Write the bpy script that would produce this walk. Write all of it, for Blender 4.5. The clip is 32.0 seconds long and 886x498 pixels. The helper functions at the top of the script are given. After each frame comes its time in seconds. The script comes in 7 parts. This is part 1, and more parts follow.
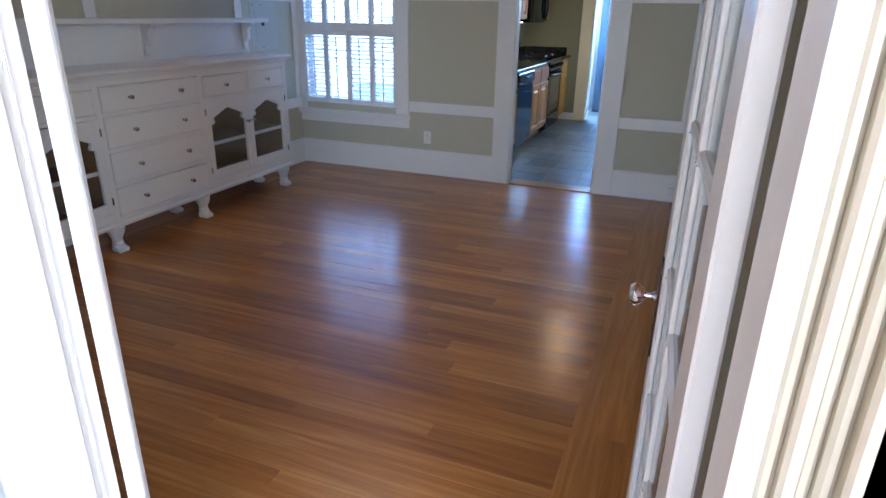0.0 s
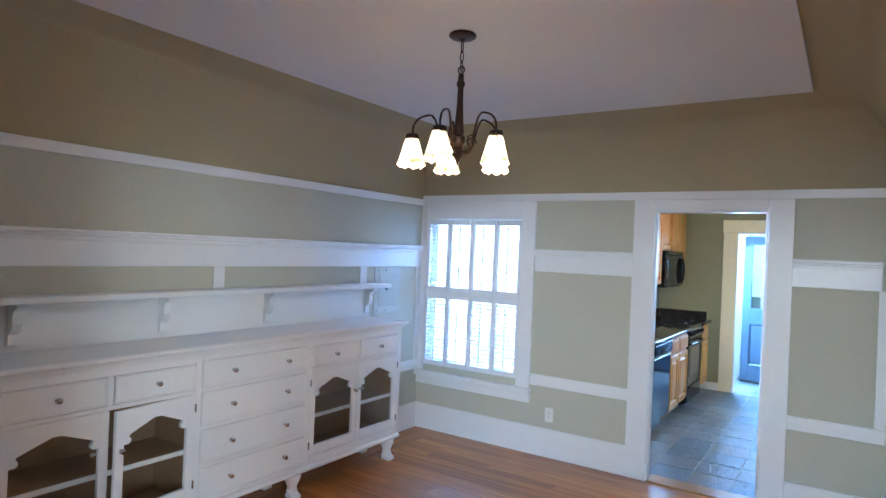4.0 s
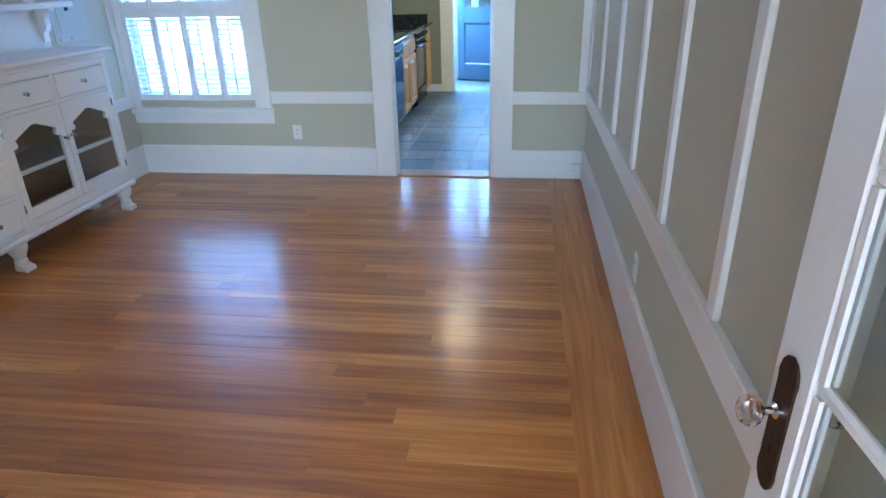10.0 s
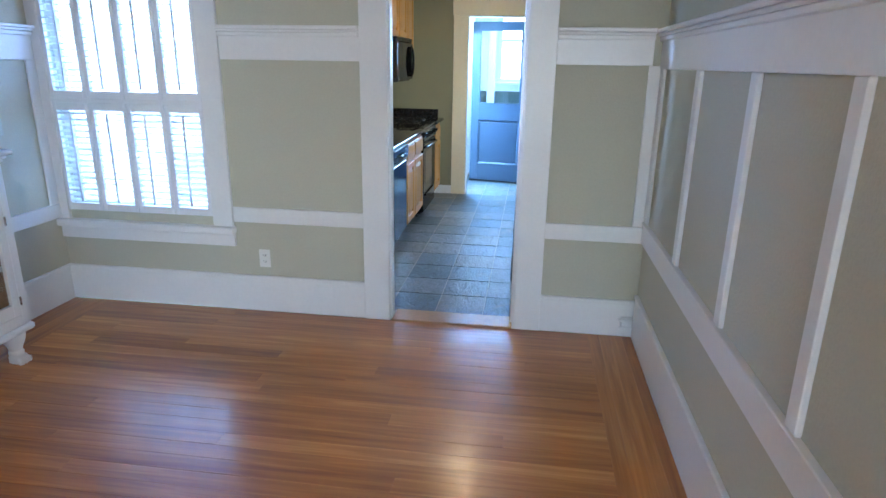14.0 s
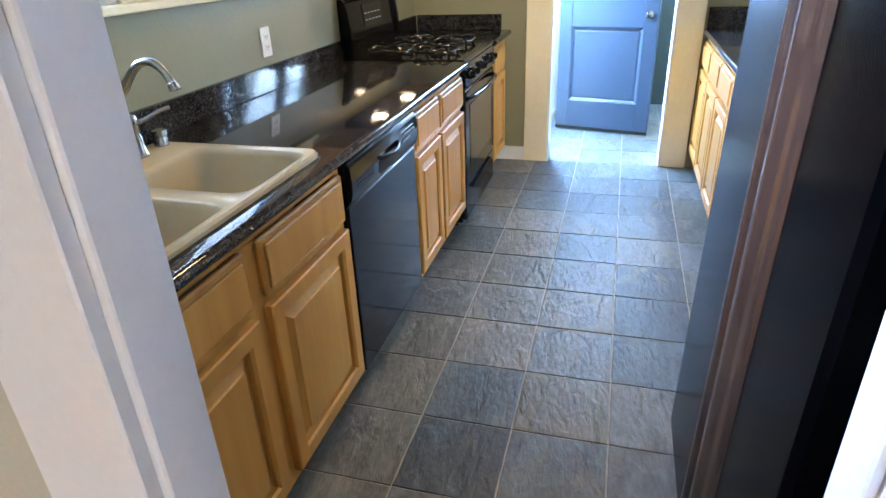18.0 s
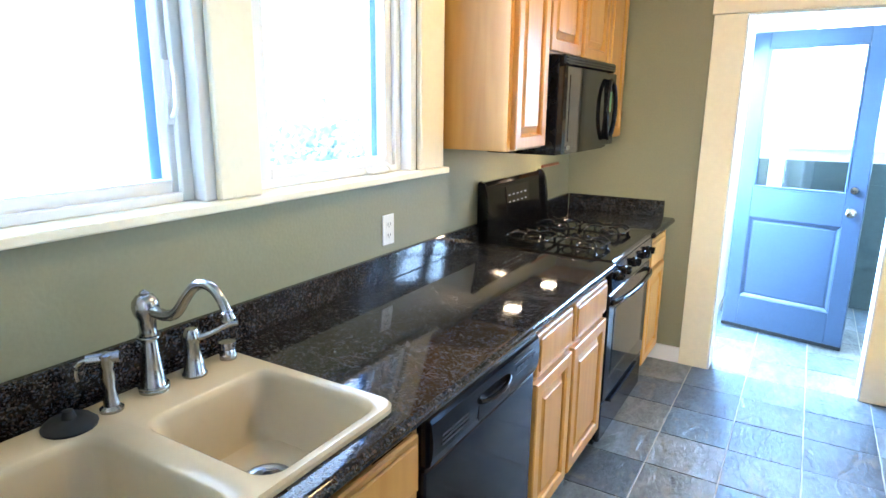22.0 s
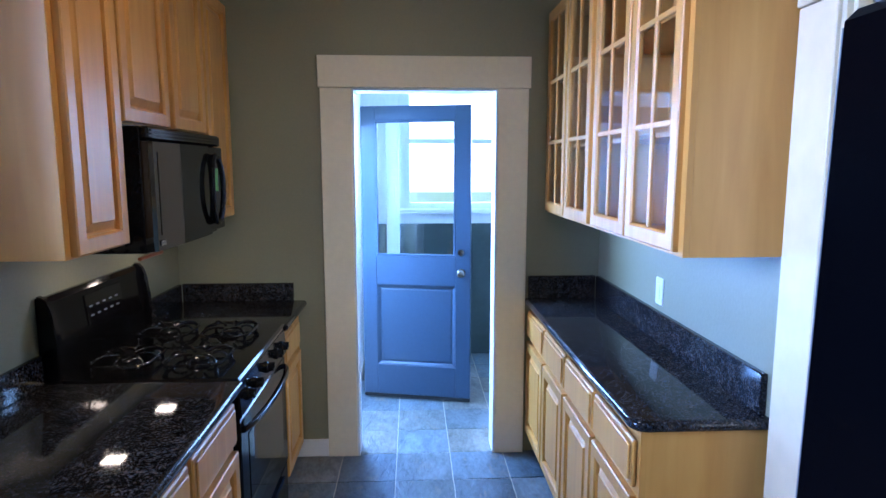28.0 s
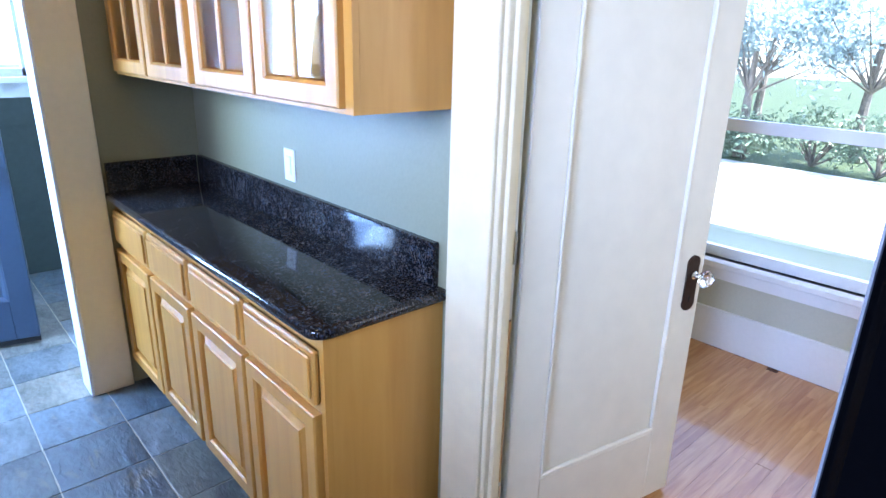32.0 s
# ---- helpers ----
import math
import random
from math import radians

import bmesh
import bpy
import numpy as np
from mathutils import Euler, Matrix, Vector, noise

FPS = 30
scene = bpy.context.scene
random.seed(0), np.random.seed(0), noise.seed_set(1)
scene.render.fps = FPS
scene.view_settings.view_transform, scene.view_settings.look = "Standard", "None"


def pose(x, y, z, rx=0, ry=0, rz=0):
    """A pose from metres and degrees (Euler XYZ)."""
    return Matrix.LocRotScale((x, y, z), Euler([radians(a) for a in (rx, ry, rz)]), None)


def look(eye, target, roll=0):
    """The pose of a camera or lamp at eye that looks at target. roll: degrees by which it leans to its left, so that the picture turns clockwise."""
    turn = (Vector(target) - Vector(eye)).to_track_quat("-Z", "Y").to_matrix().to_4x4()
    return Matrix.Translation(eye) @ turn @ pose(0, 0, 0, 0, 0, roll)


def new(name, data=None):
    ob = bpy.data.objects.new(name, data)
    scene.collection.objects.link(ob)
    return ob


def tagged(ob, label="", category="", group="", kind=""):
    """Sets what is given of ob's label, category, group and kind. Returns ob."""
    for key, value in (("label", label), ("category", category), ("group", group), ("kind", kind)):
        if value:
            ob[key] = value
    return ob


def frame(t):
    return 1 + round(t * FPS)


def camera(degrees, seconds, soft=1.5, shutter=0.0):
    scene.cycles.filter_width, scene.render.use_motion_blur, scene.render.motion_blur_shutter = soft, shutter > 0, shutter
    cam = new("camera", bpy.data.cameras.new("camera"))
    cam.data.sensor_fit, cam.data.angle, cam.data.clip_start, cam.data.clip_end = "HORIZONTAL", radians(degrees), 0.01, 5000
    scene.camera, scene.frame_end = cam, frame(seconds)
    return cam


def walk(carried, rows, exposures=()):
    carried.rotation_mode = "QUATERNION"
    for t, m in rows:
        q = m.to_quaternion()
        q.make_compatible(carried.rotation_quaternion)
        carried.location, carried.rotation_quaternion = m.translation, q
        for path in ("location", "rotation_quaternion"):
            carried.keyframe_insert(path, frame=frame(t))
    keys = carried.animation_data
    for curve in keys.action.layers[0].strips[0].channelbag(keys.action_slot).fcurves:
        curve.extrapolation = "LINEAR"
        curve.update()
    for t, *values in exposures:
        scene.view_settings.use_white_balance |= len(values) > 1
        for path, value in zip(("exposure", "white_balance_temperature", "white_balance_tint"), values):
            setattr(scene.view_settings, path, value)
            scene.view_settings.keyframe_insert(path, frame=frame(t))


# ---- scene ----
cam = camera(71.9, 32.0)
PATH = [
    (0, (1.268, 0.466, 1.434), (0.59, 2.205, 0.713), 1.0),
    (0.5, (1.162, 0.572, 1.45), (0.364, 2.278, 0.776), 1.5),
    (1, (1.149, 0.744, 1.487), (0.093, 2.323, 0.861), 0.5),
    (1.5, (1.077, 0.847, 1.474), (-0.038, 2.392, 0.867), 0.2),
    (2, (1.045, 0.9, 1.485), (-0.123, 2.423, 0.923), -0.1),
    (2.5, (1.051, 0.922, 1.547), (-0.134, 2.47, 1.1), -0.1),
    (3, (1.011, 0.927, 1.6), (-0.128, 2.536, 1.266), 1.0),
    (3.5, (1.025, 0.948, 1.641), (-0.1, 2.594, 1.484), 2.0),
    (4, (1.061, 0.978, 1.676), (-0.043, 2.645, 1.679), 2.4),
    (4.5, (1.044, 0.954, 1.691), (0.027, 2.667, 1.871), 3.5),
    (6.5, (0.958, 1.029, 1.668), (0.278, 2.909, 1.617), 2.1),
    (7, (0.868, 1.031, 1.63), (0.381, 2.959, 1.423), 0.9),
    (7.5, (0.835, 1.024, 1.601), (0.476, 2.96, 1.254), 1.2),
    (8, (0.82, 1.023, 1.564), (0.57, 2.948, 1.08), 0.9),
    (8.5, (0.822, 1.033, 1.525), (0.574, 2.922, 0.917), 0.1),
    (9, (0.828, 1.046, 1.504), (0.584, 2.912, 0.828), -0.4),
    (9.5, (0.836, 1.061, 1.473), (0.607, 2.893, 0.703), -0.8),
    (10, (0.827, 1.039, 1.468), (0.584, 2.848, 0.651), -1.4),
    (10.5, (0.837, 1.034, 1.48), (0.566, 2.865, 0.721), -1.0),
    (11, (0.843, 1.024, 1.485), (0.577, 2.872, 0.768), -0.8),
    (11.5, (0.836, 1.008, 1.499), (0.59, 2.879, 0.837), -0.6),
    (12, (0.812, 1.004, 1.52), (0.578, 2.898, 0.92), 0.5),
    (12.5, (0.793, 1.125, 1.515), (0.56, 3.033, 0.961), 1.5),
    (13, (0.78, 1.428, 1.516), (0.45, 3.333, 1.005), -0.0),
    (13.5, (0.738, 1.824, 1.529), (0.396, 3.722, 0.999), 0.3),
    (14, (0.642, 2.27, 1.526), (0.38, 4.166, 0.945), 0.9),
    (14.5, (0.566, 2.746, 1.492), (0.363, 4.651, 0.915), 0.5),
    (16.5, (0.385, 4.386, 1.493), (0.132, 6.245, 0.8), 1.6),
    (17, (0.334, 4.749, 1.466), (0.092, 6.587, 0.714), 1.9),
    (17.5, (0.318, 5.041, 1.435), (0.013, 6.843, 0.622), 0.3),
    (18, (0.338, 5.285, 1.415), (-0.168, 7.007, 0.533), -2.3),
    (18.5, (0.323, 5.424, 1.403), (-0.216, 7.113, 0.477), -2.2),
    (19, (0.264, 5.536, 1.404), (-0.312, 7.205, 0.466), -1.5),
    (19.5, (0.236, 5.629, 1.4), (-0.417, 7.252, 0.432), -0.7),
    (20, (0.25, 5.718, 1.416), (-0.543, 7.29, 0.468), 1.2),
    (20.5, (0.256, 5.758, 1.447), (-0.727, 7.296, 0.631), -0.2),
    (21, (0.265, 5.773, 1.484), (-0.781, 7.326, 0.783), -0.5),
    (21.5, (0.274, 5.767, 1.525), (-0.77, 7.374, 0.953), -0.2),
    (22, (0.261, 5.785, 1.557), (-0.733, 7.459, 1.097), 0.6),
    (22.5, (0.271, 5.788, 1.612), (-0.654, 7.53, 1.275), 1.4),
    (23, (0.261, 5.795, 1.632), (-0.617, 7.575, 1.384), 2.0),
    (23.5, (0.263, 5.798, 1.669), (-0.609, 7.59, 1.5), 1.6),
    (24, (0.274, 5.806, 1.714), (-0.558, 7.622, 1.634), 1.4),
    (24.5, (0.272, 5.807, 1.735), (-0.513, 7.647, 1.738), 1.5),
    (25, (0.279, 5.782, 1.762), (-0.42, 7.653, 1.875), 1.9),
    (25.5, (0.301, 5.738, 1.762), (-0.245, 7.657, 1.89), 2.9),
    (27.5, (0.209, 6.129, 1.681), (0.261, 8.125, 1.57), 1.9),
    (28, (0.195, 6.271, 1.641), (0.296, 8.25, 1.372), -0.0),
    (28.5, (0.162, 6.411, 1.597), (0.516, 8.322, 1.126), -1.5),
    (29, (0.134, 6.494, 1.555), (0.669, 8.315, 0.926), -0.6),
    (29.5, (0.137, 6.552, 1.532), (0.875, 8.277, 0.842), -1.5),
    (30, (0.13, 6.552, 1.546), (1.065, 8.17, 0.834), -2.1),
    (30.5, (0.124, 6.537, 1.558), (1.219, 8.076, 0.901), -0.5),
    (31, (0.144, 6.606, 1.555), (1.286, 8.127, 0.938), -0.5),
    (31.5, (0.166, 6.692, 1.544), (1.285, 8.219, 0.901), 0.4),
    (32, (0.193, 6.794, 1.541), (1.473, 8.192, 0.903), 1.5),
]
EXPO = [(0.0, 2.85, 5150, 9), (1.0, 3.35, 4700, -1), (2.0, 3.68, 5050, 6), (3.5, 3.8, 4900, 5), (5.0, 3.8, 4950, 3), (7.0, 3.4, 4950, 7), (9.0, 3.55, 5050, 5), (10.5, 3.7, 4550, 0), (12.0, 3.65, 4600, 0), (13.2, 3.65, 4750, 1), (14.5, 3.55, 5200, 7), (17.0, 3.85, 5650, 10), (18.3, 4.15, 6050, 12), (19.0, 4.35, 5800, 11), (20.0, 4.75, 5500, 9), (21.0, 4.6, 5450, 9), (22.2, 4.55, 5550, 11), (23.3, 4.1, 5500, 13), (24.0, 3.8, 5450, 15), (25.3, 3.45, 5300, 16), (28.0, 2.88, 4750, 20), (29.0, 2.84, 5450, 20), (29.7, 2.98, 5700, 22), (30.3, 2.9, 5550, 22), (31.0, 2.84, 5750, 20), (32.0, 3.12, 5500, 18)]
walk(cam, [(t, look(eye, target, roll)) for t, eye, target, roll in PATH], EXPO)

# ---- world, sun, large lights ----
world = bpy.data.worlds.new("world")
scene.world = world
world.use_nodes = True
wn = world.node_tree
wn.nodes.clear()
w_out = wn.nodes.new("ShaderNodeOutputWorld")
w_bg = wn.nodes.new("ShaderNodeBackground")
w_sky = wn.nodes.new("ShaderNodeTexSky")
w_sky.sky_type = 'NISHITA'
w_sky.sun_disc = False
w_sky.sun_elevation = radians(45)
w_sky.sun_rotation = radians(158)
w_sky.air_density, w_sky.dust_density = 1.0, 0.6
w_bg.inputs[1].default_value = 0.13
wn.links.new(w_sky.outputs[0], w_bg.inputs[0])
wn.links.new(w_bg.outputs[0], w_out.inputs[0])


def lamp(name, kind, m, energy, color, **more):
    data = bpy.data.lights.new(name, kind)
    data.energy, data.color = energy, color
    for key, value in more.items():
        if key == "size":
            data.size = value
        elif key == "size_y":
            data.shape = 'RECTANGLE'
            data.size_y = value
        elif key == "angle":
            data.angle = value
        elif key == "radius":
            data.shadow_soft_size = value
    ob = new(name, data)
    ob.matrix_world = m
    return ob


lamp("sun", 'SUN', look((8, -20, 22), (0, 0, 0)), 3.0, (1.0, 0.95, 0.86), angle=radians(1.0))
# daylight in the window openings
# front room lamps stand in unseen windows, added to light the dining room
lamp("unseen_front_light", 'AREA', look((0.9, -5.58, 1.55), (0.4, 4, 1.3)), 19, (0.97, 0.98, 1.0), size=2.9, size_y=1.8)
lamp("unseen_front_light", 'AREA', look((4.0, -5.45, 1.55), (2.4, 0, 1.4)), 47, (0.97, 0.98, 1.0), size=2.6, size_y=1.8)
lamp("unseen_side_light", 'AREA', look((5.50, -2.3, 1.5), (-1.9, 2.75, 0.7)), 20.0, (1.0, 0.97, 0.92), size=1.6, size_y=1.5)
lamp("dining_window_light", 'AREA', look((-1.75, 6.02, 1.3), (-0.4, 3.0, 1.1)), 2.0, (0.27, 0.46, 1.0), size=0.9, size_y=1.4)
lamp("kitchen_window_light", 'AREA', look((-4.0, 6.3, 2.35), (1.24, 8.3, 1.0)), 140, (0.47, 0.63, 1.0), size=2.0, size_y=1.6)
lamp("porch_door_light", 'AREA', look((-0.66, 10.15, 1.75), (0.45, 9.4, 0.0)), 12, (0.50, 0.74, 1.0), size=0.66, size_y=0.8)
lamp("porch_door_light", 'AREA', look((-0.30, 10.40, 1.25), (0.42, 8.6, 0.0)), 9, (0.34, 0.58, 1.0), size=0.22, size_y=1.5)
lamp("porch_window_light", 'AREA', look((0.95, 11.75, 1.85), (0.9, 8, 0.9)), 14, (0.55, 0.76, 1.0), size=1.6, size_y=1.1)
# stands in an unseen south opening, assumed from the bright hall door
lamp("hall_window_light", 'AREA', look((2.3, 5.98, 1.5), (2.6, 9, 0.9)), 1.9, (1.0, 0.92, 0.76), size=1.4, size_y=1.4)


# ---- materials ----
def mat(name, color, rough=0.5, metal=0.0, vary=0.06, grain=30.0, bump=0.02, big=1.5, spec=0.5, coat=0.0, per_object=0.0,
        stretch=(1, 1, 1), transmission=0.0, ior=1.45, emit=0.0, emit_color=None):
    """A procedural surface: base colour varied at two scales, with fine relief."""
    m = bpy.data.materials.new(name)
    m.use_nodes = True
    nt = m.node_tree
    p = nt.nodes["Principled BSDF"]
    p.inputs["Roughness"].default_value = rough
    p.inputs["Metallic"].default_value = metal
    p.inputs["Specular IOR Level"].default_value = spec
    p.inputs["Coat Weight"].default_value = coat
    p.inputs["Coat Roughness"].default_value = 0.12
    p.inputs["Transmission Weight"].default_value = transmission
    p.inputs["IOR"].default_value = ior
    if emit:
        p.inputs["Emission Color"].default_value = (*(emit_color or color), 1)
        p.inputs["Emission Strength"].default_value = emit
    tc = nt.nodes.new("ShaderNodeTexCoord")
    mp = nt.nodes.new("ShaderNodeMapping")
    mp.inputs["Scale"].default_value = stretch
    nt.links.new(tc.outputs["Object"], mp.inputs["Vector"])
    small = nt.nodes.new("ShaderNodeTexNoise")
    small.inputs["Scale"].default_value = grain
    small.inputs["Detail"].default_value = 5
    large = nt.nodes.new("ShaderNodeTexNoise")
    large.inputs["Scale"].default_value = big
    large.inputs["Detail"].default_value = 3
    nt.links.new(mp.outputs[0], small.inputs["Vector"])
    nt.links.new(mp.outputs[0], large.inputs["Vector"])
    add = nt.nodes.new("ShaderNodeMath")
    add.operation = 'ADD'
    nt.links.new(small.outputs["Fac"], add.inputs[0])
    nt.links.new(large.outputs["Fac"], add.inputs[1])
    last = add.outputs[0]
    if per_object:
        info = nt.nodes.new("ShaderNodeObjectInfo")
        mul = nt.nodes.new("ShaderNodeMath")
        mul.operation = 'MULTIPLY_ADD'
        mul.inputs[1].default_value = per_object
        mul.inputs[2].default_value = -per_object / 2
        nt.links.new(info.outputs["Random"], mul.inputs[0])
        add2 = nt.nodes.new("ShaderNodeMath")
        add2.operation = 'ADD'
        nt.links.new(last, add2.inputs[0])
        nt.links.new(mul.outputs[0], add2.inputs[1])
        last = add2.outputs[0]
    ramp = nt.nodes.new("ShaderNodeMapRange")
    ramp.inputs["From Min"].default_value, ramp.inputs["From Max"].default_value = 0.5, 1.5
    ramp.inputs["To Min"].default_value, ramp.inputs["To Max"].default_value = 1 - 2 * vary, 1 + 2 * vary
    nt.links.new(last, ramp.inputs["Value"])
    tint = nt.nodes.new("ShaderNodeVectorMath")
    tint.operation = 'SCALE'
    tint.inputs[0].default_value = color
    nt.links.new(ramp.outputs[0], tint.inputs["Scale"])
    nt.links.new(tint.outputs[0], p.inputs["Base Color"])
    if bump:
        b = nt.nodes.new("ShaderNodeBump")
        b.inputs["Strength"].default_value = 0.6
        b.inputs["Distance"].default_value = bump * 0.05
        nt.links.new(small.outputs["Fac"], b.inputs["Height"])
        nt.links.new(b.outputs[0], p.inputs["Normal"])
    m.diffuse_color = (*color, 1)
    return m


def ramp_mat(name, stops, scale, rough, stretch=(1, 1, 1), kind="noise", bump=0.01, coat=0.0, spec=0.5, detail=8.0, distort=0.0,
             per_object=0.0, rough_vary=0.0, coat_rough=0.06, wave_bump=0.0, wave=(9, 9, 9)):
    """A procedural surface whose colour follows a noise or cell pattern through a colour ramp."""
    m = bpy.data.materials.new(name)
    m.use_nodes = True
    nt = m.node_tree
    p = nt.nodes["Principled BSDF"]
    p.inputs["Roughness"].default_value = rough
    p.inputs["Coat Weight"].default_value = coat
    p.inputs["Coat Roughness"].default_value = coat_rough
    p.inputs["Specular IOR Level"].default_value = spec
    tc = nt.nodes.new("ShaderNodeTexCoord")
    mp = nt.nodes.new("ShaderNodeMapping")
    mp.inputs["Scale"].default_value = stretch
    vec = tc.outputs["Object"]
    rnd = None
    if per_object:
        info = nt.nodes.new("ShaderNodeObjectInfo")
        rnd = info.outputs["Random"]
        off = nt.nodes.new("ShaderNodeVectorMath")
        off.operation = 'MULTIPLY_ADD'
        nt.links.new(rnd, off.inputs[0])
        off.inputs[1].default_value = (37.0, 53.0, 71.0)
        nt.links.new(vec, off.inputs[2])
        vec = off.outputs[0]
    nt.links.new(vec, mp.inputs["Vector"])
    if kind == "cells":
        tex = nt.nodes.new("ShaderNodeTexVoronoi")
        tex.inputs["Scale"].default_value = scale
        fac = tex.outputs["Color"]
        sep = nt.nodes.new("ShaderNodeSeparateColor")
        nt.links.new(fac, sep.inputs[0])
        fac = sep.outputs[0]
    else:
        tex = nt.nodes.new("ShaderNodeTexNoise")
        tex.inputs["Scale"].default_value = scale
        tex.inputs["Detail"].default_value = detail
        tex.inputs["Distortion"].default_value = distort
        fac = tex.outputs["Fac"]
    nt.links.new(mp.outputs[0], tex.inputs["Vector"])
    if per_object:
        mix = nt.nodes.new("ShaderNodeMath")
        mix.operation = 'MULTIPLY_ADD'
        nt.links.new(rnd, mix.inputs[0])
        mix.inputs[1].default_value = per_object
        nt.links.new(fac, mix.inputs[2])
        sub = nt.nodes.new("ShaderNodeMath")
        sub.operation = 'SUBTRACT'
        nt.links.new(mix.outputs[0], sub.inputs[0])
        sub.inputs[1].default_value = per_object / 2
        ramp_in = sub.outputs[0]
    else:
        ramp_in = fac
    cr = nt.nodes.new("ShaderNodeValToRGB")
    el = cr.color_ramp.elements
    while len(el) < len(stops):
        el.new(0.5)
    for e, (pos, col) in zip(el, stops):
        e.position, e.color = pos, (*col, 1)
    nt.links.new(ramp_in, cr.inputs[0])
    nt.links.new(cr.outputs[0], p.inputs["Base Color"])
    if rough_vary:
        mr = nt.nodes.new("ShaderNodeMapRange")
        mr.inputs["To Min"].default_value, mr.inputs["To Max"].default_value = rough - rough_vary, rough + rough_vary
        nt.links.new(tex.outputs["Fac"] if kind != "cells" else fac, mr.inputs["Value"])
        nt.links.new(mr.outputs[0], p.inputs["Roughness"])
    if bump or wave_bump:
        b = nt.nodes.new("ShaderNodeBump")
        b.inputs["Strength"].default_value = 0.8
        b.inputs["Distance"].default_value = bump
        nt.links.new(fac, b.inputs["Height"])
        nt.links.new(b.outputs[0], p.inputs["Normal"])
        if wave_bump:
            wp = nt.nodes.new("ShaderNodeMapping")
            wp.inputs["Scale"].default_value = wave
            nt.links.new(vec, wp.inputs["Vector"])
            low = nt.nodes.new("ShaderNodeTexNoise")
            low.inputs["Scale"].default_value = 1.0
            low.inputs["Detail"].default_value = 3.0
            nt.links.new(wp.outputs[0], low.inputs["Vector"])
            b2 = nt.nodes.new("ShaderNodeBump")
            b2.inputs["Distance"].default_value = wave_bump
            nt.links.new(low.outputs["Fac"], b2.inputs["Height"])
            nt.links.new(b2.outputs[0], p.inputs["Coat Normal"])
    m.diffuse_color = (*stops[len(stops) // 2][1], 1)
    return m


WHITE = mat("white_enamel_paint", (0.80, 0.795, 0.78), 0.32, vary=0.02, grain=60, bump=0.02)
SHUTTER = mat("shutter_paint", (0.82, 0.83, 0.84), 0.35, vary=0.015)
CREAM = mat("cream_enamel_paint", (0.82, 0.755, 0.57), 0.35, vary=0.03, grain=40)
DOORWHITE = mat("warm_white_door_paint", (0.66, 0.60, 0.46), 0.35, vary=0.04, grain=14)
HALL_CREAM = mat("hall_cream_paint", (0.68, 0.575, 0.37), 0.35, vary=0.05, grain=14)
KHAKI = mat("khaki_wall_paint", (0.52, 0.505, 0.395), 0.75, vary=0.035, grain=90, bump=0.06, big=0.8)
COVE = mat("olive_tan_cove_paint", (0.425, 0.355, 0.208), 0.8, vary=0.04, grain=80, bump=0.06, big=0.7)
CEIL = mat("white_ceiling_paint", (0.74, 0.73, 0.745), 0.85, vary=0.02, grain=120, bump=0.05)
KITCHEN_CEIL = mat("pale_grey_green_ceiling_paint", (0.56, 0.56, 0.50), 0.85, vary=0.02, grain=120, bump=0.05)
SAGE = mat("sage_green_wall_paint", (0.25, 0.240, 0.145), 0.40, vary=0.04, grain=90, bump=0.025, big=0.8)
OFFWHITE = mat("plain_room_paint", (0.52, 0.49, 0.41), 0.8, vary=0.03)
# front casing paints darkened in place of shade falling on them
SHADED_WHITE = mat("shaded_white_enamel_paint", (0.46, 0.48, 0.47), 0.4, vary=0.04, grain=20)
SHADED_CREAM = mat("shaded_cream_enamel_paint", (0.50, 0.455, 0.35), 0.35, vary=0.04, grain=20)
FIR = ramp_mat("varnished_fir_boards", [(0.14, (0.23, 0.070, 0.011)), (0.42, (0.38, 0.136, 0.019)), (0.62, (0.48, 0.192, 0.033)), (0.86, (0.64, 0.31, 0.076))], 4.0, 0.42,
               stretch=(0.45, 9, 9), bump=0.0006, coat=0.55, per_object=0.36, distort=0.6, coat_rough=0.17, wave_bump=0.0017, wave=(5, 34, 5))
FIR_Y = ramp_mat("varnished_fir_border", [(0.14, (0.23, 0.070, 0.011)), (0.42, (0.37, 0.134, 0.019)), (0.62, (0.47, 0.19, 0.033)), (0.86, (0.62, 0.30, 0.07))], 4.0, 0.42,
                 stretch=(9, 0.45, 9), bump=0.0006, coat=0.55, per_object=0.3, distort=0.6, coat_rough=0.17, wave_bump=0.0017, wave=(34, 5, 5))
OAK = ramp_mat("golden_oak_boards", [(0.3, (0.42, 0.17, 0.04)), (0.5, (0.52, 0.25, 0.075)), (0.7, (0.62, 0.33, 0.12))], 5.0, 0.35, stretch=(0.7, 9, 9), bump=0.0008, coat=0.6,
               per_object=0.2, distort=0.8)
GAP = mat("dark_joint", (0.09, 0.035, 0.012), 0.9)
MAPLE = ramp_mat("honey_maple", [(0.25, (0.46, 0.213, 0.038)), (0.55, (0.53, 0.262, 0.050)), (0.8, (0.58, 0.302, 0.064))], 3.0, 0.42,
                 stretch=(7, 7, 0.6), bump=0.0004, coat=0.05, spec=0.4, per_object=0.12, distort=0.5, coat_rough=0.2)
MAPLE_DARK = mat("brown_wood_inside", (0.29, 0.18, 0.095), 0.6, vary=0.12, grain=22, stretch=(3, 0.5, 3))


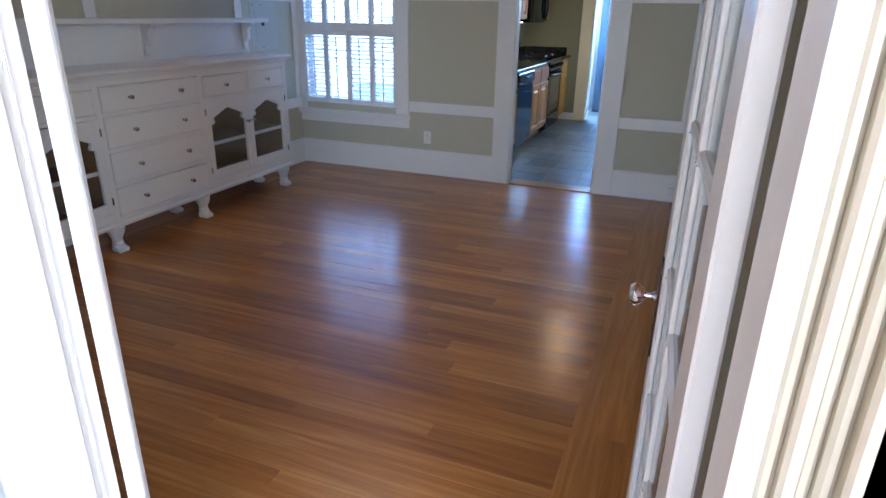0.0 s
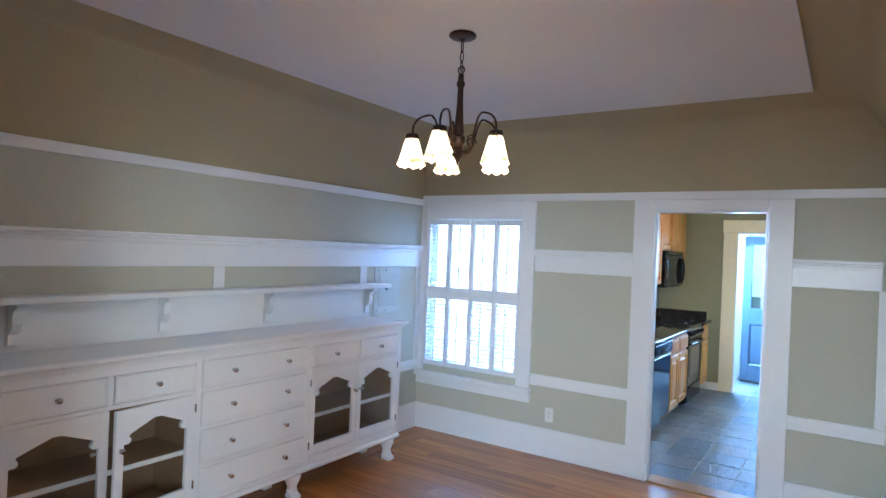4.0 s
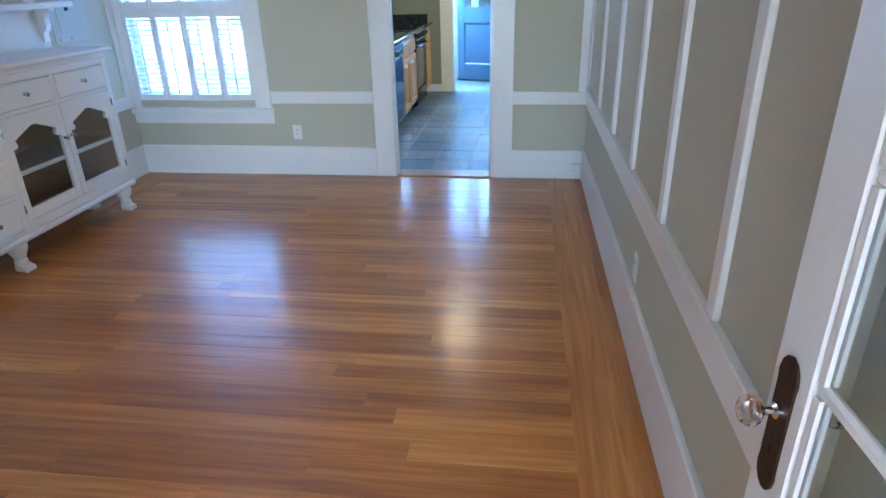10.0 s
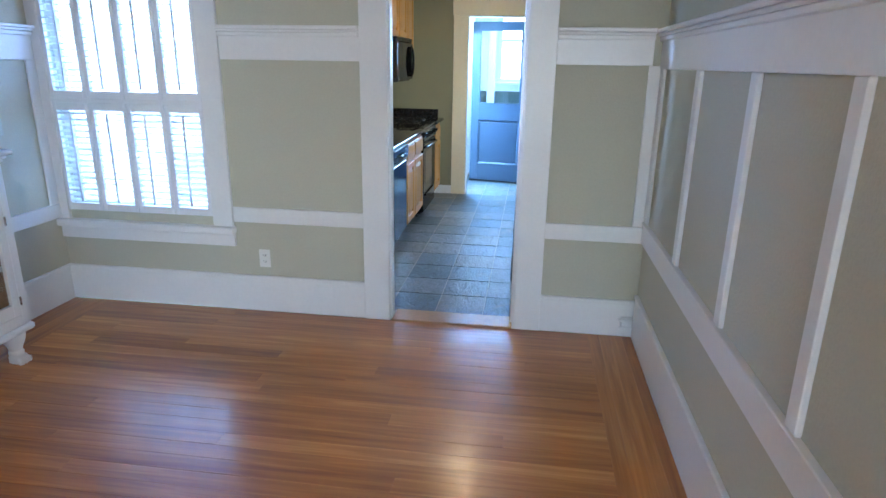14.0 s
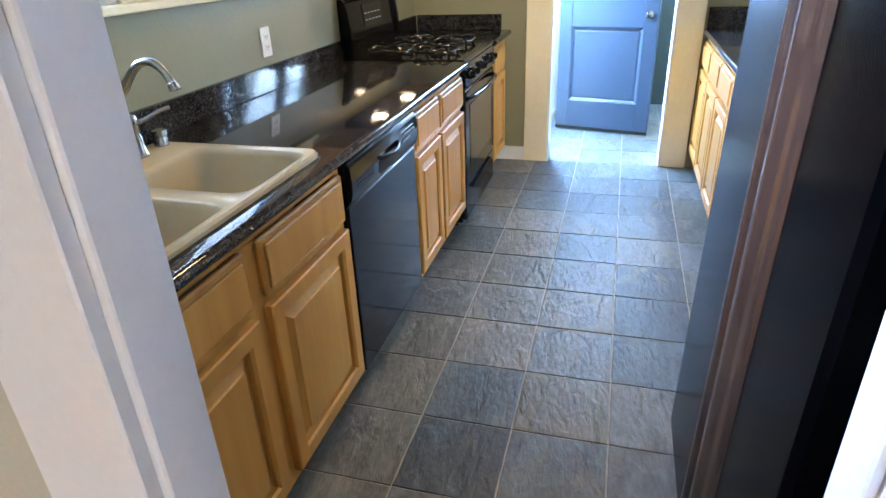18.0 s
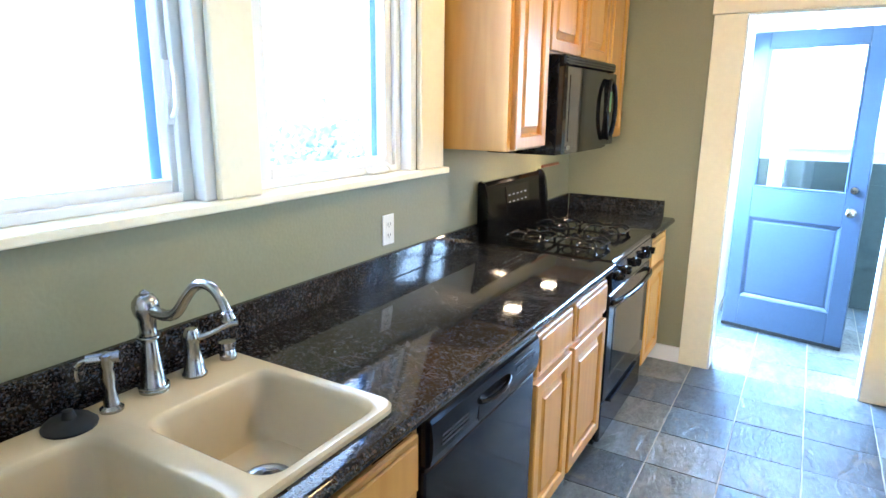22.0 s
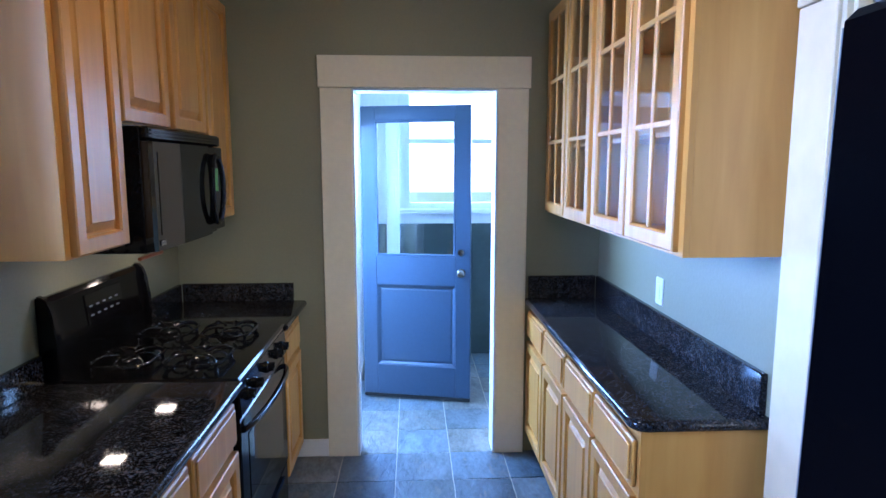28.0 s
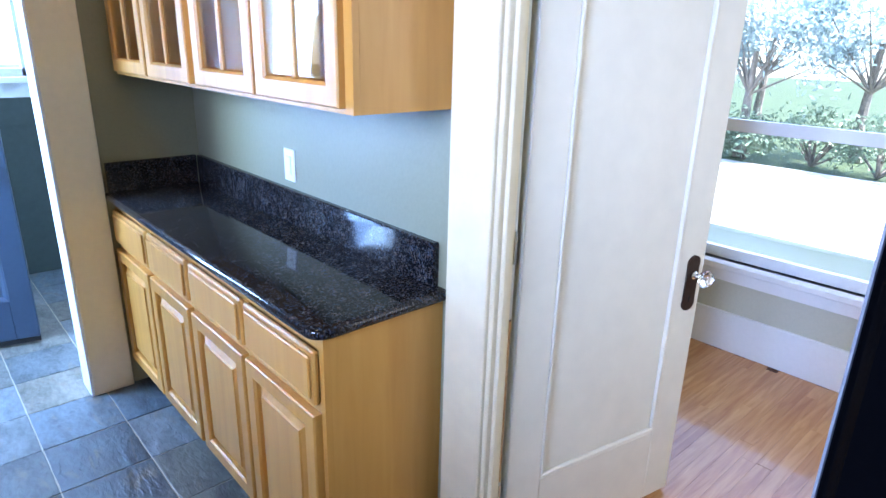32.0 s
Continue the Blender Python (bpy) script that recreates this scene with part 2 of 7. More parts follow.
def granite_mat(name):
    """Polished black granite: crystals of uneven size in drifting clouds of brown, plum and blue-grey."""
    m = bpy.data.materials.new(name)
    m.use_nodes = True
    nt = m.node_tree
    p = nt.nodes["Principled BSDF"]
    tc = nt.nodes.new("ShaderNodeTexCoord")
    warp = nt.nodes.new("ShaderNodeTexNoise")
    warp.inputs["Scale"].default_value = 60.0
    warp.inputs["Detail"].default_value = 3.0
    nt.links.new(tc.outputs["Object"], warp.inputs["Vector"])
    off = nt.nodes.new("ShaderNodeVectorMath")
    off.operation = 'MULTIPLY_ADD'
    off.inputs[1].default_value = (0.012, 0.012, 0.012)
    nt.links.new(warp.outputs["Color"], off.inputs[0])
    nt.links.new(tc.outputs["Object"], off.inputs[2])
    total = None
    for scale, weight in ((210.0, 0.50), (520.0, 0.30)):
        v = nt.nodes.new("ShaderNodeTexVoronoi")
        v.inputs["Scale"].default_value = scale
        nt.links.new(off.outputs[0], v.inputs["Vector"])
        sep = nt.nodes.new("ShaderNodeSeparateColor")
        nt.links.new(v.outputs["Color"], sep.inputs[0])
        mul = nt.nodes.new("ShaderNodeMath")
        mul.operation = 'MULTIPLY_ADD'
        mul.inputs[1].default_value = weight
        nt.links.new(sep.outputs[0], mul.inputs[0])
        if total is None:
            hue = sep.outputs[1]
            mul.inputs[2].default_value = 0.0
        else:
            nt.links.new(total, mul.inputs[2])
        total = mul.outputs[0]
    cloud = nt.nodes.new("ShaderNodeTexNoise")
    cloud.inputs["Scale"].default_value = 22.0
    cloud.inputs["Detail"].default_value = 5.0
    nt.links.new(tc.outputs["Object"], cloud.inputs["Vector"])
    add = nt.nodes.new("ShaderNodeMath")
    add.operation = 'MULTIPLY_ADD'
    add.inputs[1].default_value = 0.60
    nt.links.new(cloud.outputs["Fac"], add.inputs[0])
    nt.links.new(total, add.inputs[2])
    def ramp(stops, source):
        cr = nt.nodes.new("ShaderNodeValToRGB")
        el = cr.color_ramp.elements
        while len(el) < len(stops):
            el.new(0.5)
        for e, (pos, col) in zip(el, stops):
            e.position, e.color = pos, (*col, 1)
        nt.links.new(source, cr.inputs[0])
        return cr.outputs[0]
    fleck = ramp([(0.0, (0.14, 0.095, 0.070)), (0.35, (0.105, 0.095, 0.098)), (0.7, (0.090, 0.118, 0.160)), (1.0, (0.22, 0.185, 0.145))], hue)
    amount = ramp([(0.0, (0.02, 0.02, 0.02)), (0.52, (0.05, 0.05, 0.05)), (0.72, (0.11, 0.11, 0.11)), (0.84, (0.30, 0.30, 0.30)), (1.0, (0.55, 0.55, 0.55))], add.outputs[0])
    mixed = nt.nodes.new("ShaderNodeVectorMath")
    mixed.operation = 'MULTIPLY'
    nt.links.new(fleck, mixed.inputs[0])
    nt.links.new(amount, mixed.inputs[1])
    nt.links.new(mixed.outputs[0], p.inputs["Base Color"])
    p.inputs["Roughness"].default_value = 0.06
    p.inputs["Specular IOR Level"].default_value = 0.33
    m.diffuse_color = (0.02, 0.018, 0.016, 1)
    return m


GRANITE = granite_mat("polished_black_granite")


def slate_mat(name):
    """Riven slate: terraced layers, blue-grey to tan, each tile cut from another place of the stone."""
    m = bpy.data.materials.new(name)
    m.use_nodes = True
    nt = m.node_tree
    p = nt.nodes["Principled BSDF"]
    def node(kind, **vals):
        n = nt.nodes.new(kind)
        for k, v in vals.items():
            n.inputs[k].default_value = v
        return n
    def join(a, b):
        nt.links.new(a, b)
    tc = node("ShaderNodeTexCoord")
    info = node("ShaderNodeObjectInfo")
    off = node("ShaderNodeVectorMath")
    off.operation = 'MULTIPLY_ADD'
    join(info.outputs["Random"], off.inputs[0])
    off.inputs[1].default_value = (37.0, 53.0, 71.0)
    join(tc.outputs["Object"], off.inputs[2])
    low = node("ShaderNodeTexNoise", Scale=4.2, Detail=5.0, Distortion=0.5)
    fine = node("ShaderNodeTexNoise", Scale=38.0, Detail=8.0, Distortion=0.4)
    blotch = node("ShaderNodeTexNoise", Scale=7.0, Detail=6.0, Distortion=1.0)
    lay = node("ShaderNodeMapping")
    lay.inputs["Scale"].default_value = (1.5, 0.6, 1.0)
    lay.inputs["Rotation"].default_value = (0.0, 0.0, 0.6)
    join(off.outputs[0], lay.inputs["Vector"])
    for n in (low, fine, blotch):
        join(lay.outputs[0], n.inputs["Vector"])
    # terraces with soft steps between the layers
    up = node("ShaderNodeMath")
    up.operation = 'MULTIPLY'
    up.inputs[1].default_value = 4.5
    join(low.outputs["Fac"], up.inputs[0])
    fl = node("ShaderNodeMath")
    fl.operation = 'FLOOR'
    join(up.outputs[0], fl.inputs[0])
    fr = node("ShaderNodeMath")
    fr.operation = 'FRACT'
    join(up.outputs[0], fr.inputs[0])
    st = node("ShaderNodeMapRange")
    st.interpolation_type = 'SMOOTHSTEP'
    st.inputs["From Min"].default_value, st.inputs["From Max"].default_value = 0.62, 0.98
    join(fr.outputs[0], st.inputs["Value"])
    ter = node("ShaderNodeMath")
    ter.operation = 'ADD'
    join(fl.outputs[0], ter.inputs[0])
    join(st.outputs[0], ter.inputs[1])
    hsum = node("ShaderNodeMath")
    hsum.operation = 'MULTIPLY_ADD'
    hsum.inputs[1].default_value = 1.6
    join(fine.outputs["Fac"], hsum.inputs[0])
    join(ter.outputs[0], hsum.inputs[2])
    b = node("ShaderNodeBump", Strength=0.9, Distance=0.003)
    join(hsum.outputs[0], b.inputs["Height"])
    join(b.outputs[0], p.inputs["Normal"])
    # colour: each tile has its own stone tint, with darker and lighter layers and rusty veins inside it
    def ramp(source, stops):
        cr = node("ShaderNodeValToRGB")
        el = cr.color_ramp.elements
        while len(el) < len(stops):
            el.new(0.5)
        for e, (pos, col) in zip(el, stops):
            e.position, e.color = pos, (*col, 1)
        join(source, cr.inputs[0])
        return cr.outputs[0]
    tint = ramp(info.outputs["Random"], [(0.0, (0.040, 0.054, 0.066)), (0.18, (0.130, 0.145, 0.150)), (0.34, (0.080, 0.102, 0.118)), (0.5, (0.150, 0.138, 0.105)),
                                         (0.64, (0.062, 0.090, 0.116)), (0.8, (0.175, 0.175, 0.160)), (0.92, (0.105, 0.108, 0.092)), (1.0, (0.038, 0.048, 0.054))])
    k1 = node("ShaderNodeMath")
    k1.operation = 'MULTIPLY_ADD'
    k1.inputs[1].default_value = 0.55
    join(fine.outputs["Fac"], k1.inputs[0])
    join(blotch.outputs["Fac"], k1.inputs[2])
    mr = node("ShaderNodeMapRange")
    mr.inputs["From Min"].default_value, mr.inputs["From Max"].default_value = 0.5, 1.05
    mr.inputs["To Min"].default_value, mr.inputs["To Max"].default_value = 0.45, 1.65
    join(k1.outputs[0], mr.inputs["Value"])
    stone = node("ShaderNodeVectorMath")
    stone.operation = 'SCALE'
    join(tint, stone.inputs[0])
    join(mr.outputs[0], stone.inputs["Scale"])
    vein = node("ShaderNodeTexNoise", Scale=5.0, Detail=6.0, Distortion=2.2)
    join(lay.outputs[0], vein.inputs["Vector"])
    rust = node("ShaderNodeMapRange")
    rust.inputs["From Min"].default_value, rust.inputs["From Max"].default_value = 0.58, 0.72
    rust.inputs["To Max"].default_value = 0.55
    join(vein.outputs["Fac"], rust.inputs["Value"])
    mix = node("ShaderNodeMix")
    mix.data_type = 'RGBA'
    join(rust.outputs[0], mix.inputs["Factor"])
    join(stone.outputs[0], mix.inputs[6])
    mix.inputs[7].default_value = (0.19, 0.145, 0.09, 1)
    join(mix.outputs[2], p.inputs["Base Color"])
    rr = node("ShaderNodeMapRange")
    rr.inputs["To Min"].default_value, rr.inputs["To Max"].default_value = 0.28, 0.55
    join(blotch.outputs["Fac"], rr.inputs["Value"])
    join(rr.outputs[0], p.inputs["Roughness"])
    m.diffuse_color = (0.12, 0.13, 0.13, 1)
    return m


SLATE = slate_mat("riven_blue_grey_slate")
GROUT = mat("sandy_grout", (0.42, 0.37, 0.29), 0.9, vary=0.1)
BLACK = mat("black_appliance_enamel", (0.005, 0.005, 0.006), 0.11, vary=0.1, bump=0.0, spec=0.24)
# brown in this black stands in for maple cabinets mirrored in the pulls
GLOSS_BLACK = mat("glossy_black_reflected_brown", (0.034, 0.017, 0.011), 0.13, vary=0.15, bump=0.0, spec=0.9)
BLACK_GLASS = mat("black_oven_glass", (0.008, 0.008, 0.009), 0.04, vary=0.05, bump=0.0, spec=0.6)
PEBBLE = mat("black_pebbled_enamel", (0.0012, 0.0012, 0.0016), 0.14, vary=0.1, grain=260, bump=0.008, spec=0.03)
IRON = mat("cast_iron", (0.012, 0.011, 0.011), 0.10, vary=0.2, grain=120, bump=0.03)
STEEL = mat("brushed_nickel", (0.38, 0.378, 0.37), 0.22, metal=1.0, vary=0.04, bump=0.0)
CHROME = mat("chrome", (0.72, 0.72, 0.72), 0.12, metal=1.0, vary=0.02, bump=0.0)
SINK = mat("biscuit_enamel", (0.50, 0.405, 0.25), 0.16, vary=0.015, bump=0.0)
BRONZE = mat("dark_bronze", (0.05, 0.029, 0.020), 0.42, metal=0.7, vary=0.25, grain=60)
BLUE = mat("slate_blue_door_paint", (0.046, 0.072, 0.122), 0.38, vary=0.04, grain=50)
PLASTIC = mat("white_plastic", (0.78, 0.77, 0.73), 0.35, vary=0.01, bump=0.0)
DARK = mat("dark_hole", (0.01, 0.01, 0.01), 0.7)
SIDING = mat("dark_green_siding", (0.045, 0.065, 0.062), 0.6, vary=0.1)
BLUEWHITE = mat("porch_white_paint", (0.74, 0.76, 0.78), 0.5, vary=0.03)
SKYBLUE = mat("sky_blue_frame", (0.15, 0.30, 0.52), 0.45, vary=0.04)
VINYL = mat("pale_vinyl_sash", (0.72, 0.72, 0.70), 0.3, vary=0.02)
HOUSE = mat("pale_house_siding", (0.72, 0.72, 0.70), 0.7, vary=0.05)
# blue here stands in for sky light, tinting the floor's window reflection
SIDING_SKYLIT = mat("skylit_blue_siding", (0.44, 0.52, 0.64), 0.7, vary=0.05)
GRASS = mat("grass_ground", (0.06, 0.085, 0.03), 0.9, vary=0.3, grain=8, bump=0.3)
# leaf colours lightened to stand in for the outdoor glare
LEAF_GLARE = mat("glare_pale_leaf", (0.35, 0.42, 0.40), 0.6, vary=0.3, grain=6)
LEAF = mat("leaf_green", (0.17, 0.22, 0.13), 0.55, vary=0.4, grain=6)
CONCRETE = mat("pale_concrete", (0.50, 0.48, 0.44), 0.9, vary=0.06, grain=20)
BARK = mat("bark", (0.21, 0.18, 0.15), 0.9, vary=0.3, grain=14, bump=0.3)
WOOD_STRIP = mat("threshold_oak", (0.42, 0.23, 0.08), 0.35, vary=0.12, grain=40)


def glass_mat(name, rough=0.0, tint=(1, 1, 1), ior=1.45):
    m = bpy.data.materials.new(name)
    m.use_nodes = True
    nt = m.node_tree
    nt.nodes.clear()
    out = nt.nodes.new("ShaderNodeOutputMaterial")
    g = nt.nodes.new("ShaderNodeBsdfGlass")
    g.inputs["Color"].default_value = (*tint, 1)
    g.inputs["Roughness"].default_value = rough
    g.inputs["IOR"].default_value = ior
    nt.links.new(g.outputs[0], out.inputs[0])
    return m


def pane_mat(name, tint=(0.96, 0.98, 0.98)):
    m = bpy.data.materials.new(name)
    m.use_nodes = True
    nt = m.node_tree
    nt.nodes.clear()
    out = nt.nodes.new("ShaderNodeOutputMaterial")
    t = nt.nodes.new("ShaderNodeBsdfTransparent")
    t.inputs[0].default_value = (*tint, 1)
    g = nt.nodes.new("ShaderNodeBsdfGlossy")
    g.inputs["Roughness"].default_value = 0.02
    lw = nt.nodes.new("ShaderNodeLayerWeight")
    lw.inputs["Blend"].default_value = 0.5
    pw = nt.nodes.new("ShaderNodeMath")
    pw.operation = 'POWER'
    pw.inputs[1].default_value = 5.0
    nt.links.new(lw.outputs["Facing"], pw.inputs[0])
    fr = nt.nodes.new("ShaderNodeMath")
    fr.operation = 'MULTIPLY_ADD'
    fr.inputs[1].default_value, fr.inputs[2].default_value = 0.8, 0.035
    nt.links.new(pw.outputs[0], fr.inputs[0])
    mx = nt.nodes.new("ShaderNodeMixShader")
    nt.links.new(fr.outputs[0], mx.inputs[0])
    nt.links.new(t.outputs[0], mx.inputs[1])
    nt.links.new(g.outputs[0], mx.inputs[2])
    nt.links.new(mx.outputs[0], out.inputs[0])
    return m


PANE = pane_mat("window_pane")
CRYSTAL = glass_mat("crystal_knob_glass", 0.02, (0.97, 0.95, 0.95), 1.5)

# ---- building helpers ----
ORIGIN = {}


def thing(name, at=(0, 0, 0), rz=0.0, label="", category="", group="", kind=""):
    """An Empty at the base of a thing."""
    ob = new(name)
    ob.empty_display_size = 0.05
    ob.matrix_world = pose(*at, 0, 0, rz)
    ORIGIN[ob] = Vector(at) if rz == 0 else None
    return tagged(ob, label, category, group, kind)


def part(name, bm, material, parent=None, label="", smooth=False, kind="", category="", group=""):
    """Links a bmesh as one mesh object. World coordinates under an unturned thing, local ones under a turned thing."""
    base = ORIGIN.get(parent) if parent else None
    if base is not None and base.length:
        bmesh.ops.translate(bm, verts=bm.verts, vec=-base)
    bmesh.ops.recalc_face_normals(bm, faces=bm.faces)
    me = bpy.data.meshes.new(name)
    bm.to_mesh(me)
    bm.free()
    me.materials.append(material)
    if smooth:
        for f in me.polygons:
            f.use_smooth = True
        try:
            me.set_sharp_from_angle(angle=radians(38))
        except AttributeError:
            pass
    ob = new(name, me)
    if parent:
        ob.parent = parent
        ORIGIN[ob] = base
    return tagged(ob, label, category, group, kind)


def add_box(bm, b, bevel=0.0):
    x0, x1, y0, y1, z0, z1 = b
    x0, x1 = min(x0, x1), max(x0, x1)
    y0, y1 = min(y0, y1), max(y0, y1)
    z0, z1 = min(z0, z1), max(z0, z1)
    m = Matrix.Translation(((x0 + x1) / 2, (y0 + y1) / 2, (z0 + z1) / 2)) @ Matrix.Diagonal((x1 - x0, y1 - y0, z1 - z0, 1))
    made = bmesh.ops.create_cube(bm, size=1.0, matrix=m)
    if bevel:
        edges = list({e for v in made["verts"] for e in v.link_edges})
        bmesh.ops.bevel(bm, geom=edges, offset=bevel, segments=1, affect='EDGES', profile=0.6)
    return bm


def box(name, b, material, parent=None, label="", bevel=0.0, kind="", category="", group=""):
    return part(name, add_box(bmesh.new(), b, bevel), material, parent, label, kind=kind, category=category, group=group)


def boxes(name, bs, material, parent=None, label="", bevel=0.0, kind="", category="", group=""):
    bm = bmesh.new()
    for b in bs:
        add_box(bm, b, bevel)
    return part(name, bm, material, parent, label, kind=kind, category=category, group=group)


def add_lathe(bm, profile, m=Matrix(), steps=20, caps=True):
    """Turns (radius, height) pairs round the local z axis."""
    rings = []
    for r, z in profile:
        rings.append([bm.verts.new(m @ Vector((r * math.cos(2 * math.pi * k / steps), r * math.sin(2 * math.pi * k / steps), z))) for k in range(steps)])
    for a, b in zip(rings, rings[1:]):
        for k in range(steps):
            bm.faces.new((a[k], a[(k + 1) % steps], b[(k + 1) % steps], b[k]))
    if caps:
        bm.faces.new(rings[0][::-1])
        bm.faces.new(rings[-1])
    return bm


def lathe(name, profile, material, parent=None, m=Matrix(), steps=20, label=""):
    return part(name, add_lathe(bmesh.new(), profile, m, steps), material, parent, label, smooth=True)


def add_tube(bm, pts, radius, steps=10):
    """A round bar along points; radius is one number or one a point."""
    pts = [Vector(p) for p in pts]
    rings = []
    ref = Vector((0.13, 0.31, 0.94)).normalized()
    for i, p in enumerate(pts):
        d = (pts[min(i + 1, len(pts) - 1)] - pts[max(i - 1, 0)]).normalized()
        a = d.cross(ref).normalized()
        b = d.cross(a).normalized()
        r = radius[i] if isinstance(radius, (list, tuple)) else radius
        rings.append([bm.verts.new(p + r * (math.cos(2 * math.pi * k / steps) * a + math.sin(2 * math.pi * k / steps) * b)) for k in range(steps)])
    for a, b in zip(rings, rings[1:]):
        for k in range(steps):
            bm.faces.new((a[k], a[(k + 1) % steps], b[(k + 1) % steps], b[k]))
    bm.faces.new(rings[0][::-1])
    bm.faces.new(rings[-1])
    return bm


def tube(name, pts, radius, material, parent=None, label="", steps=10):
    return part(name, add_tube(bmesh.new(), pts, radius, steps), material, parent, label, smooth=True)


def add_prism(bm, outline, axis, a, b):
    """Pushes a flat outline (pairs) along an axis from a to b. x: pairs are (y, z); y: (x, z); z: (x, y)."""
    def at(p, d):
        return {"x": (d, p[0], p[1]), "y": (p[0], d, p[1]), "z": (p[0], p[1], d)}[axis]
    lo = [bm.verts.new(at(p, a)) for p in outline]
    hi = [bm.verts.new(at(p, b)) for p in outline]
    n = len(outline)
    for k in range(n):
        bm.faces.new((lo[k], lo[(k + 1) % n], hi[(k + 1) % n], hi[k]))
    bm.faces.new(lo[::-1])
    bm.faces.new(hi)
    return bm


def prism(name, outline, axis, a, b, material, parent=None, label="", kind="", category="", group=""):
    return part(name, add_prism(bmesh.new(), outline, axis, a, b), material, parent, label, kind=kind, category=category, group=group)


def bez(p0, p1, p2, p3, n=12):
    out = []
    for i in range(n + 1):
        t = i / n
        out.append(Vector(p0) * (1 - t) ** 3 + Vector(p1) * 3 * t * (1 - t) ** 2 + Vector(p2) * 3 * t * t * (1 - t) + Vector(p3) * t ** 3)
    return out


def wall(name, axis, at, thick, u0, u1, z0, z1, material, holes=(), label=""):
    """A wall of real thickness with openings (u0, u1, z0, z1) cut through; axis is its normal."""
    us = sorted({u0, u1, *[h[0] for h in holes], *[h[1] for h in holes]})
    zs = sorted({z0, z1, *[h[2] for h in holes], *[h[3] for h in holes]})
    bm = bmesh.new()
    for ua, ub in zip(us, us[1:]):
        if ub <= u0 or ua >= u1:
            continue
        start = None
        for za, zb in zip(zs, zs[1:]):
            inside = any(h[0] < (ua + ub) / 2 < h[1] and h[2] < (za + zb) / 2 < h[3] for h in holes)
            if not inside and start is None:
                start = za
            if start is not None and (inside or zb == zs[-1]):
                top = za if inside else zb
                if top > start:
                    add_box(bm, (at, at + thick, ua, ub, start, top) if axis == "x" else (ua, ub, at, at + thick, start, top))
                start = None
    bmesh.ops.remove_doubles(bm, verts=bm.verts, dist=0.0005)
    return part(name, bm, material, None, label, kind="structure")

# ---- large structure ----
DX0, DX1, DY0, DY1 = -2.31, 1.31, 1.06, 5.71      # dining room
DH = 2.72
KX0, KX1, KY0, KY1 = -1.07, 1.24, 5.84, 9.61      # kitchen
KH = 2.76
DOOR_D = (-0.198, 0.605, 0.0, 2.04)
WIN_D = (-2.24, -1.26, 0.60, 1.97)
DOOR_K = (-0.12, 0.66, 0.0, 2.05)
WIN_K = (5.98, 7.82, 1.30, 2.52)

# ground outdoors
box("ground", (-60, 60, -60, 60, -0.75, -0.6), GRASS, label="green lawn around the house", kind="structure")

# dining room shell
wall("wall_far", "y", DY1, 0.13, DX0 - 0.15, 1.46, 0, 3.0, KHAKI, (DOOR_D, WIN_D), "khaki painted plaster wall with kitchen doorway and window")
wall("wall_left", "x", DX0 - 0.15, 0.15, 0.93, DY1, 0, 3.0, KHAKI, (), "khaki painted plaster wall behind the buffet")
wall("wall_right", "x", DX1, 0.15, 2.0, DY1, 0, 3.0, KHAKI, (), "khaki painted plaster wall with board and batten")
wall("wall_right_return", "x", 1.42, 0.04, 0.93, 2.0, 0, 3.0, KHAKI, (), "khaki painted plaster wall behind the glazed door")
wall("wall_near", "y", 0.93, 0.13, DX0 - 0.15, 1.46, 0, 3.0, OFFWHITE, ((0.40, 1.352, 0, 2.05),), "plaster wall with the double-door opening")
box("ceiling", (DX0 - 0.15, 1.46, 0.93, DY1 + 0.13, 3.0, 3.1), CEIL, label="plaster upper ceiling", kind="structure")
# front room behind the camera; its window openings are unseen, added for lamps
wall("wall_front_room_back", "y", -5.75, 0.15, -2.3, 5.6, 0, 3.0, OFFWHITE, ((-0.6, 2.4, 0.6, 2.5), (2.6, 5.4, 0.6, 2.5)))
wall("wall_front_room_left", "x", -2.3, 0.15, -5.6, 0.93, 0, 3.0, OFFWHITE)
wall("wall_front_room_right", "x", 5.6, 0.15, -5.6, 1.06, 0, 3.0, OFFWHITE, ((-3.2, -1.4, 0.7, 2.3),))
wall("wall_front_room_east", "y", 0.93, 0.13, 1.46, 5.6, 0, 3.0, OFFWHITE)
box("ceiling_front_room", (-2.3, 5.75, -5.75, 0.93, 3.0, 3.1), CEIL, kind="structure")
box("floor_front_room", (-2.3, 5.75, -5.75, 0.94, -0.05, 0.0), FIR, kind="structure", label="varnished fir floor of the front room")
# kitchen shell
wall("wall_kitchen_left", "x", KX0 - 0.15, 0.15, KY0, KY1 + 0.12, 0, 2.9, SAGE, (WIN_K,), "sage green kitchen wall with the window over the sink")
wall("wall_kitchen_right", "x", KX1, 0.12, KY0, KY1 + 0.12, 0, 2.9, SAGE, ((6.95, 7.84, 0.0, 2.05),), "sage green kitchen wall")
wall("wall_kitchen_far", "y", KY1, 0.12, KX0, KX1, 0, 2.9, SAGE, (DOOR_K,), "sage green kitchen wall with the back doorway")
box("wall_kitchen_near", (DOOR_D[1], KX1, KY0, KY0 + 0.003, 0, 2.76), SAGE, kind="structure")
box("ceiling_kitchen", (KX0 - 0.15, KX1 + 0.12, KY0, KY1 + 0.12, KH, KH + 0.1), KITCHEN_CEIL, kind="structure", label="flat pale grey-green kitchen ceiling")
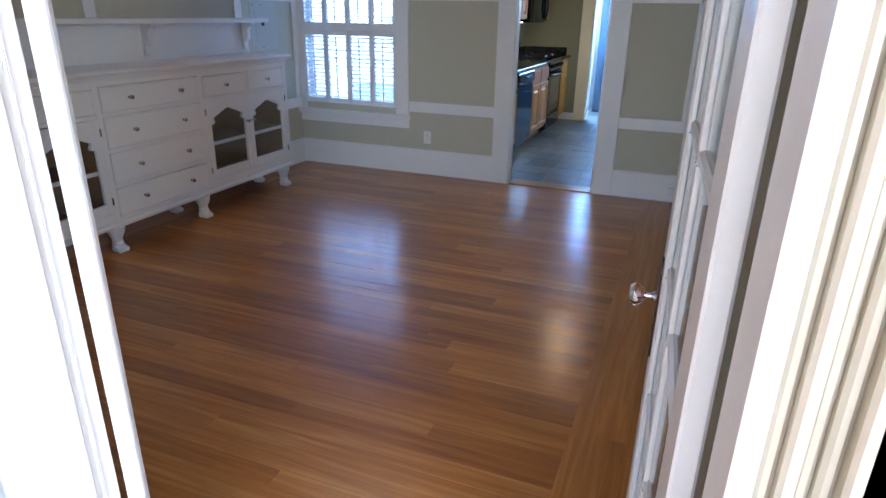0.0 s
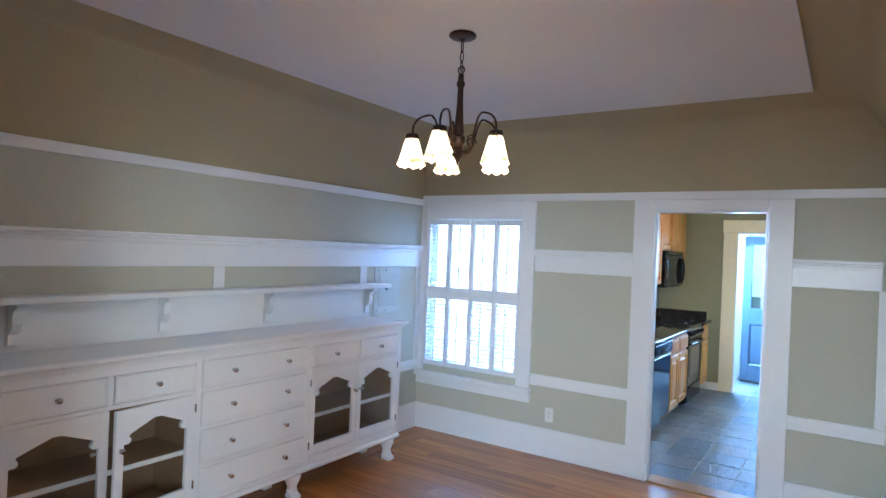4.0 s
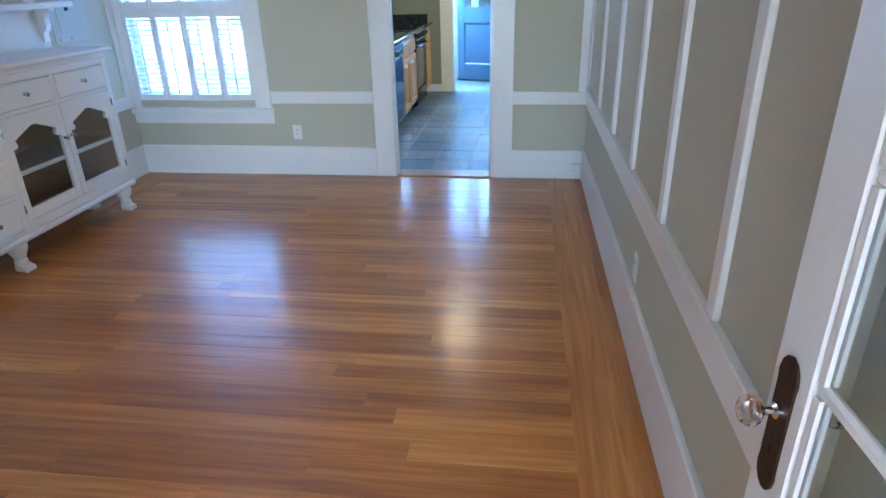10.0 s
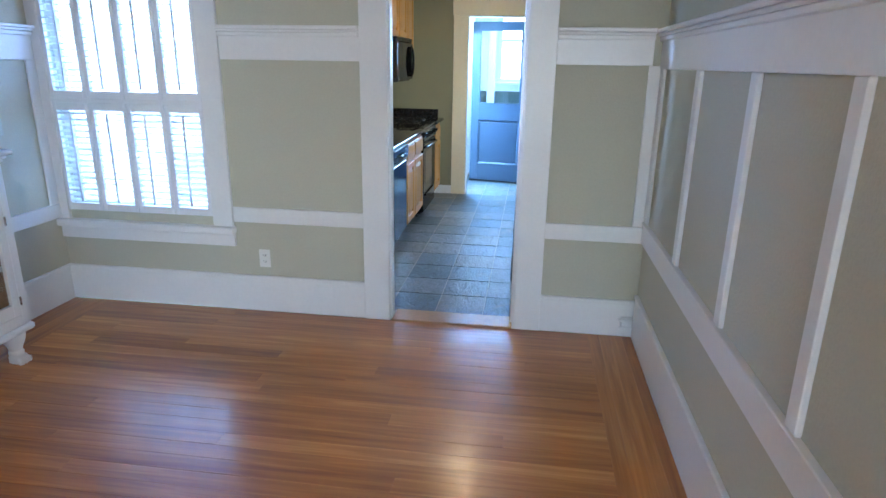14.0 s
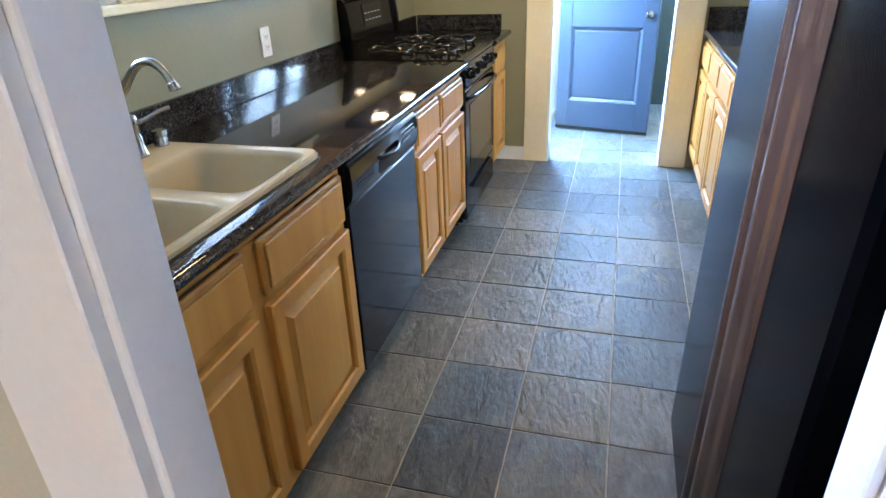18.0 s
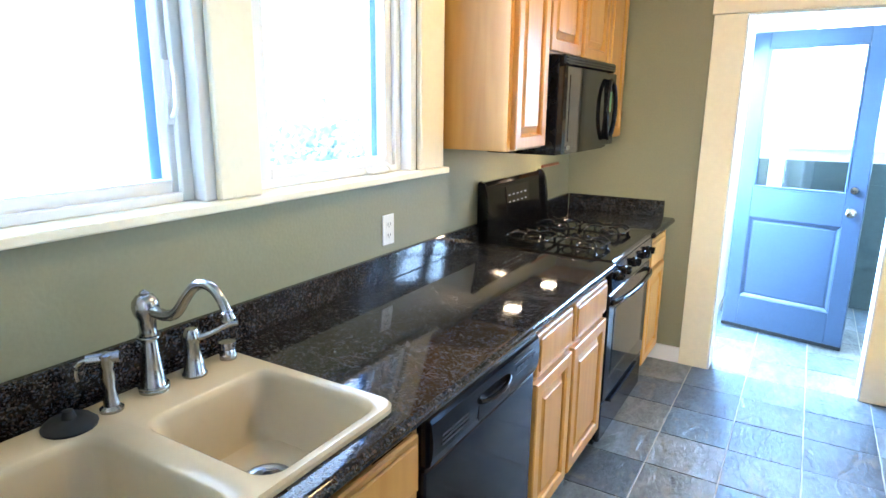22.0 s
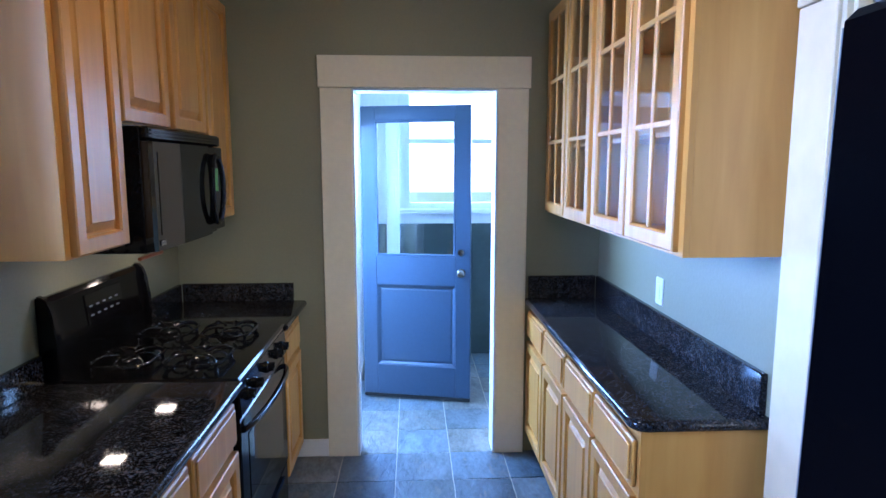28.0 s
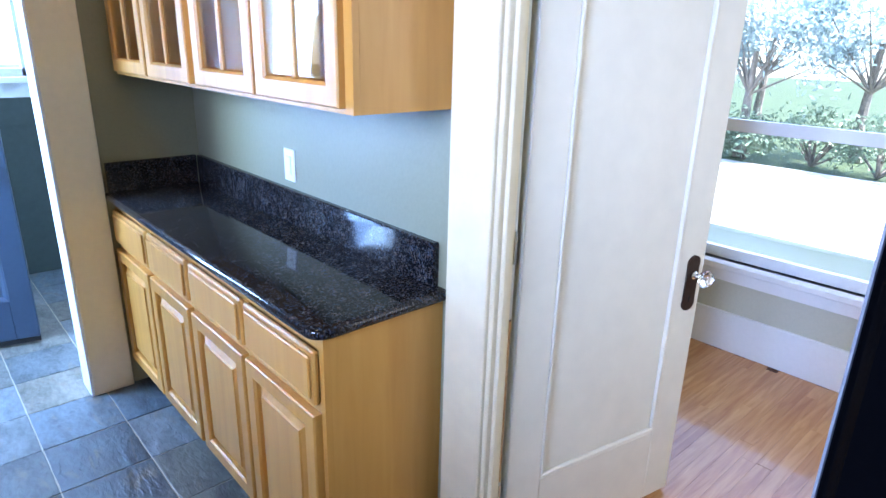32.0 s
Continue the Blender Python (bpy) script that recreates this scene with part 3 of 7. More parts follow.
# dining cove and ceiling field
def cove_ring(bm, rows):
    rings = []
    for inset, z in rows:
        rings.append([bm.verts.new(p) for p in ((DX0 + inset, DY0 + inset, z), (DX1 - inset, DY0 + inset, z), (DX1 - inset, DY1 - inset, z), (DX0 + inset, DY1 - inset, z))])
    for a, b in zip(rings, rings[1:]):
        for k in range(4):
            bm.faces.new((a[k], a[(k + 1) % 4], b[(k + 1) % 4], b[k]))
    return rings
bm = bmesh.new()
R = 0.46
rows = [(0.004, 2.13), (0.004, DH - R + 0.02)] + [(0.004 + R - R * math.cos(a), DH - R + 0.02 + R * math.sin(a)) for a in [radians(7.5 * k) for k in range(1, 13)]]
cove_ring(bm, rows)
part("cove", bm, COVE, None, "olive tan painted wall top curving into the ceiling", smooth=True, kind="structure")
INS = rows[-1][0]
box("ceiling_field", (DX0 + INS - 0.01, DX1 - INS + 0.01, DY0 + INS - 0.01, DY1 - INS + 0.01, DH, DH + 0.05), CEIL, kind="structure", label="white ceiling field framed by the cove")

# floors
box("floor", (DX0 - 0.1, 1.46, 0.94, DY1 + 0.0, -0.06, -0.012), GAP, kind="structure", label="varnished reddish fir strip floor with a mitred border")
box("floor_kitchen", (KX0 - 0.1, KX1 + 0.1, DY1 + 0.0, 11.6, -0.06, -0.0035), GROUT, kind="structure", label="blue-grey slate tile floor with pale grout")

# ---- trim of the dining room ----
FY = DY1            # far wall face
def trim(name, bs, label="", bevel=0.003, material=None):
    return boxes(name, bs, material or WHITE, None, label, bevel, kind="structure")


# baseboards with a small cap
def baseboard(name, b, cap):
    o = box(name, b, WHITE, None, "tall white wooden baseboard", 0.003, kind="structure")
    box("cap", cap, WHITE, o, bevel=0.004)
    return o


baseboard("baseboard_far_left", (DX0, -0.31, FY - 0.018, FY, 0, 0.215), (DX0, -0.312, FY - 0.023, FY, 0.215, 0.235))
baseboard("baseboard_far_right", (0.757, DX1, FY - 0.018, FY, 0, 0.205), (0.757, DX1, FY - 0.023, FY, 0.205, 0.225))
baseboard("baseboard_left", (DX0, DX0 + 0.018, DY0, FY - 0.023, 0, 0.215), (DX0, DX0 + 0.023, DY0, FY - 0.024, 0.215, 0.235))
baseboard("baseboard_right", (DX1 - 0.018, DX1, 2.0, FY - 0.023, 0, 0.245), (DX1 - 0.023, DX1, 2.0, FY - 0.024, 0.245, 0.268))
# chair rails
trim("chair_rail_far_left", [(-1.13, -0.312, FY - 0.02, FY, 0.577, 0.67)], "white flat chair rail")
trim("chair_rail_far_right", [(0.757, DX1, FY - 0.02, FY, 0.572, 0.665)], "white flat chair rail")
trim("chair_rail_right", [(DX1 - 0.02, DX1, 2.0, FY - 0.021, 0.577, 0.688), (DX1 - 0.027, DX1, 2.0, FY - 0.021, 0.6885, 0.70)], "white flat chair rail with a thin cap")
trim("chair_rail_left", [(DX0, DX0 + 0.02, DY0, FY - 0.021, 0.55, 0.64)], "white flat chair rail")
# plate rails: flat board, bed moulding and shelf lip
def plate_rail(name, axis, lo, hi, face, sign, z0, z1, label, shelf=0.055, parent=None):
    def b(d0, d1, za, zb, e=0.0):
        d0, d1 = face + sign * d0, face + sign * d1
        return (d0, d1, lo - e, hi + e, za, zb) if axis == "x" else (lo - e, hi + e, d0, d1, za, zb)
    o = box(name, b(0, 0.02, z0, z1 - 0.02), WHITE, None, label, 0.003, kind="structure")
    box("bed_moulding", b(0.02, 0.035, z1 - 0.06, z1 - 0.035), WHITE, o, bevel=0.005)
    box("bed_moulding", b(0.02, 0.046, z1 - 0.035, z1 - 0.0201), WHITE, o, bevel=0.005)
    box("shelf", b(0, shelf, z1 - 0.02, z1), WHITE, o, bevel=0.005)
    return o


plate_rail("plate_rail_far_left", "y", -1.13, -0.312, FY, -1, 1.53, 1.715, "white plate rail with shelf lip")
plate_rail("plate_rail_far_right", "y", 0.757, DX1 - 0.06, FY, -1, 1.53, 1.715, "white plate rail with shelf lip")
plate_rail("plate_rail_right", "x", 2.0, FY - 0.0, DX1, -1, 1.515, 1.71, "white plate rail with shelf lip", 0.06)
plate_rail("plate_rail_left", "x", DY0, FY - 0.03, DX0, 1, 1.51, 1.705, "white plate rail with shelf lip", 0.06)
# picture rails
trim("picture_rail_far", [(DX0, DX1, FY - 0.022, FY, 2.12, 2.18)], "white picture rail")
trim("picture_rail_right", [(DX1 - 0.022, DX1, 2.0, FY - 0.022, 2.09, 2.15), (1.40, 1.42, 1.06, 2.0, 2.09, 2.15)], "white picture rail")
trim("picture_rail_left", [(DX0, DX0 + 0.022, DY0, FY - 0.022, 2.085, 2.145)], "white picture rail")
trim("picture_rail_near", [(DX0, 1.42, DY0, DY0 + 0.02, 2.09, 2.15)], "white picture rail")
# battens of the right wall, each a piece
bat = thing("batten_row", (DX1, 3.6, 0.69), label="white vertical battens on the khaki wall", category="wall trim", kind="structure")
for yb in (2.395, 3.02, 3.645, 4.27, 4.93):
    box("batten", (DX1 - 0.018, DX1, yb - 0.03, yb + 0.03, 0.70, 1.515), WHITE, bat, bevel=0.003)
box("batten", (DX1 - 0.015, DX1, FY - 0.085, FY - 0.001, 0.70, 1.515), WHITE, bat, bevel=0.003)
trim("corner_post", [(1.235, DX1 - 0.016, FY - 0.016, FY, 0.667, 1.53)], "white corner batten")
bat = thing("batten_row", (DX0, 4.0, 1.37), label="white short battens above the buffet shelf", category="wall trim", kind="structure")
for yb in (2.0, 3.46, 4.865):
    box("batten", (DX0, DX0 + 0.016, yb - 0.042, yb + 0.042, 1.37, 1.51), WHITE, bat, bevel=0.003)
trim("end_board", [(DX0, DX0 + 0.016, FY - 0.09, FY - 0.001, 0.64, 1.51)], "white corner batten")

# kitchen doorway casing
trim("door_casing_1", [(-0.312, -0.155, FY - 0.026, FY, 0, 2.118)], "white flat door casing")
trim("door_casing_2", [(0.605, 0.757, FY - 0.026, FY, 0, 2.118)], "white flat door casing")
trim("door_casing_3", [(-0.155, 0.605, FY - 0.026, FY, 2.04, 2.118)], "white flat door header")
trim("door_jamb_1", [(-0.1975, -0.143, FY - 0.001, 5.775, 0, 2.028), (-0.1975, -0.192, 5.7755, KY0 + 0.015, 0, 2.028), (0.593, 0.607, FY - 0.02, KY0 + 0.015, 0, 2.04), (-0.1975, 0.593, FY - 0.001, KY0 + 0.015, 2.028, 2.042)], "white door jamb lining")
trim("door_stop", [(0.58, 0.593, FY + 0.05, FY + 0.085, 0, 2.028)], "white door stop strips")
box("threshold", (-0.143, 0.593, FY - 0.03, KY0 + 0.01, -0.012, 0.012), WOOD_STRIP, None, "golden oak door threshold strip", 0.004, kind="structure")
trim("door_casing_4", [(-0.31, -0.198, KY0, KY0 + 0.02, 0, 2.2), (0.607, 0.74, KY0 + 0.004, KY0 + 0.022, 0, 2.2), (-0.157, 0.607, KY0 + 0.004, KY0 + 0.022, 2.042, 2.2)], "white kitchen-side door casing")

# ---- dining window with plantation shutters ----
win = thing("window_1", (-1.75, FY, 0.45), label="white double-hung window with louvred plantation shutters", category="window", kind="structure")
for name, b in (("casing", (DX0, -2.235, FY - 0.025, FY, 0.545, 2.118)), ("casing", (-1.262, -1.135, FY - 0.025, FY, 0.545, 2.118)),
                ("head_casing", (-2.235, -1.262, FY - 0.025, FY, 1.962, 2.118))):
    box(name, b, WHITE, win, bevel=0.003)
box("window_sill", (DX0, -1.125, FY - 0.06, FY + 0.1, 0.50, 0.545), WHITE, win, bevel=0.006)
box("apron", (DX0, -1.13, FY - 0.022, FY, 0.42, 0.50), WHITE, win, bevel=0.003)
boxes("window_frame", [(-2.24, -2.20, FY + 0.07, FY + 0.11, 0.6, 1.97), (-1.30, -1.26, FY + 0.07, FY + 0.11, 0.6, 1.97), (-2.2, -1.3, FY + 0.07, FY + 0.11, 0.6, 0.66),
                       (-2.2, -1.3, FY + 0.07, FY + 0.11, 1.91, 1.97), (-2.2, -1.3, FY + 0.07, FY + 0.11, 1.26, 1.31)], WHITE, win)
for za, zb in ((0.66, 1.26), (1.31, 1.91)):
    g = box("pane", (-2.2, -1.3, FY + 0.088, FY + 0.092, za, zb), PANE, win)
    g.visible_shadow = False
SX0, SX1 = -2.235, -1.262
cols = 4
sw = (SX1 - SX0) / cols


def shutter_leaf(x0, x1, z0, z1, tilt):
    s = thing("shutter_leaf", ((x0 + x1) / 2, FY - 0.012, z0), label="white louvred shutter leaf with a tilt rod", category="shutter", group="window shutters")
    st = 0.027
    y0, y1 = FY - 0.022, FY + 0.006
    boxes("stile_frame", [(x0 + 0.002, x0 + st, y0, y1, z0, z1), (x1 - st, x1 - 0.002, y0, y1, z0, z1), (x0 + st, x1 - st, y0, y1, z0, z0 + 0.045), (x0 + st, x1 - st, y0, y1, z1 - 0.045, z1)], SHUTTER, s, bevel=0.002)
    n = int((z1 - z0 - 0.09) / 0.034)
    step = (z1 - z0 - 0.09) / n
    c, sn = math.cos(tilt), math.sin(tilt)
    for k in range(n):
        zc = z0 + 0.045 + step * (k + 0.5)
        bm = bmesh.new()
        h, t = 0.0215, 0.0028
        out = [(FY - 0.008 + u * c - v * sn, zc + u * sn + v * c) for u, v in ((-h, 0), (-h * 0.5, t), (h * 0.5, t), (h, 0), (h * 0.5, -t), (-h * 0.5, -t))]
        add_prism(bm, out, "x", x0 + st, x1 - st)
        part("louvre", bm, SHUTTER, s)
    box("tilt_rod", ((x0 + x1) / 2 - 0.006, (x0 + x1) / 2 + 0.006, FY - 0.042, FY - 0.031, z0 + 0.06, z1 - 0.06), SHUTTER, s)
    return s


for k in range(cols):
    for z0, z1 in ((0.605, 1.268), (1.292, 1.955)):
        shutter_leaf(SX0 + k * sw, SX0 + (k + 1) * sw, z0, z1, radians((15, 5, 16, 16)[k] if z0 < 1 else (9, 6, 0, 0)[k]))
box("shutter_rail", (SX0, SX1, FY - 0.024, FY + 0.006, 1.2685, 1.2915), SHUTTER, win)

# ---- front doorway and its two glazed doors ----
trim("front_jamb", [(0.385, 0.405, 0.91, 1.075, 0, 2.06), (1.349, 1.36, 0.91, 1.075, 0, 2.06), (0.405, 1.349, 0.91, 1.075, 2.04, 2.06), (0.4051, 0.414, 0.905, 1.028, 0, 2.04), (0.4051, 0.409, 1.040, 1.047, 0, 2.04), (1.340, 1.3489, 0.905, 1.028, 0, 2.04), (1.345, 1.3489, 1.040, 1.047, 0, 2.04)], "white doorway lining")
def moulded_casing(x0, x1, y, sign, z1, label, material=WHITE):
    o = thing("door_casing", ((x0 + x1) / 2, y, 0), label=label, category="door casing", kind="structure")
    w = (x1 - x0) / 5
    for k, d in enumerate((0.014, 0.027, 0.012, 0.020, 0.036)):
        kk = k if sign > 0 else 4 - k
        box("fillet", (x0 + kk * w, x0 + (kk + 1) * w, y, y - d, 0, z1), material, o, bevel=0.004)
    return o
moulded_casing(1.3605, 1.425, 0.93, 1, 2.18, "cream moulded door casing", SHADED_CREAM)
moulded_casing(0.275, 0.3848, 0.93, -1, 2.18, "white moulded door casing, shade put in its colour", SHADED_WHITE)
trim("front_header", [(0.24, 1.53, 0.90, 0.93, 2.18, 2.3)], "white door header")
trim("dining_side_casing", [(0.25, 0.385, 1.06, 1.085, 0, 2.09), (0.385, 1.385, 1.06, 1.085, 2.06, 2.09)], "cream doorway casing", material=CREAM)


def glazed_door(name, at, rz, width, height, label, knob_face, n_rows=5, n_cols=2, T=0.04, st=0.115):
    """A door whose hinge edge stands at the origin and that runs along local +x; local -y is the face with the knob plate."""
    d = thing(name, at, rz, label, "door", kind="structure")
    top, bot, mun, bead = (0.115, 0.23, 0.026, 0.016) if width > 0.5 else (0.175, 0.18, 0.012, 0.006)
    x0, x1, z0, z1 = st, width - st, bot, height - top
    boxes("stile", [(0, st, -T, 0, 0.008, height)], WHITE, d, bevel=0.004)
    boxes("stile", [(width - st, width, -T, 0, 0.008, height)], WHITE, d, bevel=0.004)
    boxes("rail", [(st, width - st, -T, 0, 0.008, bot)], WHITE, d, bevel=0.003)
    boxes("rail", [(st, width - st, -T, 0, height - top, height)], WHITE, d, bevel=0.003)
    cw, rh = (x1 - x0) / n_cols, (z1 - z0) / n_rows
    for k in range(1, n_cols):
        box("muntin", (x0 + k * cw - mun / 2, x0 + k * cw + mun / 2, -T + 0.005, -0.005, z0, z1), WHITE, d, bevel=0.006)
    for k in range(1, n_rows):
        box("muntin", (x0, x1, -T + 0.006, -0.006, z0 + k * rh - mun / 2, z0 + k * rh + mun / 2), WHITE, d, bevel=0.006)
    for i in range(n_cols):
        for j in range(n_rows):
            g = box("pane", (x0 + i * cw + mun / 2 - 0.004, x0 + (i + 1) * cw - mun / 2 + 0.004, -T / 2 - 0.0015, -T / 2 + 0.0015, z0 + j * rh + mun / 2 - 0.004, z0 + (j + 1) * rh - mun / 2 + 0.004), PANE, d)
            g.visible_shadow = False
            for yy in (-T + 0.004, -0.012):
                boxes("glazing_bead", [(x0 + i * cw + 0.004, x0 + i * cw + 0.004 + bead, yy, yy + 0.008, z0 + j * rh + 0.013, z0 + (j + 1) * rh - 0.013),
                                       (x0 + (i + 1) * cw - 0.004 - bead, x0 + (i + 1) * cw - 0.004, yy, yy + 0.008, z0 + j * rh + 0.013, z0 + (j + 1) * rh - 0.013)], WHITE, d)
    for zh in (0.25, height - 0.25):
        tube("hinge", [(-0.006, 0.004, zh - 0.045), (-0.006, 0.004, zh + 0.045)], 0.008, CHROME, d, steps=8)
    if knob_face:
        for sgn, y in ((-1, -T), (1, 0)):
            knob_set(d, width - 0.055, y, 0.798, sgn, 0.27)
    return d


def knob_set(d, x, y, z, sgn, tall=0.2):
    """A bronze escutcheon with a faceted glass knob; sgn is the way that it stands out along local y."""
    bm = bmesh.new()
    w = 0.03
    out = [(x + w * c, z + tall / 2 * s - 0.03) for c, s in
           [(-0.92, -0.6), (-1, -0.72), (-0.85, -0.86), (-0.5, -0.96), (0, -1), (0.5, -0.96), (0.85, -0.86), (1, -0.72), (0.92, -0.6), (0.92, 0.6), (1, 0.72), (0.85, 0.86), (0.5, 0.96), (0, 1), (-0.5, 0.96), (-0.85, 0.86), (-1, 0.72), (-0.92, 0.6)]]
    add_prism(bm, out, "y", y, y + sgn * 0.005)
    es = part("escutcheon", bm, BRONZE, d, "dark bronze escutcheon plate")
    box("keyhole", (x - 0.003, x + 0.003, y + sgn * 0.005, y + sgn * 0.0056, z - 0.095, z - 0.075), DARK, es)
    m = Matrix.Translation((x, y, z)) @ Matrix.Rotation(radians(-90 * sgn), 4, 'X')
    k = lathe("knob_neck", [(0.014, 0.004), (0.014, 0.012), (0.008, 0.018), (0.008, 0.03), (0.012, 0.034)], CHROME, d, m, 12)
    part("glass_knob", add_lathe(bmesh.new(), [(0.012, 0.034), (0.022, 0.039), (0.028, 0.05), (0.028, 0.058), (0.02, 0.068), (0.010, 0.070)], m, 10), CRYSTAL, d, "faceted clear glass knob")


glazed_door("door_1", (1.312, 1.10, 0), 93.0, 0.87, 2.0, "white glazed french door standing open by the wall", True, T=0.03)
glazed_door("door_2", (0.421, 1.0747, 0), 141.4, 0.2855, 1.94, "narrow white glazed french door leaf standing open", False, n_rows=7, T=0.03, st=0.032)

# ---- back doorway of the kitchen and the porch ----
trim("kitchen_casing_1", [(-0.285, -0.12, KY1 - 0.022, KY1, 0, 2.05)], "cream flat door casing", material=CREAM)
trim("kitchen_casing_2", [(0.66, 0.825, KY1 - 0.022, KY1, 0, 2.05)], "cream flat door casing", material=CREAM)
trim("kitchen_casing_3", [(-0.295, 0.835, KY1 - 0.03, KY1, 2.052, 2.215)], "cream door header board", material=CREAM)
trim("kitchen_jamb", [(-0.122, -0.108, KY1 - 0.02, KY1 + 0.13, 0, 2.05), (0.648, 0.662, KY1 - 0.02, KY1 + 0.13, 0, 2.05), (-0.108, 0.648, KY1 - 0.02, KY1 + 0.13, 2.036, 2.05)], "white door jamb lining", material=BLUEWHITE)
trim("baseboard_kitchen", [(-0.50, -0.285, KY1 - 0.016, KY1, 0, 0.10)], "white kitchen baseboard")
PX0, PX1, PY1 = -0.22, 1.9, 11.5
wall("wall_porch_left", "x", PX0 - 0.1, 0.1, KY1 + 0.12, PY1, 0, 2.7, BLUEWHITE, ((9.78, 10.56, 0, 2.5),), "white porch wall with the outside doorway")
wall("wall_porch_right", "x", PX1, 0.1, KY1 + 0.12, PY1, 0, 2.7, BLUEWHITE)
wall("wall_porch_far", "y", PY1, 0.1, PX0 - 0.1, PX1 + 0.1, 0, 2.7, BLUEWHITE, ((0.13, 1.75, 1.28, 2.4),), "porch wall with a bright window above dark siding")
box("ceiling_porch", (PX0 - 0.1, PX1 + 0.1, KY1 + 0.12, PY1 + 0.1, 2.7, 2.8), BLUEWHITE, kind="structure")
sid = thing("porch_siding", (0.8, PY1, 0), label="dark green lapped boards below the porch window", category="siding", kind="structure")
for k in range(7):
    z = 0.165 * k
    prism("board", [(PY1 - 0.001, z), (PY1 - 0.024, z), (PY1 - 0.008, z + 0.163), (PY1 - 0.001, z + 0.163)], "x", PX0, PX1, SIDING, sid)
pw = thing("window_2", (0.9, PY1, 1.2), label="white porch window with a cross bar", category="window", kind="structure")
boxes("window_frame", [(0.13, 0.18, PY1, PY1 + 0.05, 1.28, 2.4), (0.9, 0.95, PY1, PY1 + 0.05, 1.28, 2.4), (1.7, 1.75, PY1, PY1 + 0.05, 1.28, 2.4), (0.18, 1.7, PY1, PY1 + 0.05, 1.28, 1.33), (0.18, 1.7, PY1, PY1 + 0.05, 1.83, 1.87), (0.18, 1.7, PY1, PY1 + 0.05, 2.35, 2.4)], BLUEWHITE, pw)
box("window_sill", (0.06, 1.8, PY1 - 0.05, PY1, 1.24, 1.28), BLUEWHITE, pw, bevel=0.004)
trim("porch_post", [(-0.02, 0.09, PY1 - 0.06, PY1 - 0.025, 0, 2.7)], "white porch corner post", material=BLUEWHITE)
bd = thing("back_door", (-0.14, 10.545, 0), -13.0, "slate blue half-glazed back door standing open", "door")
W, H, T = 0.757, 2.04, 0.045
gx0, gx1, gz0, gz1 = 0.102, 0.655, 1.03, 1.943
for b in ((0, gx0, -T, 0, 0.035, H), (gx1, W, -T, 0, 0.035, H)):
    box("stile", b, BLUE, bd, bevel=0.003)
for b in ((gx0, gx1, -T, 0, 0.035, 0.25), (gx0, gx1, -T, 0, 0.825, gz0), (gx0, gx1, -T, 0, gz1, H)):
    box("rail", b, BLUE, bd, bevel=0.003)
bm = bmesh.new()
# a fielded panel set back behind a sunk moulding
rows_p = [(0.0, -T), (0.006, -T + 0.002), (0.022, -T + 0.014), (0.03, -T + 0.014), (0.036, -T + 0.011)]
rings_p = [[bm.verts.new((x, yy, z)) for x, z in ((gx0 + i, 0.25 + i), (gx1 - i, 0.25 + i), (gx1 - i, 0.825 - i), (gx0 + i, 0.825 - i))] for i, yy in rows_p]
for ra, rb in zip(rings_p, rings_p[1:]):
    for k in range(4):
        bm.faces.new((ra[k], ra[(k + 1) % 4], rb[(k + 1) % 4], rb[k]))
bm.faces.new(rings_p[-1])
add_box(bm, (gx0, gx1, -T + 0.017, -0.012, 0.25, 0.825))
part("panel", bm, BLUE, bd)
for e in ((gx0, gx1, gz0, gz0 + 0.014), (gx0, gx1, gz1 - 0.014, gz1), (gx0, gx0 + 0.014, gz0 + 0.014, gz1 - 0.014), (gx1 - 0.014, gx1, gz0 + 0.014, gz1 - 0.014)):
    box("glazing_bead", (e[0], e[1], -T - 0.003, -T + 0.012, e[2], e[3]), BLUE, bd, bevel=0.003)
g = box("pane", (gx0, gx1, -T / 2 - 0.002, -T / 2 + 0.002, gz0, gz1), PANE, bd)
g.visible_shadow = False
for z, r in ((0.922, 0.03), (1.062, 0.025)):
    m = Matrix.Translation((W - 0.062, -T, z)) @ Matrix.Rotation(radians(90), 4, 'X')
    lathe("door_knob" if z < 1 else "deadbolt", [(r, 0), (r, 0.008), (0.012, 0.012), (0.012, 0.03), (0.024, 0.036), (0.028, 0.05), (0.02, 0.06), (0.006, 0.063)] if z < 1 else [(r, 0), (r, 0.012), (r * 0.8, 0.02), (0.004, 0.022)], STEEL, bd, m, 16)
box("door_sweep", (0, W, -T - 0.004, -T + 0.012, 0.012, 0.034), DARK, bd)

# ---- hall door and the room beyond ----
trim("hall_casing_1", [(KX1 - 0.022, KX1, 7.75, 7.90, 0, 2.05)], "cream flat door casing", material=HALL_CREAM)
trim("hall_casing_2", [(KX1 - 0.022, KX1, 6.90, 6.95, 0, 2.05)], "cream flat door casing", material=HALL_CREAM)
trim("hall_casing_3", [(KX1 - 0.03, KX1, 6.9, 7.9, 2.052, 2.21)], "cream door header board", material=HALL_CREAM)
trim("hall_jamb", [(KX1 - 0.01, KX1 + 0.056, 7.736, 7.752, 0, 2.05), (KX1 - 0.01, KX1 + 0.13, 6.948, 6.962, 0, 2.05), (KX1 - 0.01, KX1 + 0.13, 6.962, 7.736, 2.036, 2.05), (KX1 + 0.006, KX1 + 0.032, 7.722, 7.736, 0, 2.036)], "cream door jamb with stop", material=HALL_CREAM)
hd = thing("hall_door", (KX1 + 0.105, 7.775, 0.0), -11.0, "cream panelled wooden door standing open into the hall", "door")
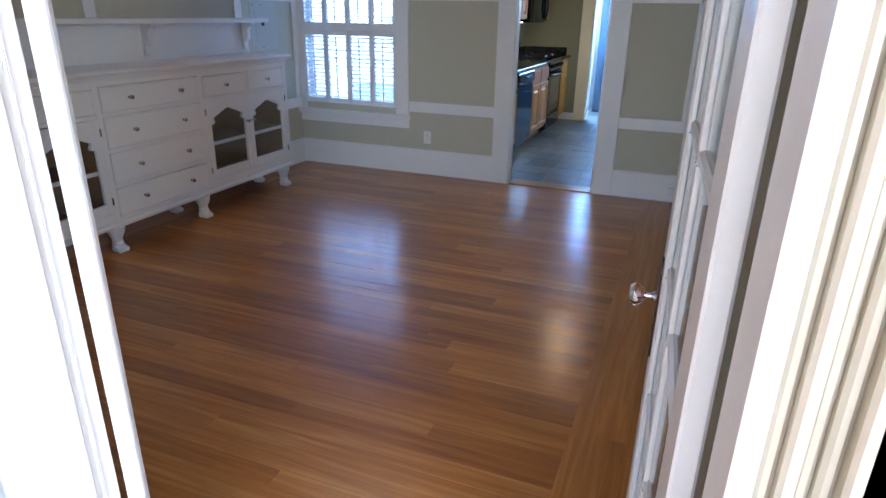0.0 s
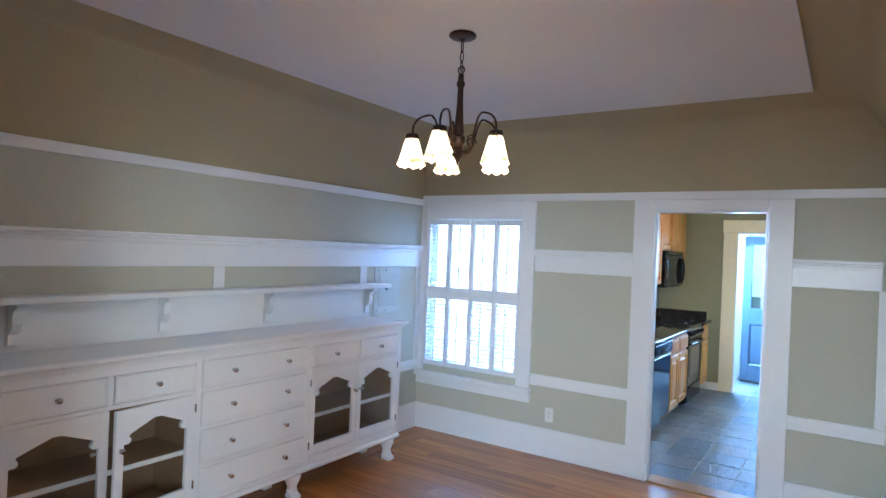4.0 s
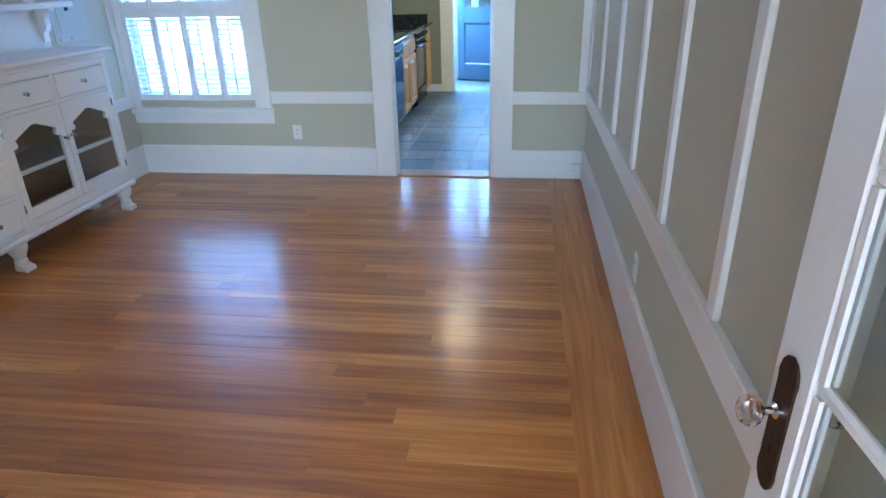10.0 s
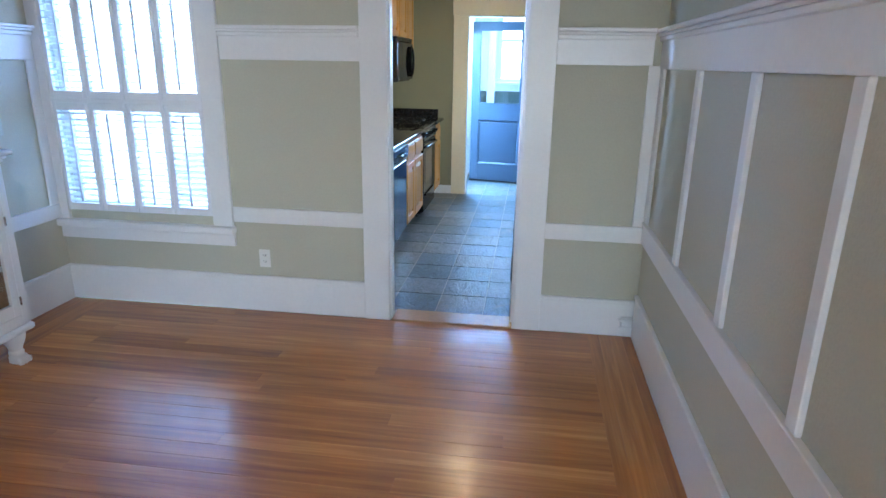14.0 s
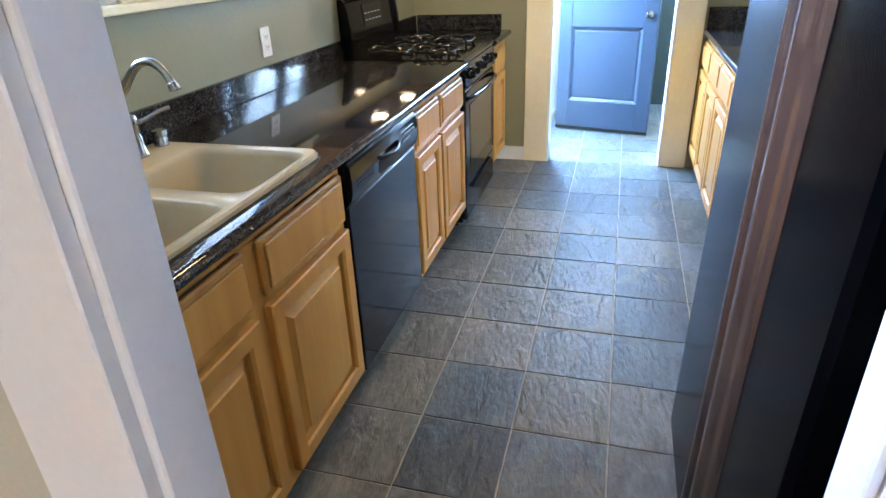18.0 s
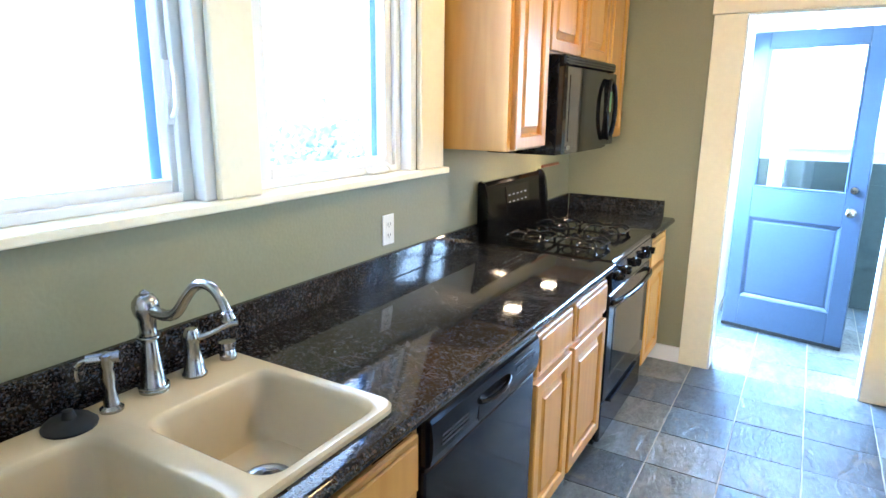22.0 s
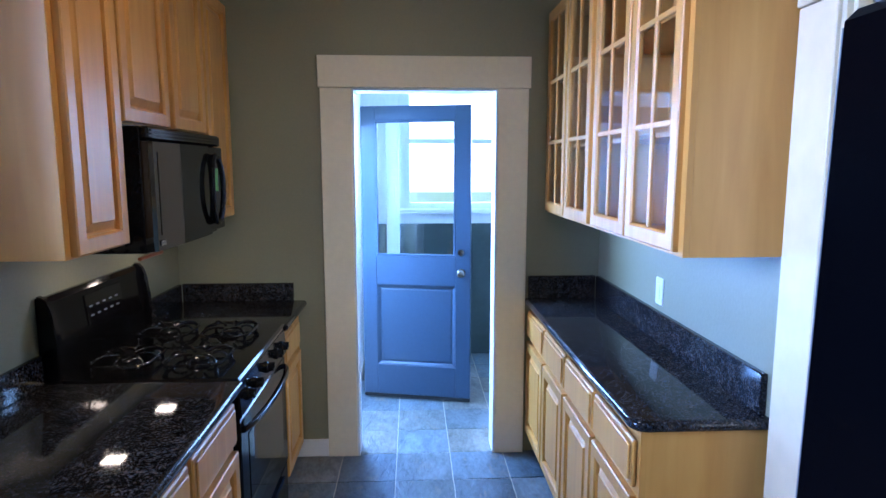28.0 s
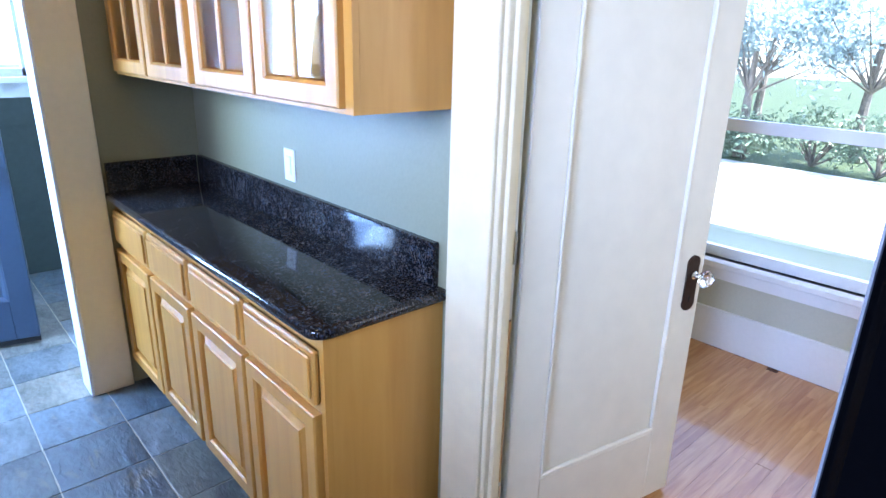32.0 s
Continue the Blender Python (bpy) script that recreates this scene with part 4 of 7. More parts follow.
W, H, T = 0.75, 2.02, 0.034
for name, b in (("stile", (0.0, 0.125, -T, 0, 0.012, H)), ("stile", (W - 0.125, W, -T, 0, 0.012, H)), ("rail", (0.125, W - 0.125, -T, 0, 0.012, 0.295)), ("rail", (0.125, W - 0.125, -T, 0, H - 0.13, H)),
                ("panel", (0.125, W - 0.125, -T + 0.012, -0.012, 0.295, H - 0.13))):
    box(name, b, DOORWHITE, hd, bevel=0.0 if name == "panel" else 0.003)
for e in ((0.125, W - 0.125, 0.295, 0.309), (0.125, 0.137, 0.309, H - 0.13), (W - 0.137, W - 0.125, 0.309, H - 0.13)):
    box("panel_moulding", (e[0], e[1], -T - 0.003, -T + 0.012, e[2], e[3]), DOORWHITE, hd, bevel=0.003)
knob_set(hd, W - 0.055, -T, 0.86, -1, 0.19)
knob_set(hd, W - 0.055, 0, 0.86, 1, 0.19)
for zh in (0.27, 1.05, 1.78):
    tube("hinge", [(-0.012, -0.01, zh - 0.045), (-0.012, -0.01, zh + 0.045)], 0.009, CHROME, hd, steps=8)
HX = 3.36
wall("wall_hall_far", "x", HX, 0.12, 5.9, 9.0, 0, 2.7, KHAKI, ((7.0, 8.6, 0.49, 2.3),), "khaki hall wall with a window")
wall("wall_hall_north", "y", 8.95, 0.1, KX1 + 0.12, HX, 0, 2.7, OFFWHITE)
wall("wall_hall_south", "y", 5.9, 0.1, KX1 + 0.12, HX, 0, 2.7, OFFWHITE, ((1.6, 3.0, 0.8, 2.2),))
box("ceiling_hall", (KX1 + 0.12, HX + 0.12, 5.9, 9.05, 2.7, 2.8), CEIL, kind="structure")
box("floor_hall", (KX1 + 0.09, HX + 0.05, 5.9, 9.0, -0.06, -0.01), GAP, kind="structure", label="golden oak strip floor of the hall")
trim("baseboard_hall", [(HX - 0.02, HX, 6.0, 8.95, 0, 0.215)], "tall white wooden baseboard")
# unseen slab added to keep sun out of the hall's south opening
box("hall_sun_shade", (1.47, 3.8, 3.6, 5.9, 2.38, 2.48), BLUEWHITE, kind="structure", label="unseen white slab shading the hall's south opening")
hw = thing("window_3", (HX, 7.46, 0.4), label="white double-hung window looking at trees", category="window", kind="structure")
for b in ((HX - 0.025, HX, 6.88, 7.0, 0.49, 2.3), (HX - 0.025, HX, 8.6, 8.72, 0.49, 2.3), (HX - 0.03, HX, 6.88, 8.72, 2.3, 2.45)):
    box("casing", b, WHITE, hw, bevel=0.003)
box("window_sill", (HX - 0.06, HX + 0.1, 6.85, 8.75, 0.455, 0.49), WHITE, hw, bevel=0.005)
box("apron", (HX - 0.022, HX, 6.9, 8.7, 0.385, 0.455), WHITE, hw, bevel=0.003)
boxes("sash", [(HX + 0.04, HX + 0.08, 7.0, 7.05, 0.49, 2.3), (HX + 0.04, HX + 0.08, 8.55, 8.6, 0.49, 2.3), (HX + 0.04, HX + 0.08, 7.05, 8.55, 0.49, 0.545), (HX + 0.04, HX + 0.08, 7.05, 8.55, 1.155, 1.215), (HX + 0.04, HX + 0.08, 7.05, 8.55, 2.25, 2.3)], WHITE, hw)
for za, zb in ((0.545, 1.155), (1.215, 2.25)):
    g = box("pane", (HX + 0.058, HX + 0.062, 7.05, 8.55, za, zb), PANE, hw)
    g.visible_shadow = False

# ---- buffet of the dining room ----
BF, BB = -1.90, DX0 + 0.024          # front and back planes
BY0, BY1 = 2.06, 4.90
buf = thing("buffet", (-2.1, 3.48, 0), label="long white painted buffet with glazed doors and claw feet", category="buffet")
for ya in (BY0, BY1 - 0.02, 3.055, 3.885):
    box("side_panel", (BB, BF - 0.022, ya, ya + 0.02, 0.2, 1.05), WHITE, buf)
boxes("interior", [(BB, BB + 0.012, BY0 + 0.02, BY1 - 0.02, 0.2, 1.05), (BB + 0.012, BF - 0.022, BY0 + 0.02, 3.055, 0.2, 0.215), (BB + 0.012, BF - 0.022, 3.905, BY1 - 0.02, 0.2, 0.215), (BB + 0.012, BF - 0.022, BY0 + 0.02, 3.055, 0.835, 0.85), (BB + 0.012, BF - 0.022, 3.905, BY1 - 0.02, 0.835, 0.85)], MAPLE_DARK, buf, "brown wooden inside")
for a, b in ((BY0 + 0.027, 3.048), (3.912, BY1 - 0.027)):
    box("shelf", (BB + 0.013, BF - 0.04, a, b, 0.50, 0.518), MAPLE_DARK, buf)
    box("shelf_edge", (BF - 0.04, BF - 0.03, a, b, 0.498, 0.522), WHITE, buf)
for ya, yb in ((3.049, 3.0548), (BY0 + 0.0202, BY0 + 0.026), (3.9052, 3.911), (BY1 - 0.026, BY1 - 0.0202)):
    box("lining", (BB + 0.0121, BF - 0.0221, ya, yb, 0.2152, 0.8348), MAPLE_DARK, buf, label="brown wooden cupboard lining")
# face frame
boxes("face_frame", [(BF - 0.022, BF, BY0, BY0 + 0.045, 0.2, 1.05), (BF - 0.022, BF, 3.045, 3.085, 0.2, 1.05), (BF - 0.022, BF, 3.878, 3.918, 0.2, 1.05), (BF - 0.022, BF, BY1 - 0.045, BY1, 0.2, 1.05),
                     (BF - 0.022, BF, BY0 + 0.045, 3.045, 0.995, 1.05), (BF - 0.022, BF, BY0 + 0.045, 3.045, 0.828, 0.85), (BF - 0.022, BF, BY0 + 0.045, 3.045, 0.2, 0.255),
                     (BF - 0.022, BF, 3.085, 3.878, 1.005, 1.05), (BF - 0.022, BF, 3.085, 3.878, 0.2, 0.222), (BF - 0.022, BF, 3.085, 3.878, 0.83, 0.852), (BF - 0.022, BF, 3.085, 3.878, 0.618, 0.640), (BF - 0.022, BF, 3.085, 3.878, 0.404, 0.426),
                     (BF - 0.022, BF, 3.918, BY1 - 0.045, 0.995, 1.05), (BF - 0.022, BF, 3.918, BY1 - 0.045, 0.828, 0.85), (BF - 0.022, BF, 3.918, BY1 - 0.045, 0.2, 0.255),
                     (BF - 0.022, BF, 2.565, 2.595, 0.85, 0.995), (BF - 0.022, BF, 4.37, 4.40, 0.85, 0.995)], WHITE, buf, bevel=0.0015)
box("base_moulding", (BB, BF + 0.018, BY0 - 0.012, BY1 + 0.012, 0.162, 0.198), WHITE, buf, bevel=0.012)
# top: slab over two stepped mouldings
box("cornice", (BB, BF + 0.010, BY0 - 0.008, BY1 + 0.008, 1.035, 1.052), WHITE, buf, bevel=0.004)
box("cornice", (BB, BF + 0.022, BY0 - 0.02, BY1 + 0.022, 1.052, 1.066), WHITE, buf, bevel=0.004)
box("top", (BB, BF + 0.036, BY0 - 0.045, BY1 + 0.052, 1.066, 1.092), WHITE, buf, bevel=0.007)


def small_knob(parent, x, y, z):
    m = Matrix.Translation((x, y, z)) @ Matrix.Rotation(radians(90), 4, 'Y')
    return part("knob", add_lathe(bmesh.new(), [(0.010, 0), (0.010, 0.004), (0.005, 0.007), (0.006, 0.014), (0.013, 0.018), (0.015, 0.025), (0.011, 0.031), (0.004, 0.032)], m, 12), CHROME, parent, "small chrome knob", smooth=True)


def drawer(y0, y1, z0, z1, knobs):
    d = box("drawer_front", (BF - 0.016, BF + 0.004, y0 + 0.003, y1 - 0.003, z0 + 0.003, z1 - 0.003), WHITE, buf, bevel=0.003)
    b = 0.016
    boxes("drawer_moulding", [(BF + 0.004, BF + 0.008, y0 + 0.006, y1 - 0.006, z0 + 0.006, z0 + b), (BF + 0.004, BF + 0.008, y0 + 0.006, y1 - 0.006, z1 - b, z1 - 0.006),
                              (BF + 0.004, BF + 0.008, y0 + 0.006, y0 + b, z0 + b, z1 - b), (BF + 0.004, BF + 0.008, y1 - b, y1 - 0.006, z0 + b, z1 - b)], WHITE, d, bevel=0.002)
    for k in knobs:
        small_knob(d, BF + 0.004, k, (z0 + z1) / 2)


for y0, y1 in ((BY0 + 0.045, 2.565), (2.595, 3.045), (3.918, 4.37), (4.40, BY1 - 0.045)):
    drawer(y0, y1, 0.85, 0.995, [(y0 + y1) / 2])
for z0, z1 in ((0.852, 1.005), (0.640, 0.830), (0.426, 0.618), (0.222, 0.404)):
    drawer(3.085, 3.878, z0, z1, [3.29, 3.70])


def glazed_cupboard_door(y0, y1, knob_y, swing=0.0):
    """A door with a peaked and notched opening; swing turns it about its hinge edge at y1."""
    z0, z1 = 0.258, 0.826
    st = 0.046
    w = y1 - y0
    m = Matrix.Translation((BF - 0.02, y1, 0)) @ Matrix.Rotation(radians(swing), 4, 'Z') @ Matrix.Translation((0, -w, 0))
    bm = bmesh.new()
    u0, u1 = st, w - st
    c = (u0 + u1) / 2
    za = 0.69
    lower = [(u0 - 0.004, za - 0.034), (u0 + 0.026, za - 0.034), (u0 + 0.036, za - 0.026), (u0 + 0.038, za - 0.012), (u0 + 0.030, za - 0.004), (u0 + 0.026, za + 0.010), (c - 0.02, za + 0.066), (c + 0.02, za + 0.066),
             (u1 - 0.026, za + 0.010), (u1 - 0.030, za - 0.004), (u1 - 0.038, za - 0.012), (u1 - 0.036, za - 0.026), (u1 - 0.026, za - 0.034), (u1 + 0.004, za - 0.034)]
    add_prism(bm, lower + [(u1 + 0.004, z1), (u0 - 0.004, z1)], "x", 0.001, 0.021)
    for b in ((0, 0.022, 0, st, z0, z1), (0, 0.022, w - st, w, z0, z1), (0, 0.022, st, w - st, z0, z0 + 0.065)):
        add_box(bm, b, 0.002)
    bmesh.ops.transform(bm, matrix=m, verts=bm.verts)
    d = part("door", bm, WHITE, buf, "white door frame with a peaked scalloped opening")
    bm = add_box(bmesh.new(), (0.006, 0.009, st - 0.004, w - st + 0.004, z0 + 0.06, 0.762))
    bmesh.ops.transform(bm, matrix=m, verts=bm.verts)
    g = part("pane", bm, PANE, d)
    g.visible_shadow = False
    k = m @ Vector((0.022, knob_y, 0.632))
    small_knob(d, k.x, k.y, k.z)
    for zh in (0.33, 0.75):
        p = m @ Vector((0.024, w + 0.004 if knob_y < w / 2 else -0.004, zh))
        tube("hinge", [p + Vector((0, 0, -0.022)), p + Vector((0, 0, 0.022))], 0.005, STEEL, d, steps=8)


glazed_cupboard_door(BY0 + 0.047, 2.579, 0.47 - 0.03 - 0.05)
glazed_cupboard_door(2.582, 3.043, 0.028, 6.0)
glazed_cupboard_door(3.920, 4.384, 0.464 - 0.03)
glazed_cupboard_door(4.387, BY1 - 0.047, 0.028)


def claw_foot(x, y):
    bm = bmesh.new()
    add_lathe(bm, [(0.052, 0.164), (0.056, 0.150), (0.050, 0.125), (0.036, 0.095), (0.030, 0.075), (0.036, 0.066), (0.036, 0.058), (0.034, 0.05)], Matrix.Translation((x, y, 0)), 14)
    add_box(bm, (x - 0.032, x + 0.042, y - 0.036, y + 0.036, 0.0, 0.052), 0.014)
    for dy in (-0.024, 0, 0.024):
        add_lathe(bm, [(0.004, 0.0), (0.013, 0.004), (0.015, 0.016), (0.012, 0.03), (0.004, 0.036)], Matrix.Translation((x + 0.042, y + dy, 0)), 8)
    part("claw_foot", bm, WHITE, buf, "turned claw foot", smooth=True)


for yy in (2.16, 3.06, 3.82, 4.81):
    claw_foot(BF - 0.035, yy)
    claw_foot(BB + 0.07, yy)

# ---- boards, shelf and brackets above the buffet ----
box("splash_board", (DX0, DX0 + 0.014, 1.6, 4.96, 1.08, 1.334), WHITE, None, "white painted board behind the buffet top", 0.002, kind="structure")
sh = thing("wall_shelf", (DX0, 3.4, 1.33), label="long white painted wall shelf on scrolled brackets", category="shelf")
box("shelf_board", (DX0 + 0.001, DX0 + 0.15, 1.6, 5.08, 1.335, 1.37), WHITE, sh, bevel=0.005)
for yb in (2.3, 3.075, 3.85, 4.905):
    out = [(DX0 + 0.016, 1.335), (DX0 + 0.12, 1.335), (DX0 + 0.118, 1.315), (DX0 + 0.085, 1.30), (DX0 + 0.07, 1.27), (DX0 + 0.075, 1.235), (DX0 + 0.06, 1.20), (DX0 + 0.036, 1.18), (DX0 + 0.034, 1.13), (DX0 + 0.016, 1.12)]
    bm = bmesh.new()
    lo = [bm.verts.new((p[0], yb - 0.022, p[1])) for p in out]
    hi = [bm.verts.new((p[0], yb + 0.022, p[1])) for p in out]
    for k in range(len(out)):
        bm.faces.new((lo[k], lo[(k + 1) % len(out)], hi[(k + 1) % len(out)], hi[k]))
    bm.faces.new(lo[::-1])
    bm.faces.new(hi)
    part("bracket", bm, WHITE, sh)
ep = thing("breaker_panel", (DX0, 5.2, 1.1), label="flush breaker panel in the wall's colour, bluish window light painted in", category="panel")
# wall colour made paler and bluer for the window light on the panel
PANELCOL = mat("window_lit_panel_paint", (0.52, 0.53, 0.47), 0.55, vary=0.03)
box("cover", (DX0, DX0 + 0.006, 5.02, 5.38, 1.10, 1.50), PANELCOL, ep, bevel=0.002)
box("panel_door", (DX0 + 0.006, DX0 + 0.011, 5.08, 5.33, 1.17, 1.44), PANELCOL, ep, bevel=0.002)
box("latch", (DX0 + 0.011, DX0 + 0.016, 5.165, 5.195, 1.305, 1.335), DARK, ep)
for yy in (5.06, 5.17):
    for zz in (1.125, 1.475):
        lathe("screw", [(0.006, 0), (0.006, 0.004), (0.002, 0.005)], STEEL, ep, Matrix.Translation((DX0 + 0.006, yy, zz)) @ Matrix.Rotation(radians(90), 4, 'Y'), 8)


def wall_plate(name, at, axis, sign, w, h, kind_of, label, n=1):
    """An outlet or switch plate; axis is its normal and sign the way it faces."""
    o = thing(name, at, label=label, category="outlet" if kind_of == "outlet" else "switch")
    def b(d0, d1, u0, u1, z0, z1):
        x, y, z = at
        return (x + sign * d0, x + sign * d1, y + u0, y + u1, z + z0, z + z1) if axis == "x" else (x + u0, x + u1, y + sign * d0, y + sign * d1, z + z0, z + z1)
    box("cover_plate", b(0, 0.006, -w / 2, w / 2, -h / 2, h / 2), PLASTIC, o, bevel=0.0025)
    for k in range(n):
        c = (k - (n - 1) / 2) * 0.046
        if kind_of == "outlet":
            for zc in (-0.02, 0.02):
                s = box("socket", b(0.006, 0.008, c - 0.016, c + 0.016, zc - 0.014, zc + 0.014), PLASTIC, o, bevel=0.001)
                boxes("slot", [b(0.008, 0.0084, c - 0.009, c - 0.006, zc - 0.004, zc + 0.006), b(0.008, 0.0084, c + 0.006, c + 0.009, zc - 0.004, zc + 0.006), b(0.008, 0.0084, c - 0.002, c + 0.002, zc - 0.011, zc - 0.007)], DARK, s)
        else:
            box("rocker", b(0.006, 0.010, c - 0.016, c + 0.016, -0.033, 0.033), PLASTIC, o, bevel=0.002)
    return o


wall_plate("outlet", (-0.952, FY, 0.348), "y", -1, 0.072, 0.115, "outlet", "white duplex outlet on the khaki wall")
wall_plate("outlet", (DX1, 3.37, 0.362), "x", -1, 0.072, 0.115, "outlet", "white duplex outlet on the battened wall")
box("blank_plate", (-0.635, -0.52, FY - 0.024, FY - 0.018, 0.124, 0.196), WHITE, None, "white painted blank plate on the baseboard", 0.002, category="plate")
boxes("phone_block", [(1.226, 1.289, FY - 0.046, FY - 0.0182, 0.048, 0.128), (1.214, 1.289, FY - 0.058, FY - 0.0465, 0.052, 0.078), (1.208, 1.289, FY - 0.062, FY - 0.0465, 0.108, 0.124)], WHITE, None, "small white phone box on the baseboard corner", 0.004, category="phone box")

# ---- chandelier ----
CX, CY = -0.52, 3.46
ch = thing("chandelier", (CX, CY, DH), label="dark bronze chandelier with five lit art-glass shades", category="chandelier")
C0 = Matrix.Translation((CX, CY, 0))
lathe("canopy", [(0.060, DH), (0.066, DH - 0.006), (0.066, DH - 0.014), (0.056, DH - 0.022), (0.02, DH - 0.026), (0.006, DH - 0.04)], BRONZE, ch, C0, 20)
for k in range(3):
    zc = DH - 0.064 - 0.046 * k
    ring = [(CX + 0.009 * math.cos(a) * (1 if k % 2 else 0), CY + 0.009 * math.cos(a) * (0 if k % 2 else 1), zc + 0.027 * math.sin(a)) for a in [2 * math.pi * j / 12 for j in range(13)]]
    tube("chain_link", ring, 0.0028, BRONZE, ch, steps=6)
ring = [(CX + 0.017 * math.cos(a), CY, 2.545 + 0.017 * math.sin(a)) for a in [2 * math.pi * j / 16 for j in range(17)]]
tube("loop", ring, 0.004, BRONZE, ch, steps=6)
lathe("column", [(0.006, 2.53), (0.013, 2.525), (0.015, 2.49), (0.020, 2.485), (0.020, 2.47), (0.014, 2.46), (0.015, 2.38), (0.020, 2.30), (0.025, 2.245), (0.022, 2.235), (0.034, 2.22), (0.034, 2.19), (0.022, 2.17), (0.026, 2.15), (0.030, 2.135), (0.016, 2.12), (0.008, 2.10), (0.004, 2.085)], BRONZE, ch, C0, 18)
SHADE = bpy.data.materials.new("lit_art_glass")
SHADE.use_nodes = True
snt = SHADE.node_tree
sp = snt.nodes["Principled BSDF"]
vor = snt.nodes.new("ShaderNodeTexVoronoi")
vor.inputs["Scale"].default_value = 70
stc = snt.nodes.new("ShaderNodeTexCoord")
srm = snt.nodes.new("ShaderNodeValToRGB")
ssep = snt.nodes.new("ShaderNodeSeparateColor")
snt.links.new(stc.outputs["Object"], vor.inputs["Vector"])
snt.links.new(vor.outputs["Color"], ssep.inputs[0])
snt.links.new(ssep.outputs[0], srm.inputs[0])
def set_stops(node, stops):
    el = node.color_ramp.elements
    while len(el) < len(stops):
        el.new(0.5)
    for k in range(len(stops)):
        el[k].position, el[k].color = stops[k][0], (*stops[k][1], 1)


set_stops(srm, [(0.0, (1.0, 0.55, 0.28)), (0.50, (1.0, 0.64, 0.25)), (0.55, (0.16, 0.05, 0.02)), (0.66, (0.22, 0.08, 0.04)), (0.71, (1.0, 0.62, 0.26)), (0.80, (1.0, 0.62, 0.26)), (0.84, (0.03, 0.06, 0.012)), (1.0, (0.10, 0.13, 0.03))])
# leaves and petals gather near the scalloped rim and the neck; the belly is plain opal glass
sxy = snt.nodes.new("ShaderNodeSeparateXYZ")
snt.links.new(stc.outputs["Object"], sxy.inputs[0])
band = snt.nodes.new("ShaderNodeValToRGB")
set_stops(band, [(p_, (v_, v_, v_)) for p_, v_ in ((0.0, 0.97), (0.28, 0.88), (0.44, 0.10), (0.70, 0.10), (0.84, 0.9), (1.0, 1.0))])
smr = snt.nodes.new("ShaderNodeMapRange")
smr.inputs["From Min"].default_value, smr.inputs["From Max"].default_value = 2.066 - DH, 2.214 - DH
snt.links.new(sxy.outputs["Z"], smr.inputs["Value"])
snt.links.new(smr.outputs[0], band.inputs[0])
smix = snt.nodes.new("ShaderNodeMix")
smix.data_type = 'RGBA'
snt.links.new(band.outputs[0], smix.inputs["Factor"])
smix.inputs[6].default_value = (1.0, 0.64, 0.25, 1)
snt.links.new(srm.outputs[0], smix.inputs[7])
snt.links.new(smix.outputs[2], sp.inputs["Base Color"])
snt.links.new(smix.outputs[2], sp.inputs["Emission Color"])
sp.inputs["Emission Strength"].default_value = 0.42
sp.inputs["Roughness"].default_value = 0.3
sp.inputs["Transmission Weight"].default_value = 0.0
for k in range(5):
    a = radians(208.0 + 72 * k)
    ca, sa = math.cos(a), math.sin(a)
    def P(r, z):
        return (CX + r * ca, CY + r * sa, z)
    pts = bez(P(0.03, 2.15), P(0.10, 2.12), P(0.09, 2.335), P(0.145, 2.325), 10)[:-1] + bez(P(0.145, 2.325), P(0.212, 2.315), P(0.225, 2.28), P(0.225, 2.232), 8)
    arm = tube("arm", pts, 0.0052, BRONZE, ch, steps=8)
    scroll = [P(0.075 + 0.03 * (1 - t / 16) * math.cos(t * 0.75), 2.20 + 0.03 * (1 - t / 16) * math.sin(t * 0.75)) for t in range(13)]
    tube("scroll", scroll, 0.004, BRONZE, arm, steps=6)
    m = Matrix.Translation(P(0.225, 0))
    lathe("cap", [(0.01, 2.236), (0.03, 2.230), (0.034, 2.213), (0.032, 2.206)], BRONZE, arm, m, 14)
    bm = bmesh.new()
    rings = []
    n = 32
    for r, z, wob in ((0.029, 2.213, 0.0), (0.037, 2.188, 0.001), (0.045, 2.150, 0.003), (0.053, 2.112, 0.005), (0.057, 2.092, 0.007), (0.061, 2.074, 0.010)):
        rings.append([bm.verts.new(Vector(P(0.225, z)) + Vector(((r + wob * math.cos(8 * th)) * math.cos(th), (r + wob * math.cos(8 * th)) * math.sin(th), 0.8 * wob * math.cos(8 * th)))) for th in [2 * math.pi * j / n for j in range(n)]])
    for ra, rb in zip(rings, rings[1:]):
        for j in range(n):
            bm.faces.new((ra[j], ra[(j + 1) % n], rb[(j + 1) % n], rb[j]))
    s = part("shade", bm, SHADE, ch, "lit mottled art-glass bell shade", smooth=True)
    lamp("chandelier_bulb", 'POINT', Matrix.Translation(P(0.225, 2.09)), 0.33, (1.0, 0.88, 0.72), radius=0.05)

